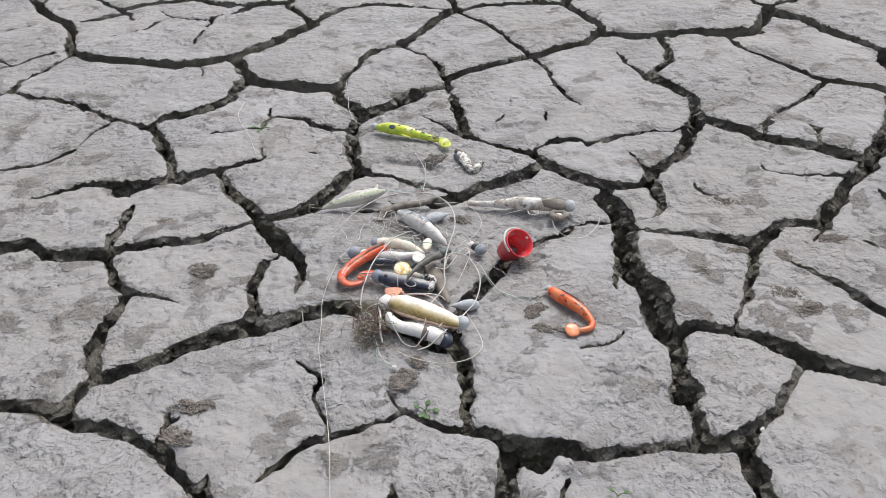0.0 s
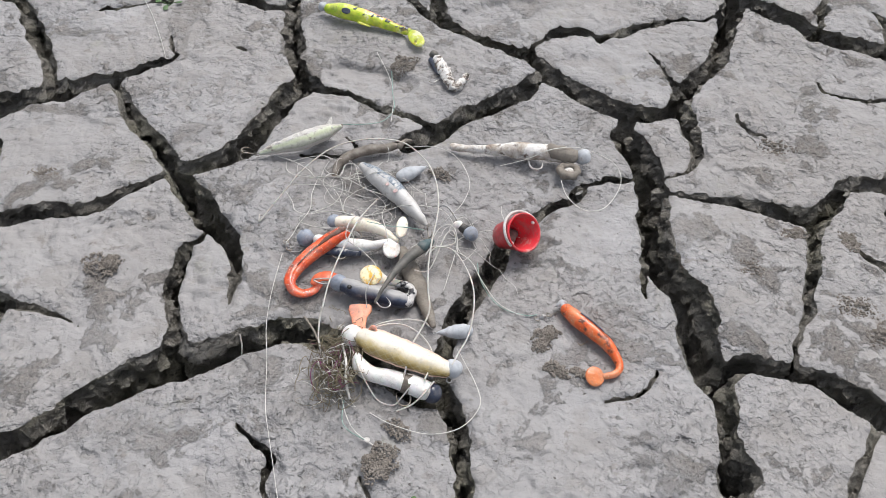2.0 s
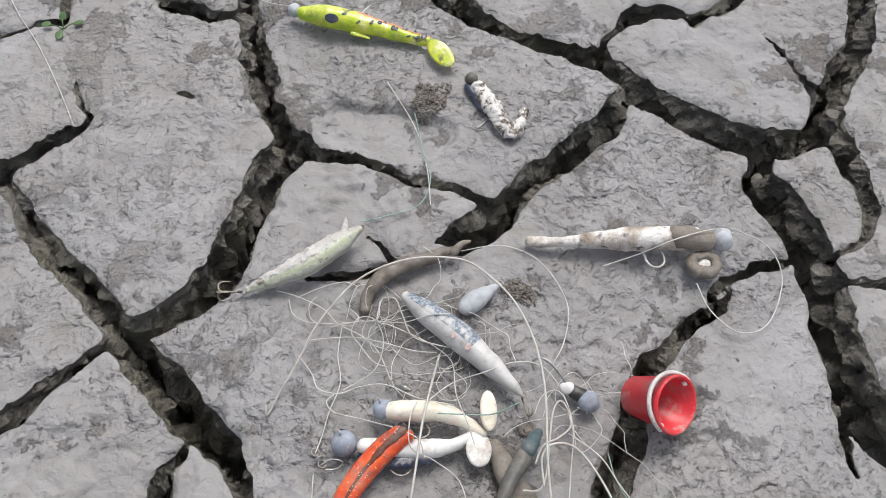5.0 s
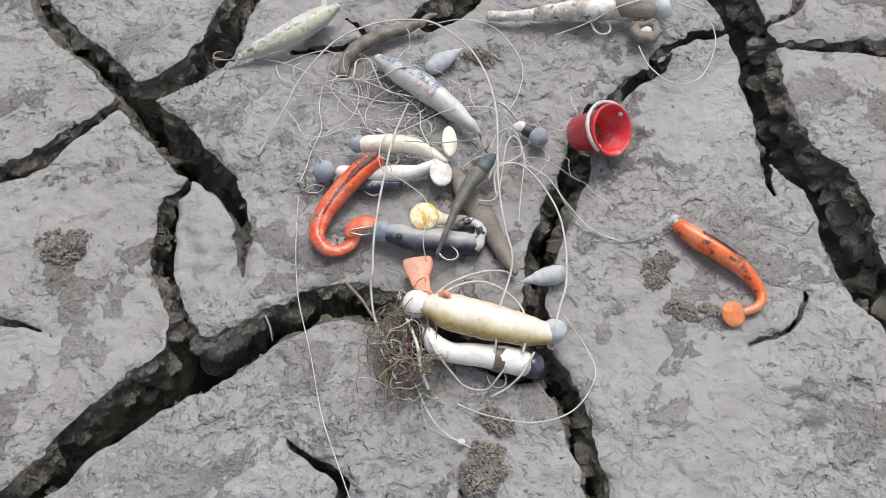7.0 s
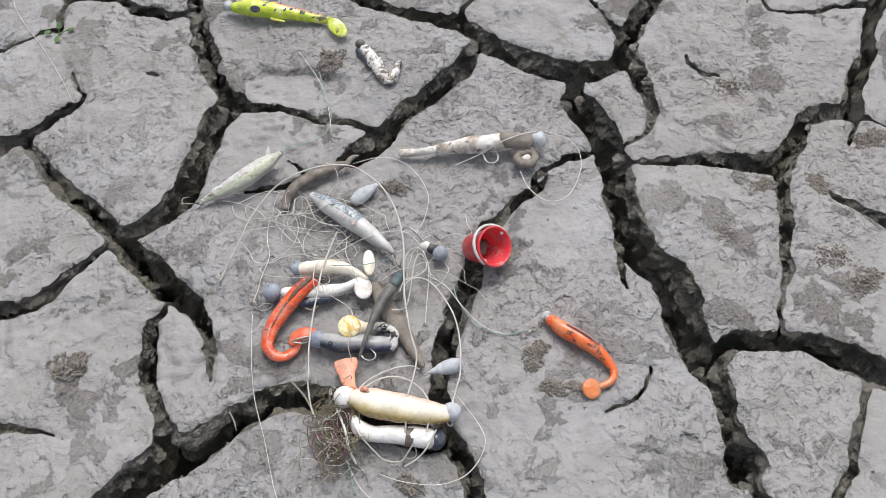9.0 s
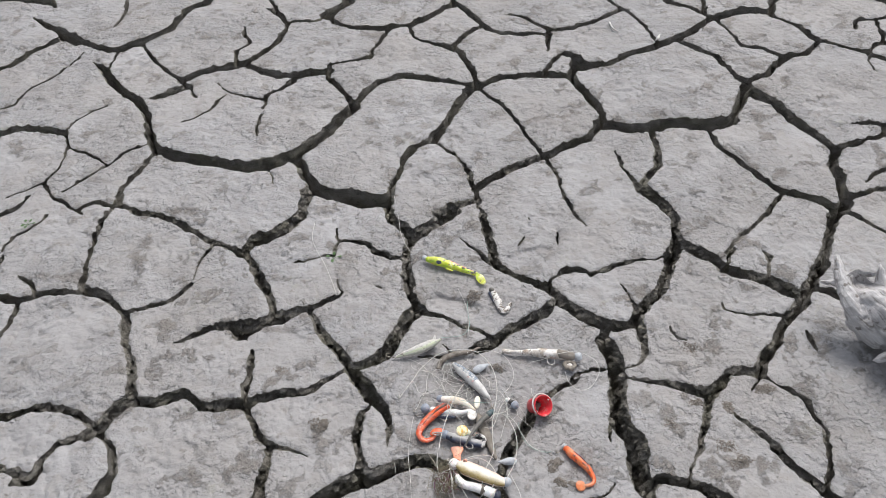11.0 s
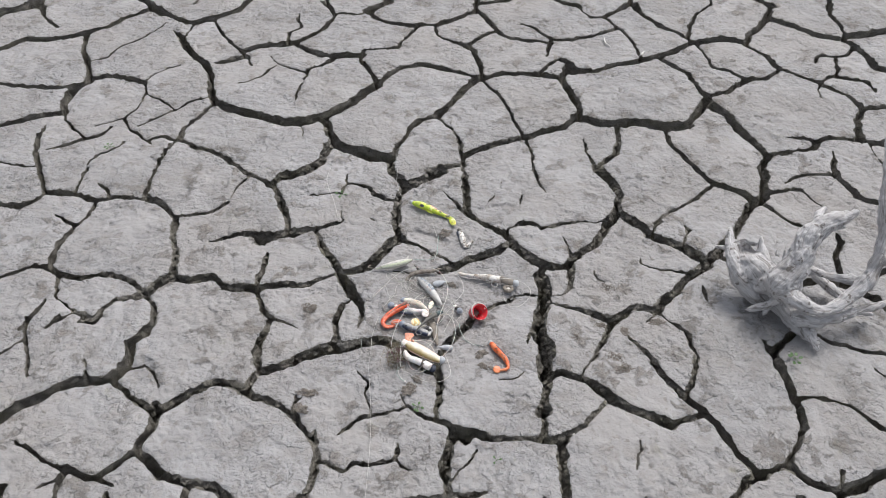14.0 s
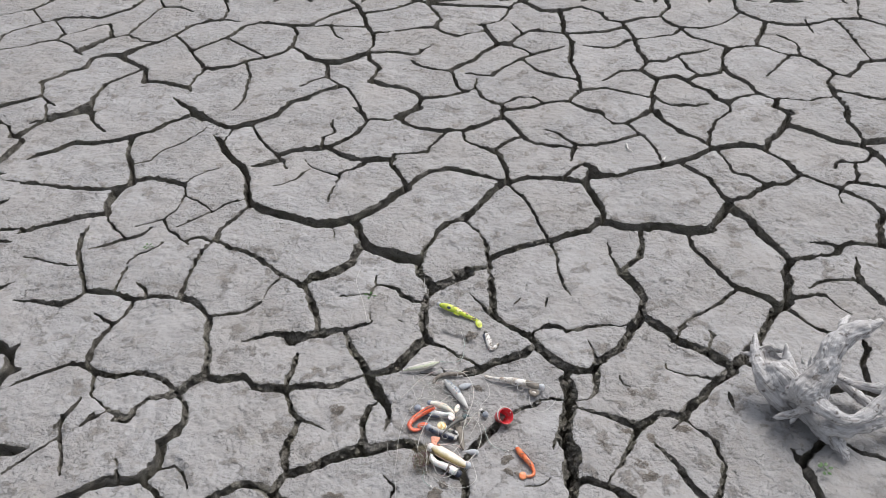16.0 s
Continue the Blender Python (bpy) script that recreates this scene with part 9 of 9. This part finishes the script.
solo("twig", sweep([(0.4114, 2.052, 0.004), (0.4138, 2.02, 0.006), (0.4275, 2.004, 0.004)], [0.002, 0.0022, 0.0012], n=8), PLASTIC, "short curved white twig on the mud", "twig")
solo("feather", sweep([(0.5125, 1.954, 0.004), (0.5197, 1.958, 0.012), (0.5279, 1.976, 0.01)], [(0.001, 0.001), (0.004, 0.0015), (0.001, 0.0008)], n=8), PLASTIC, "small white feather caught at a crack", "feather")
solo("straw", sweep([(0.3228, 0.5886, -0.004), (0.3256, 0.5855, -0.008), (0.3294, 0.5819, -0.014)], [(0.003, 0.001), (0.0015, 0.0008), (0.0006, 0.0006)], n=8), PLASTIC, "pale bit of straw standing in a crack", "straw")
solo("straw", sweep([(-0.0995, 0.7554, -0.006), (-0.0982, 0.7501, -0.012), (-0.0984, 0.7442, -0.018)], [0.0006, 0.0007, 0.0004], n=6), MONO, "thin dry straw on a crack's side", "straw")


def crumbs(name, places, seed, label):
    """Heaps of crumbled mud: many small uneven lumps in one mesh."""
    rnd = random.Random(seed)
    unit = bmesh.new()
    bmesh.ops.create_icosphere(unit, subdivisions=1, radius=1)
    shape, turns = [v.co.copy() for v in unit.verts], [[v.index for v in f.verts] for f in unit.faces]
    unit.free()
    verts, faces = [], []
    for (x, y, _), spread, count in places:
        lobe, swing = rnd.uniform(0, 6.3), rnd.uniform(0.6, 0.95)
        for k in range(int(count * 3.2)):
            a = rnd.uniform(0, 6.283)
            edge = spread * (0.78 + 0.24 * math.sin(2 * a + lobe) + 0.12 * math.sin(5 * a + 2 * lobe))
            r = edge * rnd.random() ** 0.55
            s = rnd.choice((0.0005, 0.0007, 0.0009, 0.001, 0.0013))
            c = Vector((x + r * math.cos(a), y + r * math.sin(a) * swing, s * 0.5))
            c.z += 0.0028 * (1 - r / edge) * rnd.uniform(0.6, 1) + float(relief(np.array([c.x]), np.array([c.y]))[0])
            turn = Euler((rnd.random() * 6, rnd.random() * 6, rnd.random() * 6)).to_matrix()
            faces += [[len(verts) + i for i in f] for f in turns]
            verts += [c + turn @ Vector((v.x * rnd.uniform(0.7, 1.3), v.y * 1.2, v.z * 0.7)) * s for v in shape]
    me = bpy.data.meshes.new(name)
    me.from_pydata(verts, [], faces)
    me.materials.append(CLOD)
    tagged(new(name, me), label, "soil", kind="stuff")


crumbs("mud_crumbs", (((0.1427, 0.7484, 0), 0.012, 110), ((0.1379, 0.7376, 0), 0.008, 50), ((0.1476, 0.7165, 0), 0.011, 90), ((0.1643, 0.7138, 0), 0.007, 60)), 1, "brown crumbled worm casts beside a lure")
crumbs("mud_crumbs", (((0.0129, 0.6458, 0), 0.016, 150), ((0.0267, 0.669, 0), 0.013, 60), ((0.0146, 0.6379, 0), 0.014, 90)), 2, "brown crumbled worm casts on the mud")
crumbs("mud_crumbs", (((0.3744, 0.8535, 0), 0.014, 120), ((0.4242, 0.8458, 0), 0.014, 130), ((0.491, 0.8791, 0), 0.018, 130), ((0.4032, 0.7742, 0), 0.02, 90), ((0.419, 0.7481, 0), 0.022, 120), ((0.3918, 0.964, 0), 0.02, 70), ((0.3271, 0.8154, 0), 0.02, 60)), 3, "grey crumbled worm casts along the cracks")
crumbs("mud_crumbs", (((-0.1717, 0.6123, 0), 0.02, 160), ((-0.1765, 0.5756, 0), 0.017, 120), ((-0.2125, 0.819, 0), 0.012, 70), ((0.029, 1.086, 0), 0.021, 130), ((-0.2125, 0.819, 0), 0.01, 60), ((0.064, 0.9262, 0), 0.012, 60), ((0.0503, 0.8394, 0.004), 0.006, 50), ((-0.297, 0.9261, 0), 0.02, 60), ((-0.2229, 0.8173, 0), 0.018, 60)), 4, "brown crumbled mud on the plates")

def build_clods():
    """Broken lumps of damp mud that have dropped between the plates, with shade put into their colour."""
    rnd = random.Random(21)
    unit = bmesh.new()
    bmesh.ops.create_icosphere(unit, subdivisions=2, radius=1)
    shape, turns = [v.co.copy() for v in unit.verts], [[v.index for v in f.verts] for f in unit.faces]
    unit.free()
    verts, faces = [], []
    for ax, ay, bx, by, ha, hb in SEGMENTS:
        if max(ha, hb) < 0.007 or not (-0.45 < ax < 0.55 and 0.5 < ay < 1.2):
            continue
        run = math.hypot(bx - ax, by - ay)
        for k in range(max(1, round(run / 0.016))):
            if rnd.random() < 0.68:
                continue
            t, h = rnd.random(), rnd.uniform(-1, 1)
            half = ha + (hb - ha) * t
            size = rnd.uniform(0.2, 0.55) * half
            c = Vector((ax + (bx - ax) * t - (by - ay) / (run + 1e-9) * half * h, ay + (by - ay) * t + (bx - ax) / (run + 1e-9) * half * h, -rnd.uniform(0.024, 0.07)))
            turn = Euler((rnd.random() * 6, rnd.random() * 6, rnd.random() * 6)).to_matrix()
            grow = Vector((rnd.uniform(0.7, 1.4), rnd.uniform(0.7, 1.2), rnd.uniform(0.6, 1)))
            off = Vector((rnd.random(), rnd.random(), rnd.random())) * 50
            faces += [[len(verts) + i for i in f] for f in turns]
            for v in shape:
                r = 1 + 0.75 * noise.noise(v * 1.2 + off) + 0.4 * noise.noise(v * 2.9 + off)
                verts.append(c + turn @ Vector((v.x * grow.x, v.y * grow.y, v.z * grow.z)) * size * r)
    me = bpy.data.meshes.new("fallen_clods")
    me.from_pydata(verts, [], faces)
    me.materials.append(DAMP_SHADED)
    tagged(new("fallen_clods", me), "clods of broken damp mud lodged in the cracks, shade painted into their colour", "soil", kind="stuff")


build_clods()
build_plates(ground)
